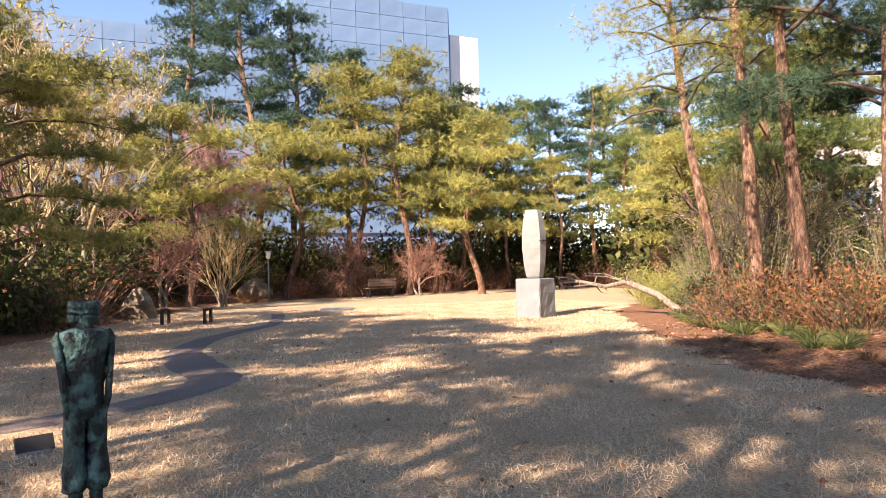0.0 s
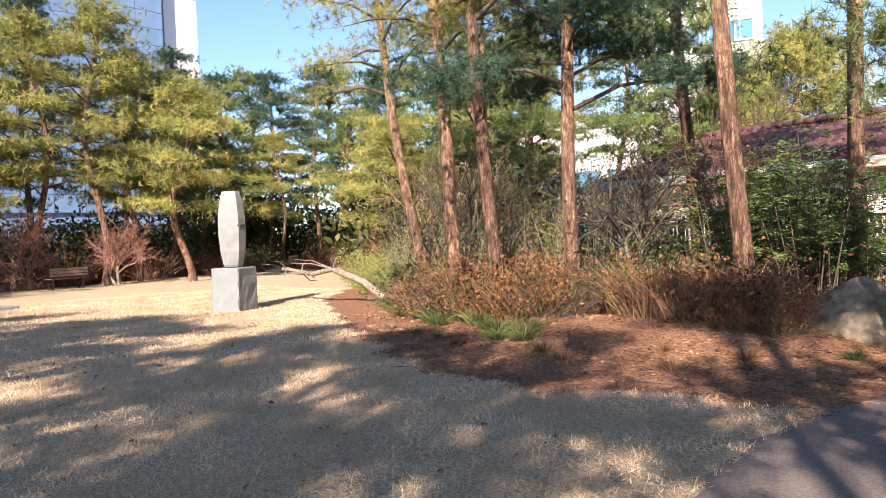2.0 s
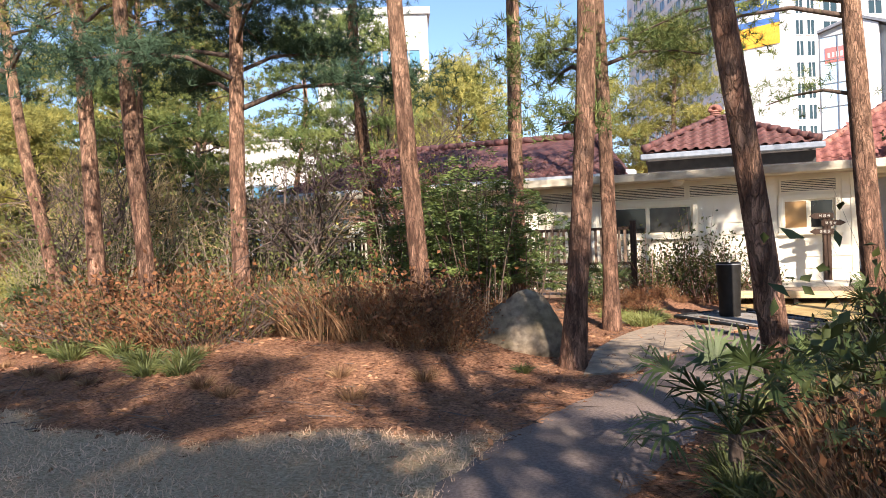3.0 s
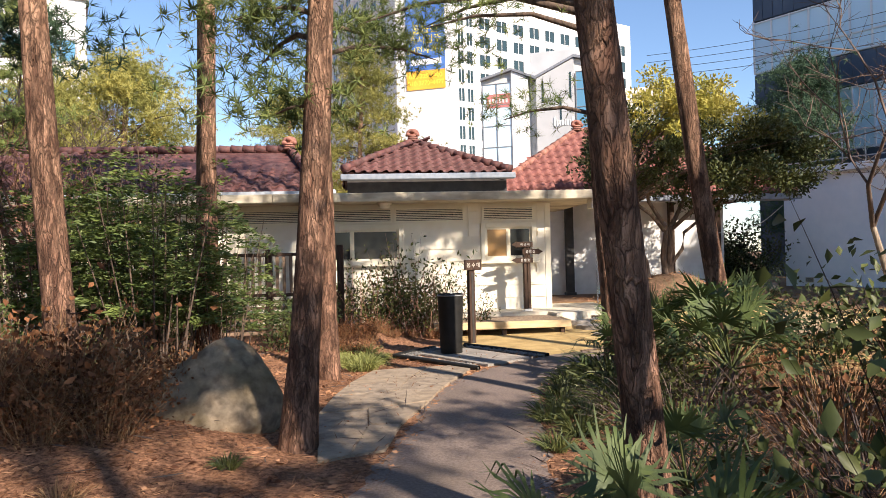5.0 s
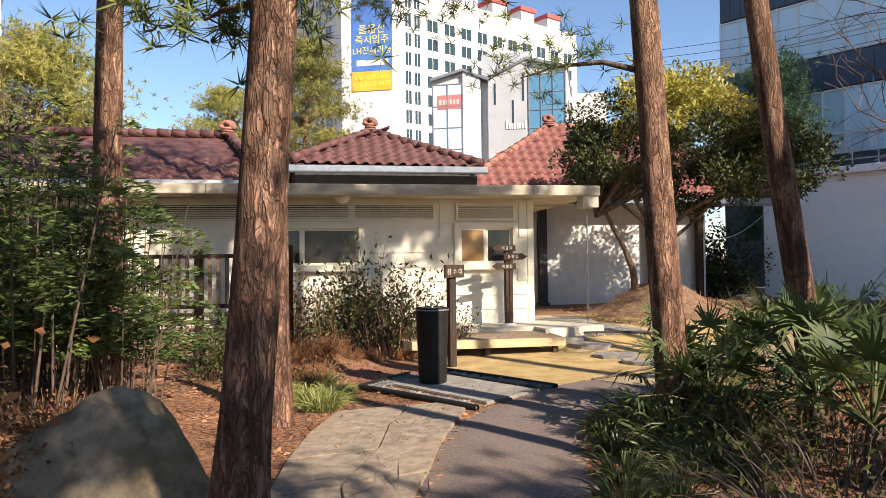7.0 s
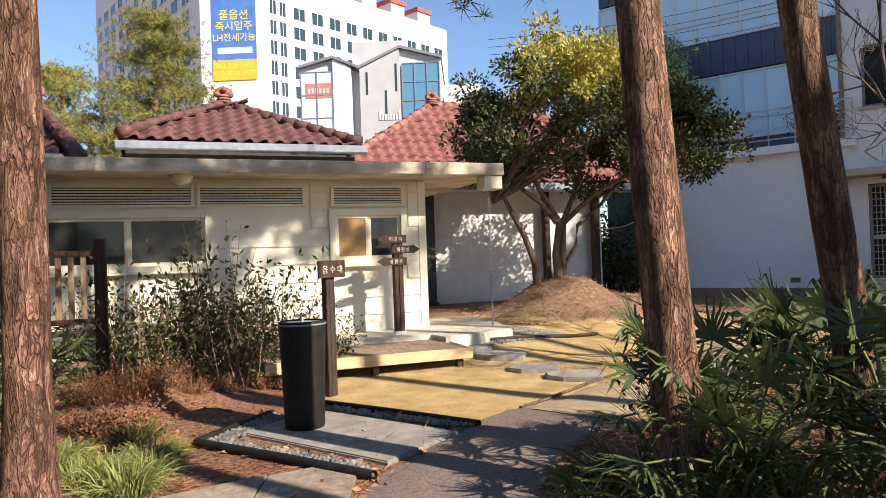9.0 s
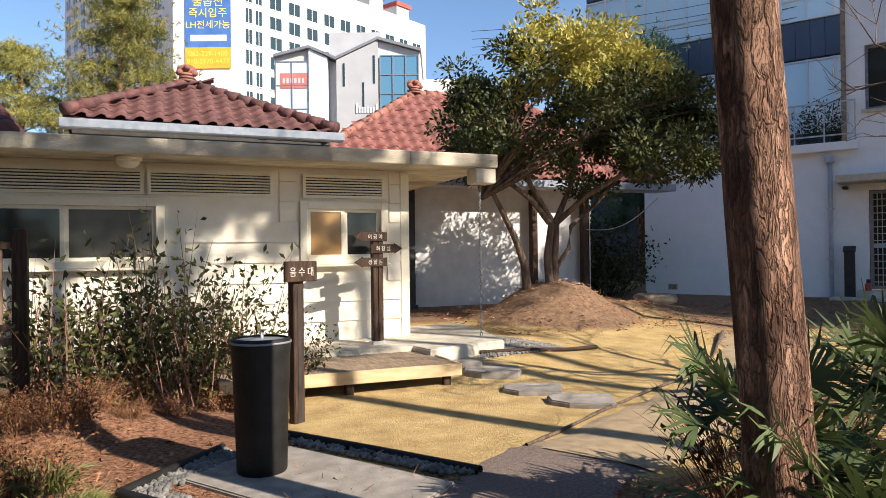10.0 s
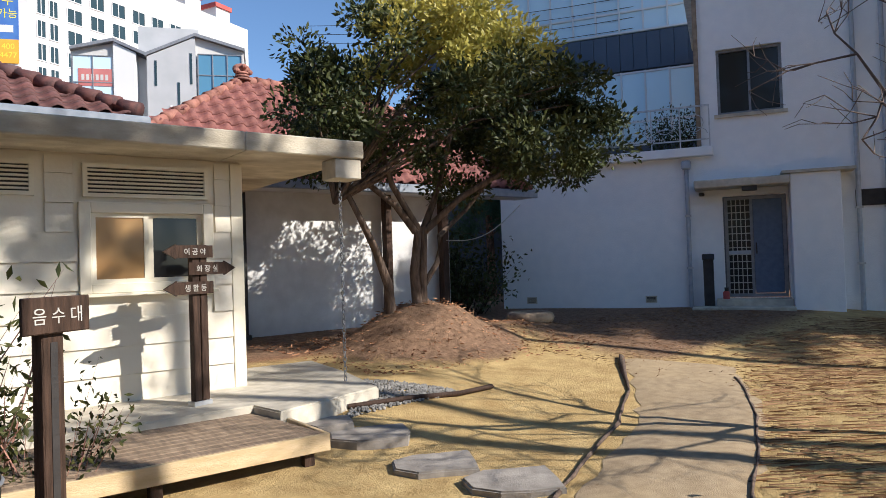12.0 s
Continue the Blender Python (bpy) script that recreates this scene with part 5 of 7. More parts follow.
# ---- things in the courtyard ----
def fountain():
    t = thing("drinking_fountain", "black cylindrical drinking fountain with a steel basin", "fountain", pose(-0.86, 14.95, 0.03))
    bm = bmesh.new()
    prof = [(0.0, 0.155), (0.015, 0.165), (0.2, 0.17), (0.5, 0.18), (0.8, 0.192), (0.86, 0.196), (0.885, 0.192), (0.89, 0.175)]
    v, f = tube_arrays([(0, 0, z) for z, r in prof], [r for z, r in prof], 32)
    part("body", arrays("body", v, f, True), M_PLASTIC, t, "black ribbed plastic drum")
    bm = bmesh.new()
    cylinder(bm, 0, 0, 0.86, 0.875, 0.176, 0.176, 28)
    part("basin", bm, M_STEEL, t, "dull steel basin with wet sheen")
    tube("spout", [(0.02, 0.10, 0.87), (0.02, 0.10, 0.915), (0.02, 0.08, 0.93), (0.02, 0.05, 0.925)], [0.012] * 4, 8, M_STEEL, t)
    v, f = tube_arrays([(0.196 * math.cos(a), 0.196 * math.sin(a), 0.862) for a in np.linspace(0, 2 * math.pi, 25)], [0.008] * 25, 6)
    part("rim", arrays("rim", v, f, True), M_GREYMETAL, t)


fountain()


def pad():
    t = thing("fountain_pad", "grey concrete slab edged with black pipe and pebbles", "paving", pose(0, 0, 0), kind="structure")
    quad = [(-1.44, 15.12), (-0.51, 13.66), (0.22, 14.2), (-0.58, 15.48)]
    part("slab", prism(quad, -0.05, 0.035, 0.01), M_PAD, t)
    cx, cy = np.mean([q[0] for q in quad]), np.mean([q[1] for q in quad])
    runs = (((-1.05, 15.66, 0.03), (-1.72, 14.86, 0.03)), ((-1.72, 14.86, 0.03), (-0.67, 13.41, 0.03)), ((-0.55, 15.86, 0.03), (0.46, 14.35, 0.03)))
    for a, b in runs:
        tube("edging_pipe", [a, tuple((np.array(a) * 0.5 + np.array(b) * 0.5) + [0, 0, 0.004]), b], [0.035] * 3, 10, M_PLASTIC, t, "black corrugated edging pipe")
    rng = np.random.default_rng(8)
    ch = []
    ico = bmesh.new()
    bmesh.ops.create_icosphere(ico, subdivisions=1, radius=1)
    iv = np.array([v.co[:] for v in ico.verts])
    jf = np.array([[v.index for v in f.verts] for f in ico.faces])
    ico.free()
    for a, b in runs:
        for _ in range(300):
            k = rng.random()
            p = np.array(a) * (1 - k) + np.array(b) * k
            p = p + (np.array([cx, cy, 0.03]) - p) * rng.uniform(0.03, 0.22)
            ch.append((iv * rng.uniform(0.012, 0.03, 3) + [p[0], p[1], 0.025], jf))
    v, f = join(ch)
    tagged(part("pebbles", arrays("pebbles", v, f, True), M_GRAVEL, t), "grey pebbles", kind="stuff")
    ch = []
    for _ in range(1500):
        k, q = rng.random(2)
        k, q = (k, q) if k + q < 1 else (1 - k, 1 - q)
        p = np.array([2.15, 17.95]) + k * np.array([1.55, 0.12]) + q * np.array([0.8, 1.05])
        ch.append((iv * rng.uniform(0.008, 0.022, 3) + [p[0], p[1], gz(p[0], p[1]) + 0.008], jf))
    v, f = join(ch)
    tagged(part("gravel_bed", arrays("gravel_bed", v, f, True), M_GRAVEL), "grey gravel along the porch slab", "gravel", kind="stuff")


pad()


def name_sign():
    t = thing("fountain_sign", "dark wooden post sign for the drinking fountain", "sign", pose(-0.36, 16.33, gz(-0.36, 16.33), 0, 0, 33))
    part("post", boxes((-0.062, 0.062, -0.03, 0.05, -0.1, 1.40), bevel=0.008), M_DARKWOOD, t)
    part("post_stripe", boxes((-0.02, 0.02, -0.034, -0.0305, 0.0, 1.19)), M_BLACKTIMBER, t)
    board = part("board", boxes((-0.19, 0.19, -0.065, -0.035, 1.235, 1.415), bevel=0.006), M_DARKWOOD, t)
    letters(board, "\uc74c \uc218 \ub300", 0, 1.29, 0.088, M_LETTER, -0.067)


name_sign()


def arrow_sign():
    x, y = 1.1, 18.70
    t = thing("arrow_signpost", "dark wooden signpost with three arrow boards", "sign", pose(x, y, 0.33, 0, 0, 16))
    part("post", boxes((-0.075, -0.005, -0.04, 0.03, 0.04, 1.42), (0.005, 0.075, -0.04, 0.03, 0.04, 1.42), bevel=0.005), M_DARKWOOD, t)
    part("foot", boxes((-0.09, 0.09, -0.05, 0.05, 0.0, 0.04)), M_STEEL, t)
    for z, s, text, w in ((1.30, -1, "\uc774 \uacf5 \uc57c", 0.36), (1.15, 1, "\ud654 \uc7a5 \uc2e4", 0.36), (0.98, -1, "\uc0dd \ud65c \ub3d9", 0.36)):
        prof = [(-w / 2 - 0.12, 0.06), (-w / 2, 0.125), (-w / 2, 0.115), (w / 2, 0.115), (w / 2, 0.005), (-w / 2, 0.005), (-w / 2, -0.005)]
        bm = bmesh.new()
        pts = [(p[0] * -s if s > 0 else p[0], p[1]) for p in prof]
        fr = [bm.verts.new((px, -0.065, pz)) for px, pz in pts]
        bk = [bm.verts.new((px, -0.042, pz)) for px, pz in pts]
        bm.faces.new(fr)
        bm.faces.new(bk[::-1])
        for i in range(len(pts)):
            bm.faces.new((fr[i], bk[i], bk[(i + 1) % len(pts)], fr[(i + 1) % len(pts)]))
        bmesh.ops.recalc_face_normals(bm, faces=bm.faces[:])
        bmesh.ops.translate(bm, verts=bm.verts[:], vec=(0.06 * s, 0, z))
        b = part("arrow_board", bm, M_DARKWOOD, t)
        letters(b, text, 0.06 * s, z + 0.035, 0.066, M_LETTER, -0.068)


arrow_sign()


def deck():
    t = thing("wooden_deck", "low weathered wooden deck step before the porch", "deck", pose(0, 0, 0))
    for i in range(10):
        y = 17.22 + i * 0.112
        part("deck_board", boxes((-0.95, 1.55 - 0.012 * i, y, y + 0.097, 0.235, 0.265), bevel=0.004), M_DECK, t)
    part("edge_board", boxes((-0.95, 1.57, 17.18, 17.215, 0.13, 0.262), bevel=0.004), M_DECKEDGE, t)
    part("edge_board", boxes((1.56, 1.595, 17.18, 17.9, 0.13, 0.262), bevel=0.004), M_DECKEDGE, t)
    for x in (-0.7, 0.35, 1.45):
        part("leg", boxes((x - 0.04, x + 0.04, 17.24, 17.32, -0.05, 0.234)), M_DARKWOOD, t)
    part("joist", boxes((-0.9, 1.5, 17.8, 17.86, 0.10, 0.234)), M_DARKWOOD, t)


deck()


def chain():
    t = thing("rain_chain", "rusty rain chain hanging from the eave corner", "chain", pose(2.62, 18.82, 0.33))
    part("hopper", boxes((-0.13, 0.17, -0.16, 0.14, 2.08, 2.285), bevel=0.01), M_CONC, t, "concrete gutter outlet box")
    ring = np.array([(0.016 * math.cos(a), 0, 0.030 * math.sin(a)) for a in np.linspace(0, 2 * math.pi, 9)])
    n = 42
    for i in range(n):
        p = ring.copy()
        if i % 2:
            p = p[:, [1, 0, 2]]
        p[:, 2] += 0.03 + i * 0.049
        v, f = tube_arrays(p, [0.006] * 9, 5)
        part("link", arrays("link", v, f, True), M_GREYMETAL, t)


chain()


def stepping_stone(x, y, w, d, rot, seed):
    rng = random.Random(seed)
    pts = []
    for k in range(9):
        a = 2 * math.pi * k / 9
        r = 1 / max(abs(math.cos(a)) / (w / 2), abs(math.sin(a)) / (d / 2)) * rng.uniform(0.86, 1.0)
        pts.append((r * math.cos(a), r * math.sin(a)))
    ob = part("stepping_stone", prism(pts, -0.06, 0.045, 0.012), M_PAD)
    ob.matrix_world = pose(x, y, gz(x, y), 0, 0, rot)
    tagged(ob, "flat grey stepping stone sunk in the sand", "stone", "stepping stones to the porch")


for i, (x, y, w, d, r) in enumerate(((1.96, 17.93, 0.36, 0.34, -20), (2.13, 17.48, 0.62, 0.42, -25), (2.15, 16.62, 0.52, 0.42, -28), (2.30, 15.92, 0.58, 0.44, -28))):
    stepping_stone(x, y, w * 1.2, d * 1.25, r, i)

def flagstones():
    """Fitted flags between the path's edge and the planting."""
    rng = random.Random(15)
    paving = thing("flag_paving", "pale cracked flagstone paving beside the path", "paving", pose(0, 0, 0), kind="structure")
    rows, cols = 5, 2
    grid = {}
    for r in range(rows + 1):
        k = r / rows
        y = 9.6 + 4.0 * k
        xl = -2.4 + 0.8 * max(0.0, k - 0.4) ** 1.4 - 0.12 * math.sin(k * 3.0)
        xr = -1.9 + 1.3 * k ** 1.15 - 0.02
        for c in range(cols + 1):
            j = 0.10 if 0 < c < cols and 0 < r < rows else 0.04
            grid[r, c] = (xl + (xr - xl) * c / cols + rng.uniform(-j, j), y + rng.uniform(-j, j) + 0.25 * c / cols)
    for r in range(rows):
        for c in range(cols):
            q = [grid[r, c], grid[r, c + 1], grid[r + 1, c + 1], grid[r + 1, c]]
            cx, cy = sum(p[0] for p in q) / 4, sum(p[1] for p in q) / 4
            pts = [(cx + (px - cx) * 0.985, cy + (py - cy) * 0.985) for px, py in q]
            z = gz(cx, cy)
            part("flagstone", prism(pts, z - 0.05, z + 0.022 + rng.uniform(0, 0.012), 0.006), M_FLAG, paving)


flagstones()


def gravel_edging():
    t = thing("edging_board", "thin dark timber edging beside the gravel bed", "edging", pose(0, 0, 0))
    line = [(2.27, 18.16), (2.9, 18.06), (3.46, 18.03), (4.04, 18.17)]
    tube("rail", [(x, y, gz(x, y) + 0.03) for x, y in line], [0.028] * 4, 6, M_DARKWOOD, t, "", 0.1, np.random.default_rng(4))


gravel_edging()


def rope():
    a, b = np.array([8.0, 24.2, 2.0]), np.array([9.7, 23.7, 2.75])
    t = thing("hanging_rope", "pale rope slung from the wing post", "rope", pose(0, 0, 0))
    tube("strand", [a + (b - a) * k - np.array([0, 0, 0.28 * math.sin(math.pi * k)]) for k in np.linspace(0, 1, 12)], [0.011] * 12, 6, M_LETTER, t)


rope()


def stone_ring():
    x, y = 7.6, 21.3
    t = thing("stone_basin", "low round stone basin on bare earth", "basin", pose(x, y, gz(x, y) - 0.03))
    v, f = tube_arrays([(0.33 * math.cos(a), 0.33 * math.sin(a), 0.09) for a in np.linspace(0, 2 * math.pi, 19)], [0.10] * 19, 8)
    part("rim", arrays("rim", v, f, True), M_FLAG, t)


stone_ring()


def cables():
    for i in range(4):
        a, b = np.array([11.5, 38.0, 10.2 + 0.35 * i]), np.array([21.0, 24.6, 9.6 + 0.38 * i])
        t = thing("overhead_cable", "thin black overhead cable in front of the offices", "cable", pose(0, 0, 0), "overhead cables")
        tube("wire", [a + (b - a) * k - np.array([0, 0, 0.5 * math.sin(math.pi * k)]) for k in np.linspace(0, 1, 12)], [0.012] * 12, 5, M_BLACKTIMBER, t)


cables()


def info_post():
    p = WM @ Vector((4.95, -0.35, 0))
    t = thing("info_stand", "slim black information stand by the white wall", "sign", Matrix.Translation((p.x, p.y, gz(p.x, p.y))) @ WM.to_3x3().to_4x4())
    part("stem", boxes((-0.11, 0.11, -0.05, 0.05, 0, 1.1), bevel=0.01), M_BLACKTIMBER, t)
    bm = boxes((-0.13, 0.13, -0.10, 0.08, 0, 0.04), bevel=0.008)
    bmesh.ops.rotate(bm, verts=bm.verts[:], cent=(0, 0, 0), matrix=Matrix.Rotation(radians(40), 3, "X"))
    bmesh.ops.translate(bm, verts=bm.verts[:], vec=(0, 0, 1.14))
    part("head", bm, M_BLACKTIMBER, t)
    p = WM @ Vector((5.2, -0.2, 0))
    t = thing("fire_extinguisher", "small red fire extinguisher beside the door step", "extinguisher", Matrix.Translation((p.x, p.y - 0.12, gz(p.x, p.y) + 0.0)))
    t.location.z = 0.36
    bm = bmesh.new()
    cylinder(bm, 0, 0, 0, 0.32, 0.07, 0.07, 14, 0.02)
    part("cylinder", bm, M_REDTRIM, t)
    part("valve", boxes((-0.02, 0.02, -0.05, 0.03, 0.32, 0.40)), M_BLACKTIMBER, t)


info_post()


# ---- garden fence ----
def fence():
    t = thing("garden_fence", "dark brown slatted wooden fence before the house", "fence", pose(0, 17.4, 0))
    xs = [-2.62 - 1.28 * i for i in range(9)]
    for i, x in enumerate(xs):
        z = gz(x, 17.4)
        part("post", boxes((x - 0.06, x + 0.06, -0.06, 0.06, z - 0.1, z + 1.68), bevel=0.008), M_DARKWOOD, t)
    for a, b in zip(xs[1:], xs):
        z = gz((a + b) / 2, 17.4)
        x0, x1 = a + 0.06, b - 0.06
        for h in (1.55, 0.82):
            part("rail", boxes((x0, x1, -0.03, 0.03, z + h, z + h + 0.06)), M_DARKWOOD, t)
        for i in range(9):
            x = x0 + 0.06 + i * (x1 - x0 - 0.12) / 8.6
            part("slat", boxes((x, x + 0.055, -0.012, 0.012, z + 0.88, z + 1.55)), M_FENCE, t)
        for i in range(6):
            part("slat", boxes((x0, x1, -0.012, 0.012, z + 0.14 + i * 0.112, z + 0.20 + i * 0.112)), M_FENCE, t)


fence()


# ---- plants ----
def put(t, name, chunks, mat, label="", smooth_=False):
    v, f = join(chunks)
    return part(name, arrays(name, v, f, smooth_), mat, t, label)


def trunk_line(rng, base, top, n=10, wander=0.12):
    base, top = np.array(base, float), np.array(top, float)
    k = np.linspace(0, 1, n)[:, None]
    p = base + (top - base) * k
    a, b = rng.uniform(0, 6.28, 2)
    s = np.sin(k * math.pi)
    p[:, :1] += wander * s * np.sin(k * 5 + a)
    p[:, 1:2] += wander * s * np.sin(k * 4.3 + b)
    return p


def tufts(rng, centres, per, length, width, up=0.35):
    c = np.repeat(centres, per, 0)
    d = rand_dirs(rng, len(c), up)
    return blades(c + d * 0.01, d, length * rng.uniform(0.7, 1.15, len(c)), width, 0.0, 1, rng)


def pine(x, y, top, r0, z0, reach, pads, seed, mat, label, needles=(0.15, 0.013, 15), per_pad=70, pad_r=(0.45, 0.95), low=(), group="", bark=None, wander=0.12, r1=0.45, flat=0.32, mid=True, rounded=False):
    """A pine: trunk, limbs, and pads of needle tufts at their ends. top: the trunk's upper end, from its base."""
    rng = np.random.default_rng(seed)
    t = thing("pine_tree", label, "tree", pose(x, y, gz(x, y)), group)
    line = trunk_line(rng, (0, 0, -0.15), top, 14, wander)
    H = top[2]
    rr = r0 * (1 - (1 - r1) * np.linspace(0, 1, 14))
    rr[0] *= 1.35
    rr[-1] *= 0.3
    tube("trunk", line, rr, 18, bark or M_PINE, t, "", 0.025, rng)
    hs = list(z0 + (H - z0) * (np.arange(pads) + rng.uniform(0, 0.9, pads)) / pads)
    centres = []
    for i, h in enumerate(hs + [q[0] for q in low]):
        k = np.clip(h / H, 0, 0.98) * 13
        j = int(k)
        p = line[j] + (line[j + 1] - line[j]) * (k - j)
        if i < pads:
            az = i * 2.4 + rng.uniform(-0.5, 0.5)
            k1 = (h - z0) / max(H - z0, 0.1)
            L = reach * ((0.5 + 0.6 * math.sin(math.pi * min(1, k1 * 0.9 + 0.12)) - 0.25 * k1) if rounded else (1 - 0.75 * k1 ** 1.6)) * rng.uniform(0.5, 1.1)
            rise = rng.uniform(-0.1, 0.35)
        else:
            _, az, L, rise = low[i - pads]
        d = np.array([math.cos(az), math.sin(az), rise])
        q = [p, p + d * L * 0.35 + [0, 0, 0.10 * L], p + d * L * 0.7 + [0, 0, 0.08 * L], p + d * L]
        tube("limb", q, [0.02 + 0.010 * L, 0.015 + 0.007 * L, 0.011 + 0.004 * L, 0.006], 6, M_BARKDARK if bark is None else bark, t)
        for frac in ((1.0, 0.62) if mid else (1.0,)):
            c = p + d * L * frac + [0, 0, 0.12 + 0.06 * L * (frac < 1)]
            R = rng.uniform(*pad_r) * (1 if frac == 1 else 0.75)
            n = int(per_pad * R / 0.7)
            s = rng.normal(size=(n, 3)) * [R * 0.55, R * 0.55, R * flat * 0.6]
            centres.append(c + s)
    v, f = tufts(rng, np.concatenate(centres), needles[2], needles[0], needles[1])
    part("foliage", arrays("foliage", v, f), mat, t)
    return t


def bare_tree(x, y, h, seed, mat, label, spread=0.55, levels=5, r0=0.09, stems=1, leaf=None, leaf_n=0, leaf_size=0.06, lean=(0, 0), split=3, group="", low=0.3):
    """A leafless tree: each shoot forks into finer ones."""
    rng = np.random.default_rng(seed)
    t = thing("bare_tree", label, "tree", pose(x, y, gz(x, y)), group)
    twigs, tips, stem_done = [], [], []

    def grow(p, d, L, r, lev):
        q = p + d * L * 0.5 + rng.normal(size=3) * L * 0.05
        e = p + d * L + rng.normal(size=3) * L * 0.09
        seg = tube_arrays([p, q, e], [r, r * 0.82, r * 0.62], 6 if lev < 2 else 3)
        (stem_done if lev == 0 else twigs).append(seg)
        if lev >= levels - 1:
            tips.append(e)
            tips.append(q)
            return
        n = split + (rng.random() < 0.4)
        for i in range(n):
            a = rng.normal(size=3)
            nd = unit(d + a * spread + np.array([0, 0, 0.18]))
            grow(e if i < 2 else q, nd, L * rng.uniform(0.58, 0.82), r * 0.6, lev + 1)

    for s in range(stems):
        d = unit(np.array([lean[0] + rng.normal() * 0.22 * (stems > 1), lean[1] + rng.normal() * 0.22 * (stems > 1), 1.0]))
        grow(np.array([rng.normal() * 0.08 * (stems > 1), rng.normal() * 0.08 * (stems > 1), -0.1]), d, h * low, r0, 0)
    for seg in stem_done:
        put(t, "trunk", [seg], M_BARKGREY, smooth_=True)
    put(t, "branchwork", twigs, mat)
    if leaf:
        c = np.array(tips)[rng.integers(0, len(tips), leaf_n)] + rng.normal(size=(leaf_n, 3)) * 0.08
        v, f = leaf_quads(c, rand_dirs(rng, leaf_n), leaf_size, leaf_size * 0.6, rng)
        part("foliage", arrays("foliage", v, f), leaf, t)
    return t


def bush(name, label, category, seed, h, r, stems, stem_mat, leaves=0, leaf_mat=None, leaf=(0.06, 0.03), stem_w=0.012, droop=0.15, out=0.5, from_h=0.3, cloud=0.06, group=""):
    """A shrub of many thin stems with leaves along them, built at the origin."""
    rng = np.random.default_rng(seed)
    t = thing(name, label, category, pose(0, 0, 0), group)
    a = rng.uniform(0, 6.28, stems)
    q = np.sqrt(rng.random(stems)) * r * 0.55
    base = np.stack([q * np.cos(a), q * np.sin(a), np.full(stems, -0.05)], 1)
    way = np.stack([np.cos(a) * out * rng.random(stems), np.sin(a) * out * rng.random(stems), np.ones(stems)], 1) + rng.normal(size=(stems, 3)) * 0.12
    L = h * rng.uniform(0.55, 1.08, stems)
    v, f = blades(base, way, L, stem_w, droop, 4, rng)
    tagged(part("twig_mass", arrays("twig_mass", v, f), stem_mat, t), "many thin upright twigs", kind="stuff")
    if leaves:
        i = rng.integers(0, stems, leaves)
        k = rng.uniform(from_h, 1, leaves)[:, None]
        c = base[i] + unit(way[i]) * L[i][:, None] * k - np.array([0, 0, 1.0]) * droop * L[i][:, None] * k * k + rng.normal(size=(leaves, 3)) * cloud
        v, f = leaf_quads(c, rand_dirs(rng, leaves, 0.2), leaf[0] * rng.uniform(0.7, 1.3, leaves), leaf[1], rng)
        part("foliage", arrays("foliage", v, f), leaf_mat, t)
    return t


def spray_shrub(name, label, seed, h, stems, sprays, group):
    """Upright canes that carry flat, slightly drooping sprays of small narrow leaves."""
    rng = np.random.default_rng(seed)
    t = thing(name, label, "shrub", pose(0, 0, 0), group)
    a = rng.uniform(0, 6.28, stems)
    q = np.sqrt(rng.random(stems)) * 0.38
    base = np.stack([q * np.cos(a), q * np.sin(a), np.full(stems, -0.05)], 1)
    way = unit(np.stack([np.cos(a) * 0.16, np.sin(a) * 0.16, np.ones(stems)], 1) + rng.normal(size=(stems, 3)) * 0.07)
    L = h * rng.uniform(0.6, 1.05, stems)
    canes = [tube_arrays([base[i], base[i] + way[i] * L[i] * 0.5, base[i] + way[i] * L[i]], [0.011, 0.008, 0.004], 5) for i in range(stems)]
    v, f = join(canes)
    tagged(part("cane_mass", arrays("cane_mass", v, f, True), M_BARKDARK, t), "thin bare brown canes", kind="stuff")
    P, W = [], []
    for _ in range(sprays):
        i = rng.integers(stems)
        p = base[i] + way[i] * L[i] * rng.uniform(0.3, 1.0)
        az = rng.uniform(0, 6.28)
        d = np.array([math.cos(az), math.sin(az), rng.uniform(-0.1, 0.3)])
        side = np.array([-d[1], d[0], 0.0])
        reach = rng.uniform(0.25, 0.6)
        n = 64
        k = rng.random(n)[:, None]
        s = rng.uniform(-1, 1, (n, 1))
        P.append(p + d * reach * k + side * s * 0.24 * (1.1 - k) - np.array([0, 0, 0.22 * reach]) * k * k + rng.normal(size=(n, 3)) * [0.01, 0.01, 0.022])
        W.append(d * 0.8 + side * s * 0.9 + rng.normal(size=(n, 3)) * 0.18)
    P, W = np.concatenate(P), np.concatenate(W)
    v, f = leaf_quads(P, W, 0.075 * rng.uniform(0.7, 1.2, len(P)), 0.021, rng, 0.1)
    part("foliage", arrays("foliage", v, f), M_YEW, t)
    return t


def grass_clump(name, label, seed, n, h, mat, width=0.012, out=0.8, droop=0.55, group="", r=0.12):
    rng = np.random.default_rng(seed)
    t = thing(name, label, "plant", pose(0, 0, 0), group)
    a = rng.uniform(0, 6.28, n)
    o = rng.uniform(0.1, 1, n) * out
    base = np.stack([np.cos(a) * r * rng.random(n), np.sin(a) * r * rng.random(n), np.full(n, -0.02)], 1)
    way = np.stack([np.cos(a) * o, np.sin(a) * o, np.ones(n)], 1)
    v, f = blades(base, way, h * rng.uniform(0.6, 1.2, n), width, droop, 5, rng)
    part("tuft", arrays("tuft", v, f), mat, t)
    return t


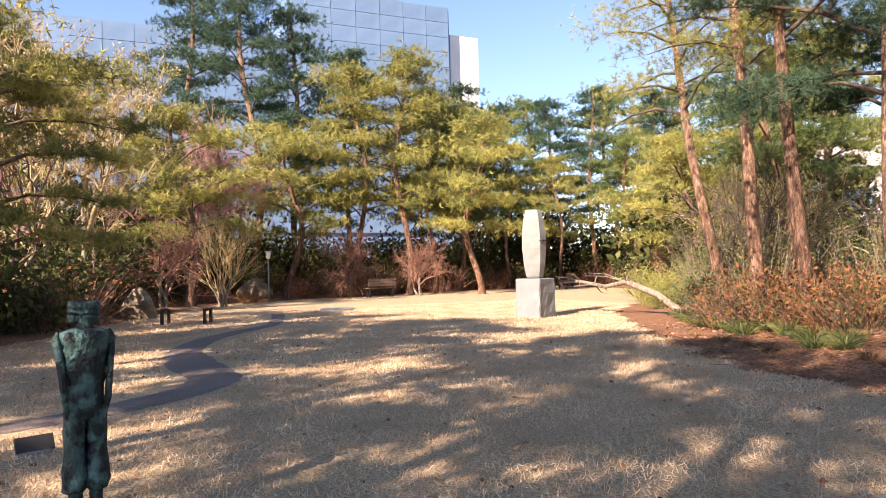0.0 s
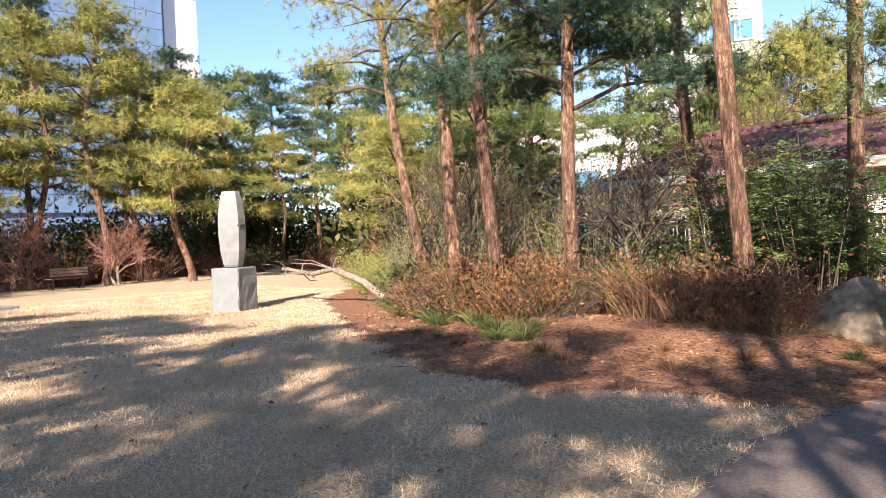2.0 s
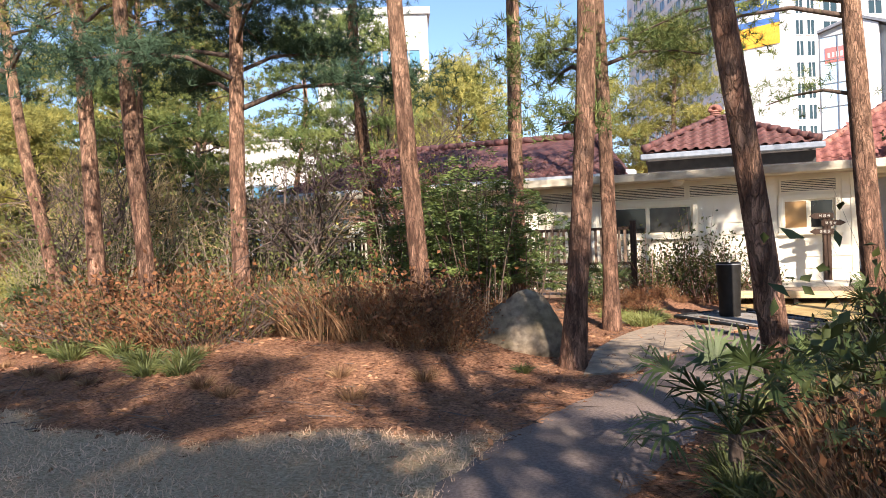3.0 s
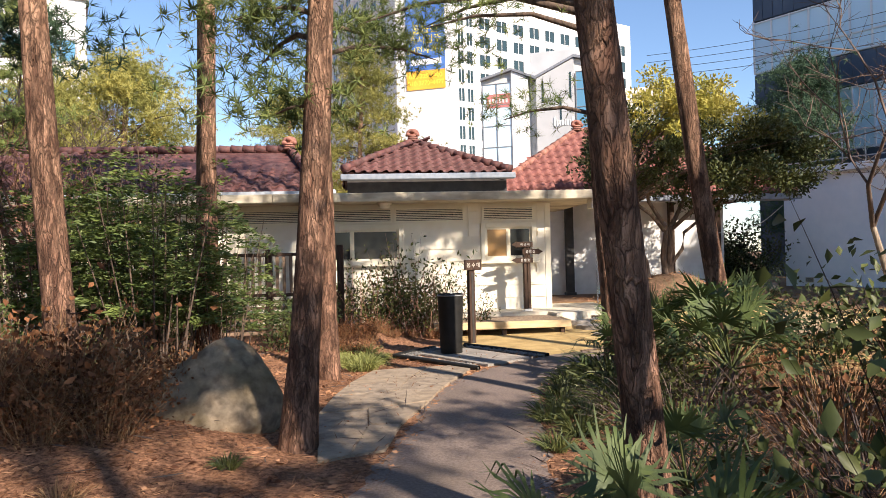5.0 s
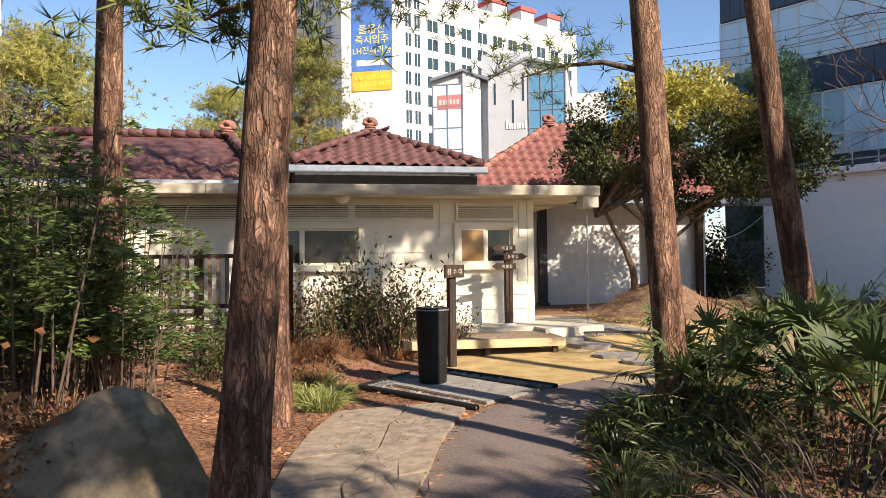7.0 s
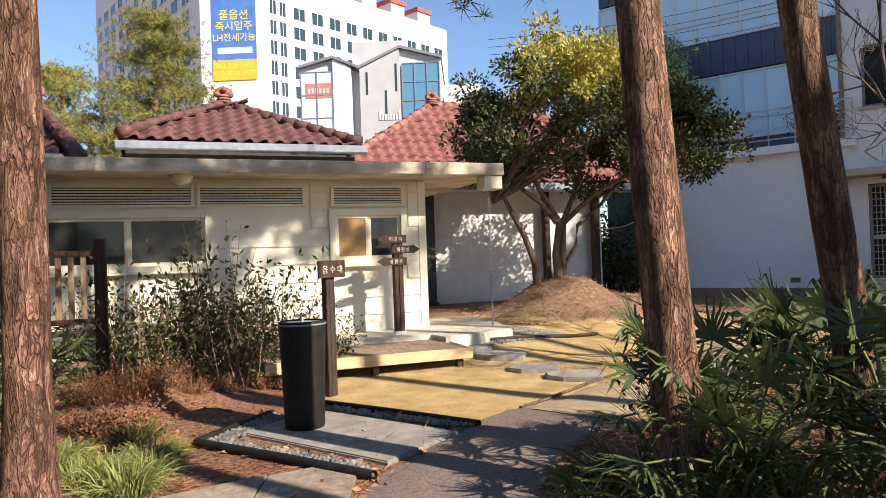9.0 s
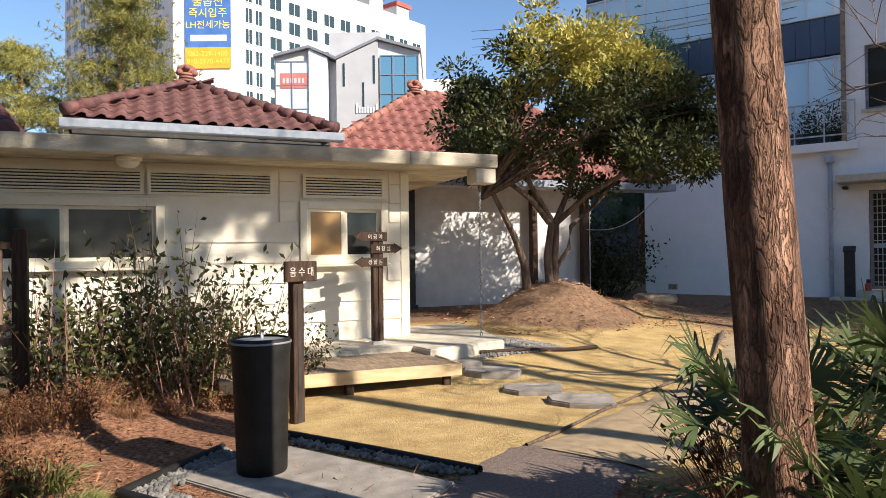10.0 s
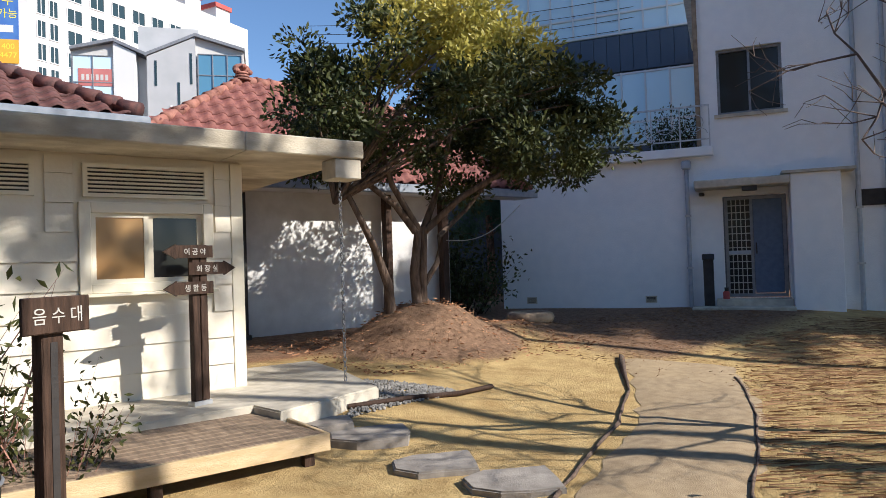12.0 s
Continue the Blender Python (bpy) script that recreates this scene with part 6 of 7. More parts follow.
def palm(label, seed, fans, h, stalk, size):
    """A small windmill palm: stalks that end in fans of stiff pleated blades."""
    rng = np.random.default_rng(seed)
    t = thing("fan_palm", label, "plant", pose(0, 0, 0), "fan palms beside the path")
    tube("stem", [(0, 0, -0.1), (0, 0, h * 0.2), (0.02, 0, h * 0.4)], [0.06, 0.055, 0.045], 10, M_BARKDARK, t, "fibrous stubby stem", 0.08, rng)
    for i in range(fans):
        a = i * 2.4 + rng.uniform(-0.4, 0.4)
        el = rng.uniform(0.05, 1.35)
        d = np.array([math.cos(a) * math.cos(el), math.sin(a) * math.cos(el), math.sin(el)])
        L = stalk * rng.uniform(0.7, 1.2)
        p0 = np.array([0, 0, h * 0.38])
        p1 = p0 + d * L * 0.6 + [0, 0, 0.06]
        p2 = p0 + d * L
        fan = tube("frond_stalk", [p0, p1, p2], [0.012, 0.009, 0.007], 5, M_GRASSG, t)
        n = 21
        side = unit(np.cross(d, [0, 0, 1.0]))
        nrm = np.cross(side, d)
        ang = np.linspace(-1.75, 1.75, n)
        way = np.cos(ang)[:, None] * d + np.sin(ang)[:, None] * side + nrm * 0.18 * np.cos(ang)[:, None]
        way = unit(way)
        s2 = np.cross(way, nrm)
        Ls = size * rng.uniform(0.85, 1.1, n) * (0.75 + 0.25 * np.cos(ang))
        rows = []
        for k, w in ((0, 0.005), (0.45, 0.0135), (0.75, 0.010), (1.0, 0.0015)):
            c = p2 + way * (Ls * k)[:, None] - np.array([0, 0, 1.0]) * (0.3 * Ls * k * k)[:, None] * rng.uniform(0.2, 1.9, n)[:, None]
            rows += [c - s2 * w, c + s2 * w]
        v = np.stack(rows, 1)
        q = np.array([[2 * j, 2 * j + 1, 2 * j + 3, 2 * j + 2] for j in range(3)])
        f = (np.arange(n)[:, None, None] * 8 + q[None]).reshape(-1, 4)
        part("frond", arrays("frond", v.reshape(-1, 3), f), M_PALM, fan)
    return t


def scatter(proto, places, seed=0, size=(0.85, 1.15)):
    """Copies of a plant at places (x, y[, scale[, sink]]); the first takes the built one itself."""
    rng = random.Random(seed)
    for i, pl in enumerate(places):
        x, y = pl[0], pl[1]
        s = (pl[2] if len(pl) > 2 else 1) * rng.uniform(*size)
        m = pose(x, y, gz(x, y), 0, 0, rng.uniform(0, 360)) @ Matrix.Diagonal((s, s, s * rng.uniform(0.92, 1.1), 1))
        if i == 0:
            proto.matrix_basis = m
        else:
            old = proto.matrix_basis.copy()
            proto.matrix_basis = Matrix()
            copy_thing(proto, m)
            proto.matrix_basis = old


# near red pines of the garden
R_PINE = "unseen tall red pine with plated bark and bare lower trunk, added for shade"
N1 = (0.13, 0.0125, 16)
G1 = "red pines of the garden"
pine(-2.56, 10.0, (0.6, 0.75, 11.5), 0.122, 6.6, 2.6, 16, 11, M_NEEDLE, "red pine with dark plated bark beside the boulder", N1, 78, group=G1, wander=0.10,
     low=((2.75, 2.5, 0.45, 0.05), (3.3, 2.1, 1.2, 0.1), (3.5, 2.7, 0.8, 0.1)))
pine(-2.55, 13.2, (-0.1, 0.2, 11.5), 0.12, 6.8, 2.5, 14, 12, M_NEEDLE, "sunlit red pine close to the house shrubs", N1, 78, group=G1, wander=0.05, low=((4.1, 0.3, 1.6, 0.05), (4.4, 0.9, 1.3, 0.1)))
pine(-3.95, 13.2, (-0.15, 0.3, 11), 0.135, 6.8, 2.3, 13, 13, M_NEEDLE, "slender red pine by the slatted fence", N1, 78, group=G1, wander=0.05)
pine(-4.65, 11.0, (-0.9, 0.1, 11), 0.135, 6.0, 2.3, 14, 14, M_NEEDLE, "red pine rising from dry brown scrub", N1, 78, group=G1, wander=0.08)
pine(-7.5, 10.95, (-0.2, 0.2, 9.5), 0.13, 3.3, 2.8, 36, 15, M_NEEDLED, "dark pine with low blue-green foliage", N1, 190, group=G1, wander=0.06)
pine(-8.3, 10.0, (-0.9, 0.25, 10.5), 0.125, 4.8, 2.2, 22, 16, M_NEEDLEY, "orange-barked red pine above dry bushes", (0.13, 0.010, 15), 62, group=G1, wander=0.06)
pine(-10.0, 10.7, (-1.2, 0.5, 10.5), 0.14, 4.8, 2.3, 22, 17, M_NEEDLEY, "pale-barked red pine above dry bushes", (0.13, 0.010, 15), 62, group=G1, wander=0.06)
pine(-11.4, 11.3, (-2.6, 0.3, 10), 0.12, 4.6, 2.4, 24, 18, M_NEEDLEY, "leaning slender red pine in the thicket", (0.13, 0.010, 15), 62, group=G1, wander=0.15, low=((4.6, 3.2, 2.6, 0.08),))
pine(-10.9, 12.6, (-0.4, 0.4, 10), 0.07, 4.6, 2.0, 12, 19, M_NEEDLEY, "thin young red pine in the thicket", N1, 50, group=G1)
pine(-7.0, 14.2, (-0.3, 0.2, 10), 0.13, 5.8, 2.2, 12, 20, M_NEEDLE, "red pine wrapped in climbing leaves by the fence", N1, 78, group=G1)
pine(0.77, 12.16, (-0.6, 0.5, 11.5), 0.14, 7.4, 2.6, 9, 21, M_NEEDLE, "thick red pine standing among fan palms", (0.12, 0.009, 17), 48, group=G1, wander=0.04, low=((3.15, 2.7, 1.1, 0.04), (4.1, 2.9, 1.9, 0.1), (4.4, 2.5, 2.3, 0.08), (4.6, 3.3, 2.2, 0.05), (4.3, 2.75, 2.9, 0.08)))
pine(-0.66, 7.62, (-1.0, -0.9, 9.5), 0.096, 6.4, 2.4, 8, 22, M_NEEDLE, "pine with deeply cracked grey-brown bark by the path", (0.12, 0.009, 17), 48, group=G1, wander=0.07)
pine(2.05, 12.05, (-1.35, 0.6, 11), 0.12, 6.8, 2.5, 8, 23, M_NEEDLE, "leaning dark-barked pine among fan palms", (0.12, 0.009, 17), 48, group=G1, wander=0.1, low=((5.0, 0.3, 1.8, 0.05),))
pine(1.75, 8.6, (0.2, 0.3, 10.6), 0.13, 8.0, 2.0, 5, 24, M_NEEDLE, "dark pine in the undergrowth beside the path", (0.12, 0.009, 17), 48, group=G1)
# unseen pines, added south of the path to shade lawn and courtyard
for i, (x, y, h, z0, n) in enumerate(((3.4, -2.5, 11, 4.8, 6), (1.0, -7.5, 12, 4.4, 18), (-4.5, -9.0, 12, 4.4, 24), (-9.0, -10.5, 11, 4.2, 9), (5.6, -6.0, 13, 4.6, 8), (2.4, -5.8, 9.5, 4.2, 11), (5.3, 8.9, 11.5, 8.6, 6), (3.1, 9.6, 11, 6.4, 7),
                                     (-6.8, -13.5, 13, 5, 24), (-2.0, -6.6, 10.5, 4.2, 20), (-7.2, -7.4, 10.5, 4.4, 20), (8.2, 8.4, 12.5, 9.4, 4), (10.2, 6.4, 13, 9.8, 4), (13.4, 8.6, 13, 9.4, 6), (14.8, 13.6, 10, 3.0, 28), (17.2, 12.4, 13, 3.6, 32), (18.8, 9.0, 14, 3.6, 34), (16.6, 10.2, 12, 4.5, 22), (19.5, 12, 14, 4, 34), (4.2, -8.4, 13, 6.0, 9), (2.3, 1.9, 7.0, 4.7, 6))):
    pine(x, y, (0.4 * math.sin(i), 0.3, h), 0.15, z0, 2.8, n, 40 + i, M_NEEDLE, R_PINE, (0.22, 0.034, 11), 88 if n > 10 else 60, group="pines shading the lawn", mid=True)

# pines round the lawn
FARN = (0.23, 0.03, 11)
G2 = "pines round the lawn"
LAWNP = "layered yellow-green pine at the lawn edge"


def far_pines():
    kinds = {}
    specs = {
        "y": ((0.4, 0.2, 11.5), 0.15, 4.0, 3.0, 26, 61, M_NEEDLEY, LAWNP),
        "g": ((-0.5, 0.3, 12.0), 0.16, 4.2, 3.0, 26, 62, M_NEEDLE, "tall green pine behind the lawn"),
        "d": ((0.2, -0.3, 16.5), 0.2, 4.2, 3.6, 40, 63, M_NEEDLED, "very tall dark pine behind the lawn"),
        "s": ((0.7, 0.6, 7.4), 0.15, 2.4, 3.0, 20, 64, M_NEEDLEY, "low spreading yellow-green pine at the lawn edge"),
    }
    rows = (("y", -34.3, 9.4, 1.0), ("y", -33.0, 11.6, 1.06), ("y", -34.6, 13.6, 0.92), ("d", -37.5, 4.6, 1.0), ("d", -38.6, 7.0, 0.92), ("d", -40, 1.5, 1.0), ("d", -40.5, 10.5, 0.85),
            ("g", -36.5, 15.8, 0.85), ("g", -37.0, 19.5, 0.72), ("y", -36.5, 22.5, 0.68), ("g", -33.5, 25.5, 0.72), ("y", -30.5, 26.5, 0.70), ("g", -27, 27.5, 0.8), ("y", -23.5, 24.5, 0.78), ("g", -20.5, 26, 0.85),
            ("s", -30.6, 14.5, 1.1), ("s", -28.0, 1.2, 1.0), ("s", -17.0, -4.6, 0.9), ("g", -32.5, -5.5, 0.9), ("s", -33.5, 5.6, 1.1), ("s", -12.6, -5.6, 0.7),
            ("s", -24.5, 20.8, 0.8), ("g", -17.8, 19.5, 0.85), ("y", -34.0, -5, 0.9), ("s", -19.0, 16.5, 0.75), ("y", -28.5, 23.8, 0.65), ("g", -42, 24, 1.0), ("g", -39, 28, 1.0), ("y", -36, 31, 1.05), ("g", -33, 33, 1.0), ("d", -45, 20, 0.8), ("g", -29, 33, 1.1), ("y", -25, 31, 1.0), ("g", -40, 19, 0.85), ("g", -15, 28, 0.9), ("g", -18.8, 30, 0.95), ("d", -39.2, 23.4, 0.7), ("d", -37.4, 25.6, 0.75), ("d", -43.0, 22.0, 0.7), ("d", -35.0, 29.0, 0.7), ("d", -41.5, 15.5, 0.75))
    rng = random.Random(77)
    for k, x, y, s in rows:
        m = pose(x, y, gz(x, y), 0, 0, rng.uniform(0, 360)) @ Matrix.Diagonal((s, s, s, 1))
        if k not in kinds:
            top, r0, z0, reach, pads, seed, mat, label = specs[k]
            kinds[k] = pine(0, 0, top, r0, z0, reach, pads, seed, mat, label, FARN, 62, (0.55, 1.15), group=G2, flat=0.32, wander=0.5, rounded=True)
            kinds[k].matrix_basis = Matrix()
            kinds[k + "m"] = m
        else:
            copy_thing(kinds[k], m)
    for k in specs:
        kinds[k].matrix_basis = kinds[k + "m"]


far_pines()
pine(-14.8, -3.0, (-0.5, -0.3, 6.2), 0.16, 4.6, 2.2, 6, 76, M_NEEDLEY, "spreading pine with low horizontal limbs at the lawn edge", (0.17, 0.02, 13), 95, (0.45, 0.9), group=G2, flat=0.2, wander=0.25,
     low=((1.9, 1.2, 2.2, 0.02), (2.3, 0.4, 1.6, 0.0), (2.7, 2.0, 2.4, 0.06), (3.3, 1.1, 2.9, 0.03), (3.5, 0.2, 2.0, 0.1), (4.0, 1.7, 2.7, 0.1), (4.3, 0.8, 2.8, 0.1), (4.7, 2.4, 2.2, 0.15), (4.9, 1.4, 2.6, 0.1)))
pine(-3.0, 45.0, (0.3, 0.2, 13.5), 0.2, 4, 3.6, 34, 71, M_NEEDLEY, "broad yellow-green pine behind the tiled roofs", FARN, 70, (0.8, 1.4), group="trees behind the roofs")
pine(-7.8, 50.0, (0.3, 0.2, 12.0), 0.2, 3, 3.6, 30, 72, M_NEEDLEY, "broad yellow-green pine behind the tiled roofs", FARN, 70, (0.8, 1.4), group="trees behind the roofs")
pine(-12.8, 35.0, (0.3, 0.2, 10.0), 0.2, 3, 3.8, 34, 73, M_NEEDLEY, "rounded yellow-green conifer behind the long roof", FARN, 80, (0.9, 1.5), group="trees behind the roofs", flat=0.6)
pine(-16.8, 37.0, (0.3, 0.2, 9.6), 0.2, 3, 3.6, 32, 74, M_NEEDLEY, "rounded yellow-green conifer behind the long roof", FARN, 80, (0.9, 1.5), group="trees behind the roofs", flat=0.6)
pine(14.6, 30.5, (0.2, 0.2, 8.4), 0.15, 2, 2.2, 30, 75, M_NEEDLED, "dark cedar between the wing and the office", FARN, 80, (0.6, 1.0), group="trees behind the roofs", flat=0.7)

# leafless trees
G3 = "leafless trees"
bare_tree(-31.0, -2.6, 13, 81, M_TWIGY, "tall leafless tree with straw-coloured twigs", 0.42, 6, 0.16, 1, M_TWIGY, 2600, 0.11, group=G3)
bare_tree(-33.5, -0.8, 12, 82, M_TWIGY, "tall leafless tree with straw-coloured twigs", 0.42, 6, 0.15, 1, M_TWIGY, 2600, 0.11, group=G3)
bare_tree(-27.5, -4.0, 12, 83, M_TWIGY, "tall leafless tree with straw-coloured twigs", 0.42, 6, 0.15, 1, M_TWIGY, 2400, 0.11, group=G3)
bare_tree(-31.5, 1.2, 9.8, 84, M_TWIGP, "leafless tree with pinkish twigs", 0.5, 7, 0.11, 2, M_TWIGP, 2600, 0.08, group=G3)
bare_tree(-33.2, 8.7, 5.0, 85, M_TWIGR, "small multi-stemmed leafless tree with red-brown twigs", 0.6, 6, 0.07, 3, M_LEAFRED, 500, 0.09, group=G3, low=0.24)
bare_tree(-32.5, 12.0, 4.6, 86, M_TWIGR, "small multi-stemmed leafless tree with red-brown twigs", 0.6, 6, 0.07, 3, M_LEAFRED, 400, 0.09, group=G3, low=0.24)
bare_tree(-29.0, 2.4, 3.4, 87, M_TWIGY, "pale multi-stemmed shrub tree at the lawn edge", 0.35, 5, 0.05, 6, M_LEAFS, 500, 0.09, group=G3, low=0.4)
bare_tree(-12.8, 29.5, 9.6, 88, M_TWIGD, "large leafless tree behind the long tiled roof", 0.5, 7, 0.16, 1, group=G3)
bare_tree(-16.4, 31.5, 8.8, 89, M_TWIGD, "large leafless tree behind the long tiled roof", 0.5, 6, 0.16, 1, group=G3)
bare_tree(-13.2, 14.8, 5.2, 90, M_TWIGY, "leafless thicket tree with sunlit pale twigs", 0.55, 6, 0.07, 3, M_LEAFY, 500, 0.07, group=G3, low=0.24)
bare_tree(-15.2, 15.6, 5.6, 91, M_TWIGY, "leafless thicket tree with sunlit pale twigs", 0.55, 6, 0.07, 3, M_LEAFY, 500, 0.07, group=G3, low=0.24)
bare_tree(-9.4, 14.6, 5.0, 92, M_TWIGY, "leafless thicket tree with sunlit pale twigs", 0.55, 6, 0.07, 3, M_LEAFS, 900, 0.07, group=G3, low=0.24)
bare_tree(-22.0, 18.5, 4.2, 93, M_TWIGR, "rusty leafless shrub tree beyond the sculpture", 0.6, 6, 0.06, 3, M_LEAFRED, 900, 0.08, group=G3, low=0.22)
bare_tree(-6.0, 53.0, 11.5, 94, M_TWIGR, "russet leafless tree behind the tiled roofs", 0.5, 6, 0.16, 2, M_LEAFRED, 1800, 0.16, group=G3)
bare_tree(6.0, 14.1, 7.2, 95, M_TWIGD, "leafless tree with dark drooping twigs by the courtyard", 0.62, 6, 0.065, 1, group=G3, lean=(-0.25, 0.12))


bare_tree(-24.0, -2.6, 9.0, 96, M_TWIGY, "leafless tree with sunlit straw-coloured twigs", 0.5, 6, 0.12, 2, M_TWIGY, 1500, 0.09, group=G3)
bare_tree(-20.5, -3.6, 8.0, 97, M_TWIGR, "leafless tree with reddish twigs", 0.5, 6, 0.1, 2, M_LEAFRED, 600, 0.08, group=G3)
bare_tree(-17.5, -4.4, 5.0, 98, M_TWIGY, "pale leafless shrub tree at the lawn edge", 0.55, 6, 0.07, 3, M_LEAFS, 500, 0.08, group=G3, low=0.24)
bare_tree(-26.5, 0.2, 4.6, 99, M_TWIGR, "small multi-stemmed leafless tree with red-brown twigs", 0.6, 6, 0.07, 3, M_LEAFRED, 300, 0.09, group=G3, low=0.24)
bare_tree(-12.2, 12.6, 4.6, 100, M_TWIGD, "dark leafless thicket tree", 0.6, 6, 0.06, 3, M_LEAFS, 500, 0.07, group=G3, low=0.24)
bare_tree(-7.6, 13.0, 4.6, 101, M_TWIGD, "dark leafless thicket tree", 0.6, 6, 0.06, 3, M_LEAFS, 700, 0.07, group=G3, low=0.24)
bare_tree(-6.0, 13.6, 4.2, 102, M_TWIGR, "leafless thicket tree with brown twigs", 0.6, 6, 0.06, 2, M_LEAFY, 400, 0.07, group=G3, low=0.26)


# ---- broad-leaved tree on the mound ----
def broad_tree():
    rng = np.random.default_rng(31)
    t = thing("evergreen_tree", "dense glossy evergreen tree on an earth mound", "tree", pose(MOUND[0], MOUND[1], gz(*MOUND) - 0.05))
    stems = [[(-0.42, 0.1, -0.2), (-0.5, 0.05, 0.35), (-0.75, -0.05, 0.85), (-1.05, -0.1, 1.35), (-1.35, 0, 2.0)],
             [(-0.02, 0, -0.2), (-0.06, 0.02, 0.5), (0.02, 0, 1.15), (-0.35, 0.1, 1.8), (-0.6, 0.2, 2.9)],
             [(0.08, 0.05, -0.2), (0.1, 0.05, 0.5), (0.12, 0, 1.15), (0.5, 0.1, 1.8), (0.8, 0.0, 3.0)],
             [(0.14, 0.1, -0.2), (0.2, 0.15, 0.3), (0.5, 0.2, 0.65), (0.55, 0.2, 1.05), (1.2, 0.3, 1.5), (2.0, 0.3, 2.3)],
             [(-0.02, 0, 1.1), (-0.3, 0.1, 1.5), (-0.9, 0.3, 2.0), (-1.5, 0.4, 2.6)],
             [(0.12, 0, 1.1), (0.6, -0.3, 1.6), (1.3, -0.5, 2.0), (2.1, -0.5, 2.1)]]
    for i, s in enumerate(stems):
        n = len(s)
        tube("trunk" if i < 3 else "limb", s, np.linspace(0.085 if i < 3 else 0.055, 0.03, n), 10, M_BARKDARK, t, "", 0.05, rng)
    lobes = (((0.45, 0.0, 3.0), (2.6, 2.2, 1.45), 105), ((0.35, 0.0, 4.1), (1.15, 1.1, 1.0), 24), ((2.75, -0.35, 2.45), (1.15, 1.2, 0.85), 26), ((-1.35, 0.1, 2.75), (0.95, 1.0, 0.9), 16))
    clumps = []
    for centre, size, count in lobes:
        got = 0
        while got < count:
            p = rng.uniform(-1, 1, 3)
            if 0.4 < np.linalg.norm(p) < 1:
                q = p * size + centre
                if q[2] > 1.5 + 0.35 * math.sin(q[0] * 2.3 + 1) + 0.1 * abs(q[0]):
                    clumps.append(q)
                    got += 1
    clumps = np.array(clumps)
    R = rng.uniform(0.2, 0.44, len(clumps))
    for i in range(0, len(clumps), 6):
        c = clumps[i]
        b = np.array(stems[i % 3][-1])
        tube("limb", [b * [1, 1, 0.75], (b + c) / 2 + [0, 0, 0.15], c], [0.03, 0.018, 0.008], 5, M_BARKDARK, t)
    # young: top clumps, whose sunlit yellow is put into the leaf colour
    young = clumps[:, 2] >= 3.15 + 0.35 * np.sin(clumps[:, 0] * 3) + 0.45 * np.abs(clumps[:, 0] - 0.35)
    for name, sel, mat, lab in (("foliage", ~young, M_LEAF, "dark glossy leaves"), ("crown_top", young, M_LEAFY, "yellow-green crown-top leaves, sunlit tone put into the colour")):
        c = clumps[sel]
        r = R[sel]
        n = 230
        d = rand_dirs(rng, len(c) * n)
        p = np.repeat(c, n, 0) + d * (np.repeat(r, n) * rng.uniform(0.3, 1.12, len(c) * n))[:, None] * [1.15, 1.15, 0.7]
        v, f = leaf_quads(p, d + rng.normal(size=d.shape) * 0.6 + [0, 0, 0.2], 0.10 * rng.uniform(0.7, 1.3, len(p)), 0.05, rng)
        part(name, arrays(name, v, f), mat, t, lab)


broad_tree()

# ---- shrubs and scrub ----
NAND = bush("leafy_shrub", "slender leafy shrub with many upright stems before the facade", "shrub", 101, 1.7, 0.6, 36, M_TWIGR, 720, M_LEAFS, (0.085, 0.036), 0.016, 0.08, 0.6, 0.2, 0.055, "shrubs before the facade")
scatter(NAND, [(-0.75, 17.9, 1.0), (-1.15, 17.5, 0.95), (-1.6, 17.9, 1.05), (-2.0, 17.6, 1.0), (-2.35, 18.0, 1.0), (-1.35, 18.2, 1.1), (-0.25, 17.6, 0.62), (-2.8, 18.2, 0.8)], 1)
YEW = spray_shrub("layered_evergreen", "dark evergreen shrub with layered sprays above bare canes", 102, 2.55, 20, 110, "layered shrubs before the fence")
scatter(YEW, [(-4.3, 12.4, 0.95), (-4.9, 12.9, 1.05), (-5.5, 12.6, 0.95), (-5.9, 13.9, 1.1), (-4.6, 13.7, 1.05), (-3.75, 12.9, 0.7)], 2)
TANG = bush("tangled_scrub", "dark tangled scrub with few withered leaves", "scrub", 118, 1.5, 0.9, 150, M_TWIGD, 420, M_LEAFS, (0.07, 0.04), 0.010, 0.4, 1.2, 0.1, 0.15, "dark scrub on the litter bank")
scatter(TANG, [(-7.0, 10.0, 0.8), (-8.9, 10.6, 1.0), (-9.9, 11.2, 1.0), (-6.5, 11.0, 0.9), (-7.8, 10.8, 1.0), (-11.0, 11.2, 1.0), (-5.8, 11.7, 0.9), (-5.2, 12.1, 0.8), (-12.4, 11.8, 0.9), (0.9, 8.2, 0.8), (0.4, 9.9, 0.7), (-8.1, 9.9, 0.75), (-7.2, 10.5, 1.0), (-9.3, 9.9, 0.8), (-6.0, 10.9, 0.9), (0.6, 11.2, 0.55), (1.3, 11.0, 0.7), (0.2, 9.0, 0.5), (-0.4, 6.5, 0.5), (0.3, 6.2, 0.7), (0.0, 5.6, 0.5), (-8.5, 9.7, 0.85), (-9.6, 10.4, 1.0), (-7.0, 9.5, 0.6), (-10.4, 10.2, 0.9), (-5.5, 10.4, 0.7)], 15)
STRAW = bush("dry_scrub", "dense clump of dry straw-brown scrub stems", "scrub", 103, 1.15, 0.75, 260, M_DRYBUSH, 200, M_LEAFRED, (0.08, 0.05), 0.009, 0.25, 0.8, 0.3, 0.08, "dry scrub on the litter bank")
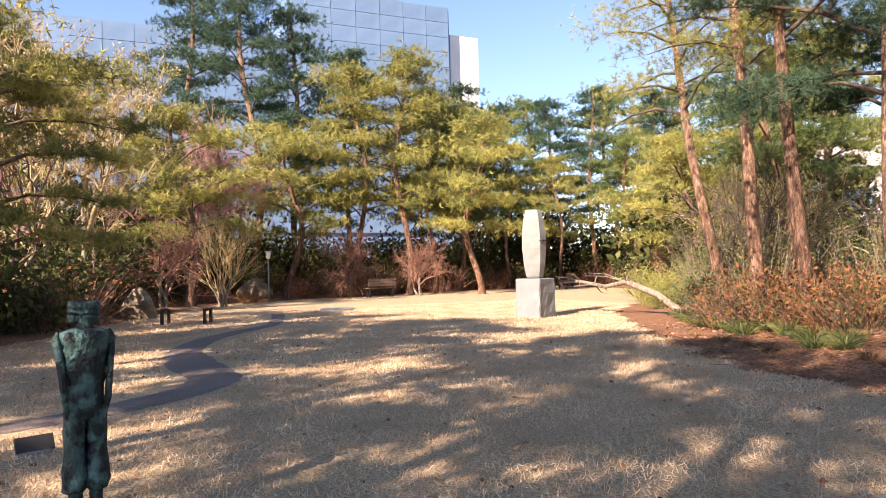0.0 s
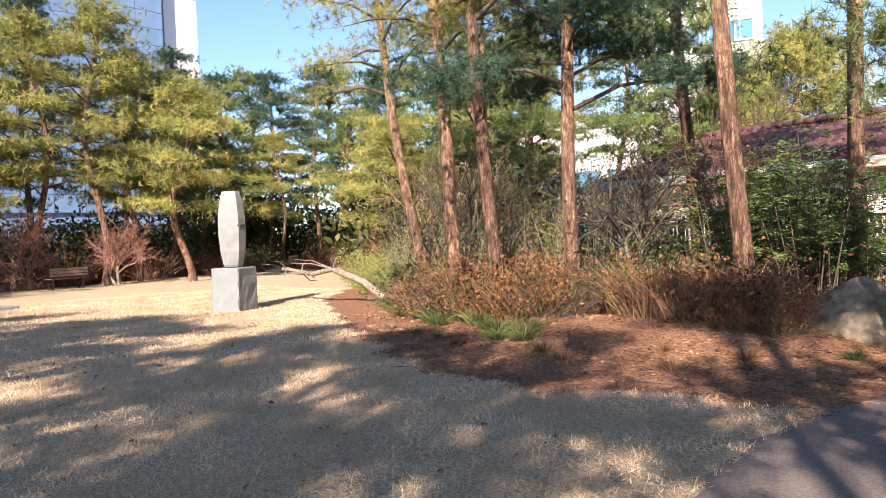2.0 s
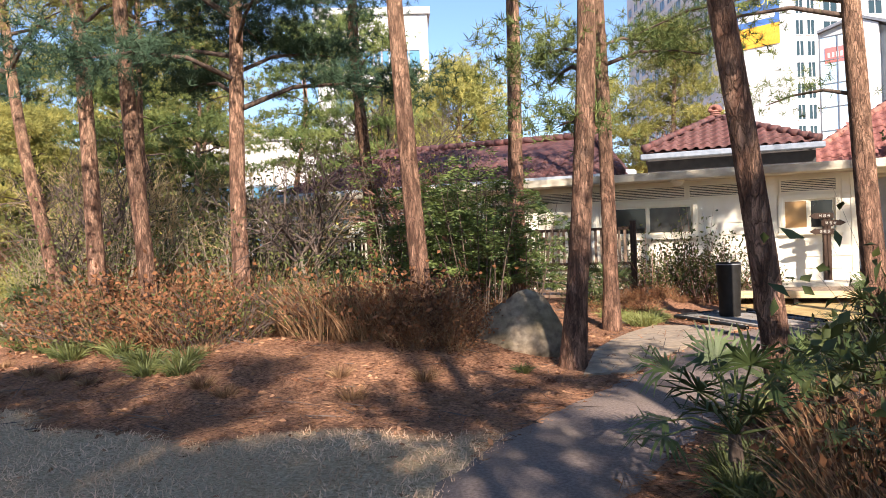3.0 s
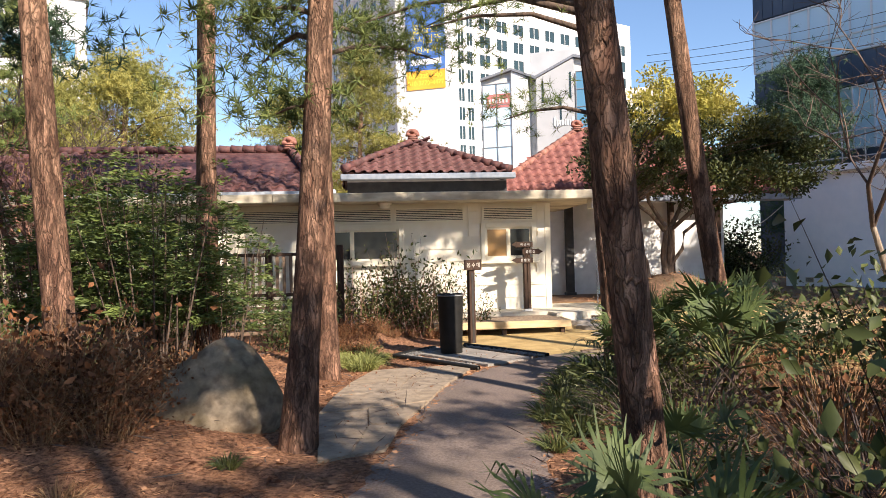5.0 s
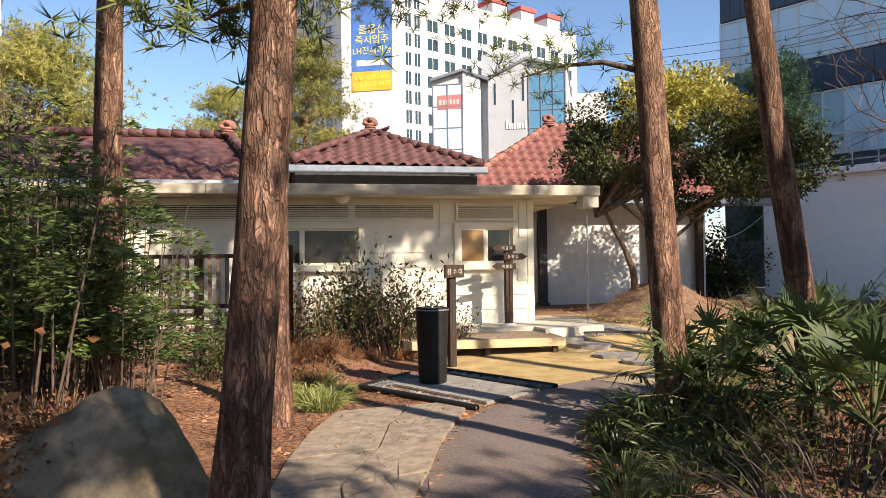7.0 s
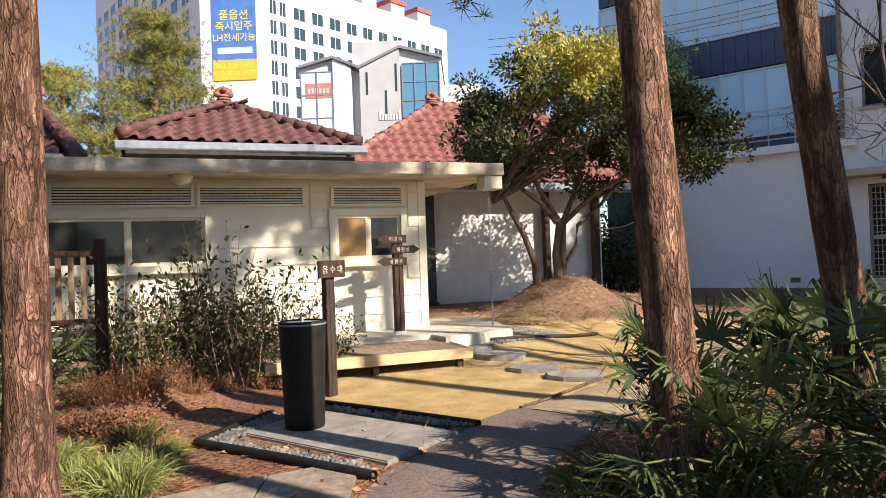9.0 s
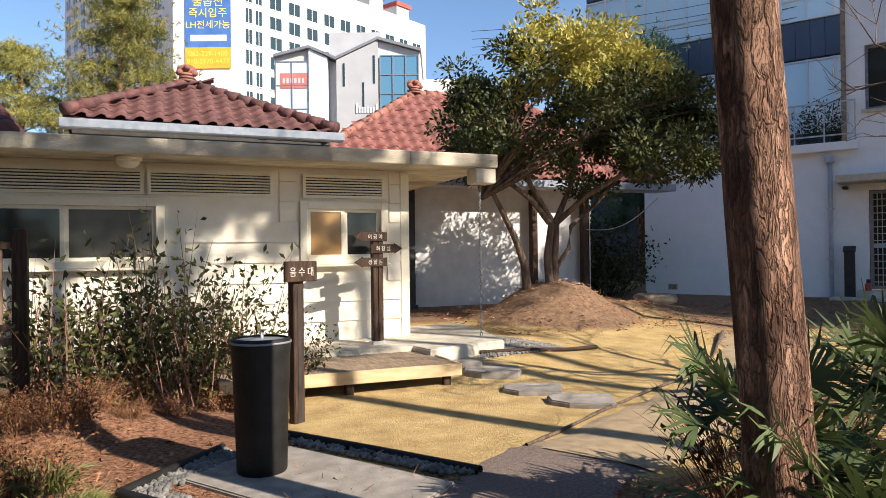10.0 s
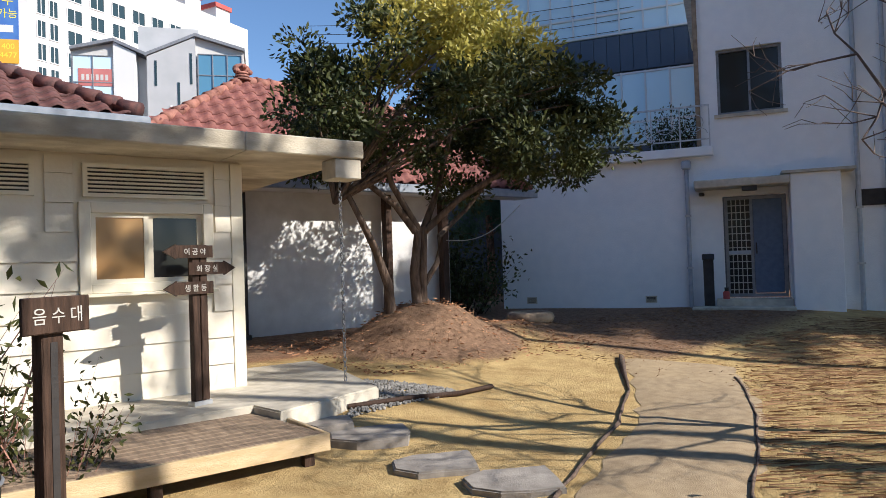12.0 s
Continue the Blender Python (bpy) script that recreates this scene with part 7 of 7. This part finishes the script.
scatter(STRAW, [(-6.2, 10.4, 1.0), (-5.6, 10.2, 1.0), (-6.8, 10.2, 1.05), (-5.3, 11.0, 0.95), (-5.0, 10.0, 0.7), (-6.4, 11.4, 1.0), (-7.4, 11.5, 1.1), (-3.95, 12.0, 0.75), (-8.6, 11.6, 1.2), (-9.6, 11.9, 1.2), (-10.6, 12.0, 1.2), (1.4, 9.4, 0.6), (0.9, 6.6, 0.6), (0.2, 5.6, 0.45), (1.9, 7.6, 0.8), (2.2, 10.6, 0.7), (0.8, 4.8, 0.6), (-0.45, 6.1, 0.5), (-0.35, 6.6, 0.55), (-0.05, 5.3, 0.5), (-0.3, 5.7, 0.5), (0.5, 6.3, 0.7), (-0.2, 7.2, 0.5), (1.7, 13.2, 0.6), (2.6, 12.6, 0.7)], 3, (0.5, 1.5))
RUST = bush("rust_leaf_bush", "low bush with withered rust-brown leaves", "scrub", 104, 0.95, 0.7, 170, M_DRYBUSH, 850, M_LEAFRED, (0.062, 0.038), 0.008, 0.22, 0.9, 0.15, 0.12, "rust-leaved bushes on the litter bank")
scatter(RUST, [(-3.9, 9.8, 0.75), (-4.3, 9.65, 0.7), (-4.5, 10.2, 0.95), (-4.95, 10.3, 0.9), (-8.0, 9.45, 0.8), (-8.7, 9.9, 1.0), (-7.3, 9.6, 0.9), (-9.5, 10.1, 0.9), (-4.25, 10.3, 0.8), (-4.6, 9.95, 0.55), (-3.85, 10.55, 0.6), (-10.3, 10.6, 1.0), (-5.1, 10.9, 0.7), (-8.2, 10.4, 1.15), (-20.2, 17.5, 1.1), (-21.3, 18.2, 1.1), (-27.0, 0.2, 0.9), (-25.6, -0.6, 0.9), (-33.6, 8.6, 1.0), (-34.4, 10.9, 1.0), (-30.8, 3.6, 0.8), (0.1, 6.2, 0.5), (-9.0, 10.6, 1.25), (-7.6, 10.1, 0.8), (-8.4, 9.6, 0.8), (-9.9, 9.9, 0.9), (-2.0, 17.0, 0.35), (-1.35, 17.05, 0.3), (-2.55, 16.6, 0.38), (-0.9, 17.25, 0.3), (-3.0, 15.2, 0.4), (-2.3, 15.3, 0.42), (-2.55, 15.75, 0.4), (-2.75, 16.9, 0.45), (-2.2, 16.6, 0.4), (-1.7, 16.75, 0.34), (-3.4, 17.0, 0.4)], 4, (0.7, 1.3))
THICK = bush("thicket_shrub", "tall tangled shrub with grey stems and green leaves", "shrub", 105, 2.7, 1.0, 70, M_BARKGREY, 850, M_LEAFM, (0.07, 0.036), 0.010, 0.2, 0.6, 0.15, 0.17, "thicket behind the scrub")
scatter(THICK, [(-10.5, 11.4, 0.9), (-11.8, 12.2, 1.0), (-12.8, 13.0, 1.05), (-11.2, 13.4, 1.1), (-9.6, 12.6, 0.95), (-13.9, 13.6, 1.0), (-8.9, 13.0, 0.95), (-15.2, 14.4, 1.0), (-12.4, 11.6, 0.7), (-16.6, 15.4, 1.0), (-8.2, 12.2, 0.85), (-14.6, 16.5, 1.2), (-11.0, 15.5, 1.2)], 5)
EVER = bush("evergreen_shrub", "dark green broad-leaved shrub in the undergrowth", "shrub", 106, 1.7, 0.8, 60, M_DARKWOOD, 1500, M_LEAF, (0.10, 0.05), 0.014, 0.15, 0.7, 0.2, 0.14, "dark evergreen undergrowth")
scatter(EVER, [(-6.9, 12.4, 0.7), (-6.2, 15.4, 1.1), (-8.8, 15.4, 1.2), (-5.2, 15.9, 1.0), (-10.4, 16.2, 1.3), (-3.3, 15.6, 0.55), (2.3, 6.2, 0.8), (2.7, 8.2, 1.2), (2.9, 10.0, 1.2), (9.4, 25.4, 1.2), (10.0, 26.6, 1.3), (8.9, 26.8, 1.3), (9.6, 28.2, 1.6), (2.4, 4.0, 1.2), (3.6, 13.0, 0.7)], 6)
tub = copy_thing(EVER, Matrix())
tub.matrix_basis = WM @ Matrix.Translation((4.2, 0.9, 3.99)) @ Matrix.Diagonal((0.75, 0.75, 0.85, 1))
tagged(tub, "dark green shrub on the white building's terrace", "shrub")
DARK = bush("undergrowth_shrub", "dense dark undergrowth shrub below the pines", "shrub", 107, 1.9, 1.3, 110, M_TWIGD, 1700, M_LEAFS, (0.14, 0.08), 0.022, 0.2, 0.7, 0.15, 0.25, "undergrowth round the lawn")
ring = [(-36.0, 4.4), (-35.8, 6.4), (-36.2, 8.4), (-35.6, 10.4), (-36.4, 12.4), (-36.6, 14.4), (-37.6, 16.5), (-37.8, 18.6), (-37.0, 20.6), (-36.6, 24.6), (-34.8, 26.4), (-32.2, 27.4), (-29.4, 28.2), (-26.4, 27.0), (-23.6, 26.4), (-21.6, 23.8), (-19.8, 21.4), (-33.6, 1.6), (-32.0, -0.6), (-30.0, -1.6), (-27.8, -2.4), (-25.8, -3.2), (-23.6, -2.6), (-21.2, -2.4), (-19.0, -3.2), (-16.8, -4.6), (-15.0, -5.0), (-13.2, -6.4), (-37.6, 2.2), (-38.8, 5.4), (-38.9, 9.4), (-39.2, 13.0), (-18.0, 18.0), (-35.5, -2.0), (-31.6, -4.6), (-27.8, -6.0), (-22.8, -5.4), (-11.8, -6.6)]
scatter(DARK, [(x, y, 1.1) for x, y in ring[::2]] + [(x * 1.07 - 0.6, y * 1.06 + (0.8 if y > 10 else -0.4), 1.7) for x, y in ring] + [(x * 1.16 - 1.0, y * 1.15 + (1.2 if y > 10 else -0.8), 2.6) for x, y in ring if x < -29 and not 2 < y < 17 or y > 17], 7, (0.75, 1.25))
BRUSH = bush("brown_brush", "leafless red-brown brush below the pines", "shrub", 117, 2.0, 1.2, 160, M_TWIGR, 420, M_LEAFRED, (0.12, 0.07), 0.02, 0.3, 0.9, 0.1, 0.25, "undergrowth round the lawn")
scatter(BRUSH, [(x + 0.5, y + 0.3, 1.1) for x, y in ring[1::2]] + [(x * 0.985 + 0.3, y * 0.97 + 0.3, 0.65) for x, y in ring if y > 3], 14, (0.75, 1.25))
YEL = bush("yellow_conifer_shrub", "low yellow-green conifer shrub in the sun", "shrub", 108, 1.7, 0.9, 60, M_BARKGREY, 2600, M_NEEDLEY, (0.14, 0.03), 0.014, 0.25, 0.8, 0.15, 0.16, "conifer shrubs by the thicket")
scatter(YEL, [(-17.4, 14.2, 0.9), (-18.6, 15.4, 1.0), (-20.2, 19.4, 1.2), (-15.4, 12.8, 0.55)], 8)
CAM = bush("camellia_branch_shrub", "tall sparse evergreen shrub with large dark leaves", "shrub", 109, 2.2, 0.7, 18, M_DARKWOOD, 270, M_LEAF, (0.095, 0.05), 0.008, 0.18, 0.6, 0.25, 0.13, "large-leaved shrubs beside the path")
scatter(CAM, [(0.3, 7.0, 0.85), (0.02, 6.45, 0.85), (0.55, 5.9, 0.9), (1.1, 6.6, 1.1)], 9)

LILY = grass_clump("lily_grass", "arching clump of green lily grass", 111, 150, 0.42, M_GRASSG, 0.013, 0.9, 0.55, "lily grass on the litter bank")
scatter(LILY, [(-10.6, 9.9, 1.2), (-10.0, 9.7, 1.1), (-9.3, 9.4, 1.2), (-8.8, 9.1, 1.15), (-7.1, 8.6, 1.05), (-6.8, 8.3, 1.0), (-6.6, 8.7, 1.0), (-2.95, 9.45, 0.5), (-11.2, 10.2, 1.1), (-7.6, 8.9, 0.9), (-0.42, 10.6, 0.9), (-0.2, 11.1, 0.9), (0.0, 11.7, 1.0), (0.2, 12.2, 1.1), (-0.6, 9.7, 0.8), (0.45, 12.7, 0.9), (-2.15, 15.2, 0.9), (-2.45, 15.6, 0.8), (-12.4, 10.9, 1.2), (-11.8, 10.6, 1.2), (-9.9, 9.9, 1.1), (-9.0, 9.65, 1.2), (-8.45, 9.42, 1.2), (-8.0, 9.15, 1.2), (-6.35, 8.3, 1.1), (-0.3, 10.1, 1.0), (-0.1, 10.6, 1.1), (0.2, 11.0, 1.2), (0.5, 10.9, 1.1), (0.3, 11.6, 1.2), (0.75, 11.9, 1.2), (-0.05, 9.5, 1.0), (0.35, 9.9, 1.1), (0.9, 11.3, 1.2), (1.2, 12.1, 1.1), (-0.35, 9.1, 1.0), (-0.75, 8.1, 0.9), (-1.0, 6.45, 1.0), (-0.85, 6.2, 0.95), (-1.05, 6.85, 0.9), (-0.75, 6.6, 1.1), (-0.9, 7.1, 0.9), (0.55, 11.8, 1.8), (0.85, 11.5, 1.7), (0.5, 11.4, 1.5), (1.1, 11.9, 1.8), (0.62, 12.35, 1.6), (0.35, 11.1, 1.3)], 10)
FOUNTG = grass_clump("pale_grass_clump", "pale green grass clump by the flagstones, sunlight put into its colour", 112, 300, 0.5, M_GRASSLIT, 0.008, 1.0, 0.6, "grass clumps by the flagstones", 0.18)
scatter(FOUNTG, [(-2.15, 13.85, 1.0), (-2.45, 14.2, 0.9), (-2.0, 14.3, 0.8), (-2.7, 14.6, 0.9), (-1.9, 14.75, 0.6), (-2.3, 14.35, 0.9), (-2.05, 14.55, 0.8), (-2.6, 15.0, 0.8), (-3.3, 17.1, 0.7)], 11)
LAWNT = grass_clump("dry_grass_tuft", "dry straw grass tuft at the litter edge", 113, 120, 0.3, M_DRYBUSH, 0.008, 0.9, 0.4, "dry tufts on the litter")
rngt = random.Random(21)
scatter(LAWNT, [(-3.6 - 0.55 * i + rngt.uniform(-0.2, 0.2), 7.6 + 0.06 * i + rngt.uniform(0, 1.6), rngt.uniform(0.5, 1.0)) for i in range(12)] + [(-0.95 + 0.11 * i * (i > 9) + rngt.uniform(0, 0.4), 4.3 + i * 0.4, rngt.uniform(0.7, 1.2)) for i in range(14)], 12)

P1 = palm("bushy fan palm with stiff dark green fronds", 121, 16, 1.0, 0.62, 0.38)
scatter(P1, [(-1.02, 6.66, 0.78), (0.8, 11.75, 0.8), (1.15, 12.5, 0.95), (1.6, 11.6, 1.15), (-3.05, 16.2, 0.8), (1.3, 10.7, 0.95), (-12.0, 11.0, 0.8), (2.1, 12.4, 1.0), (-0.35, 8.0, 0.6)], 13, (0.92, 1.08))


# ---- fallen leaning branch by the sculpture ----
def leaning_branch():
    t = thing("leaning_branch", "crooked bare branch reaching low over the lawn", "branch", pose(0, 0, 0))
    rng = np.random.default_rng(6)
    tube("bough", [(-12.4, 11.0, 0.1), (-13.2, 10.9, 0.55), (-14.2, 10.75, 0.85), (-15.0, 10.7, 0.72), (-16.0, 10.6, 0.85), (-16.9, 10.5, 0.8)], [0.09, 0.08, 0.07, 0.055, 0.04, 0.015], 10, M_BARKGREY, t, "", 0.06, rng)
    for k, (x, y, z) in enumerate(((-14.2, 10.75, 0.85), (-15.0, 10.7, 0.72), (-16.0, 10.6, 0.85), (-15.4, 10.65, 0.78))):
        for j in range(4):
            d = rng.normal(size=3) * [0.8, 0.5, 0.3] + [-0.5, 0, 0.25]
            tube("twig", [(x, y, z), (x + d[0] * 0.5, y + d[1] * 0.5, z + d[2] * 0.6), (x + d[0], y + d[1], z + d[2] * 0.7)], [0.02, 0.012, 0.004], 5, M_BARKGREY, t)


leaning_branch()


# ---- lawn blades, litter ----
def sow(name, n, x0, x1, y0, y1, inside, h, w, mat, label, seed, flat=False, category="grass", keep=None):
    rng = np.random.default_rng(seed)
    x, y = rng.uniform(x0, x1, n), rng.uniform(y0, y1, n)
    d = poly_distance(x, y, LAWN) + 0.2 * bumps(x * 1.9, y * 1.9)
    ok = (d > 0) if inside else (d < 0.1)
    line = np.array(PATHLINE)
    far = np.full(len(x), 9.0)
    LP = LAWNPATH
    for (ax, ay), (bx, by) in list(zip(PATHLINE, PATHLINE[1:])) + list(zip(LP, LP[1:])):
        k = np.clip(((x - ax) * (bx - ax) + (y - ay) * (by - ay)) / ((bx - ax) ** 2 + (by - ay) ** 2), 0, 1)
        far = np.minimum(far, np.hypot(x - ax - k * (bx - ax), y - ay - k * (by - ay)))
    ok &= far > (0.47 if not flat else 0.42)
    if keep is not None:
        ok &= keep(x, y)
    x, y = x[ok], y[ok]
    base = np.stack([x, y, ground_z(x, y) + (0.006 if flat else -0.004)], 1)
    m = len(x)
    way = rand_dirs(rng, m, 0.05 if flat else 1.0, 0.12 if flat else 1.0)
    if flat:
        v, f = leaf_quads(base, way, h * rng.uniform(0.5, 1.4, m), w, rng, 0.2)
    else:
        v, f = blades(base, way, h * rng.uniform(0.5, 1.3, m), w, 0.1, 1, rng)
    return tagged(part(name, arrays(name, v, f), mat), label, category, kind="stuff")


sow("lawn_grass", 150000, -9.5, 2.5, -2.5, 8.5, True, 0.055, 0.011, M_GRASSD, "short dry straw-coloured lawn grass", 201)
sow("lawn_grass_beyond", 90000, -24, -9.5, -3, 14, True, 0.06, 0.02, M_GRASSD, "short dry straw-coloured lawn grass", 202)
sow("needle_litter", 70000, -9, 2.2, 2, 15.5, False, 0.09, 0.007, M_LITTERB, "fallen rust-brown pine needles", 203, True, "litter", lambda x, y: (y + 0.55 * x < 14.6))
sow("leaf_litter", 9000, -12, 2.5, 2, 17.6, False, 0.065, 0.04, M_LITTERB, "scattered dry brown leaves", 204, True, "litter", lambda x, y: (y + 0.9 * x < 15.0))
sow("straw_litter", 9000, 6, 13, 14, 22, False, 0.12, 0.008, M_DRYBUSH, "dry straw scattered over bare earth", 206, True, "litter")


def combed_straw():
    """Long straw laid in rows over the earth beyond the courtyard path."""
    rng = np.random.default_rng(209)
    n = 9000
    x, y = rng.uniform(3.2, 14, n), rng.uniform(11.5, 18.6, n)
    ok = (y < 12.85 + 0.58 * x + 0.1) & (y > 9.5 + 0.35 * x)
    x, y = x[ok], y[ok]
    m = len(x)
    way = np.stack([0.82 + rng.normal(size=m) * 0.16, -0.57 + rng.normal(size=m) * 0.16, 0.02 * rng.normal(size=m)], 1)
    v, f = blades(np.stack([x, y, ground_z(x, y) + 0.012], 1), way, rng.uniform(0.15, 0.5, m), 0.012, 0.0, 1, rng)
    tagged(part("straw_cover", arrays("straw_cover", v, f), M_DRYBUSH), "long dry straw laid in rows over earth", "straw", kind="stuff")


combed_straw()
sow("mound_litter", 2600, 3.2, 7.2, 19.2, 23.4, False, 0.07, 0.02, M_LITTERB, "dry leaves over the earth mound", 207, True, "litter")
sow("fallen_twigs", 2600, -11, 2.4, 2, 16, False, 0.32, 0.012, M_TWIGD, "thin dark twigs fallen on the litter", 208, True, "litter", lambda x, y: (y + 0.55 * x < 14.6))
sow("lawn_leaves", 900, -14, 2.0, -2, 9, True, 0.06, 0.04, M_LITTERB, "a few dry leaves on the lawn", 205, True, "litter")
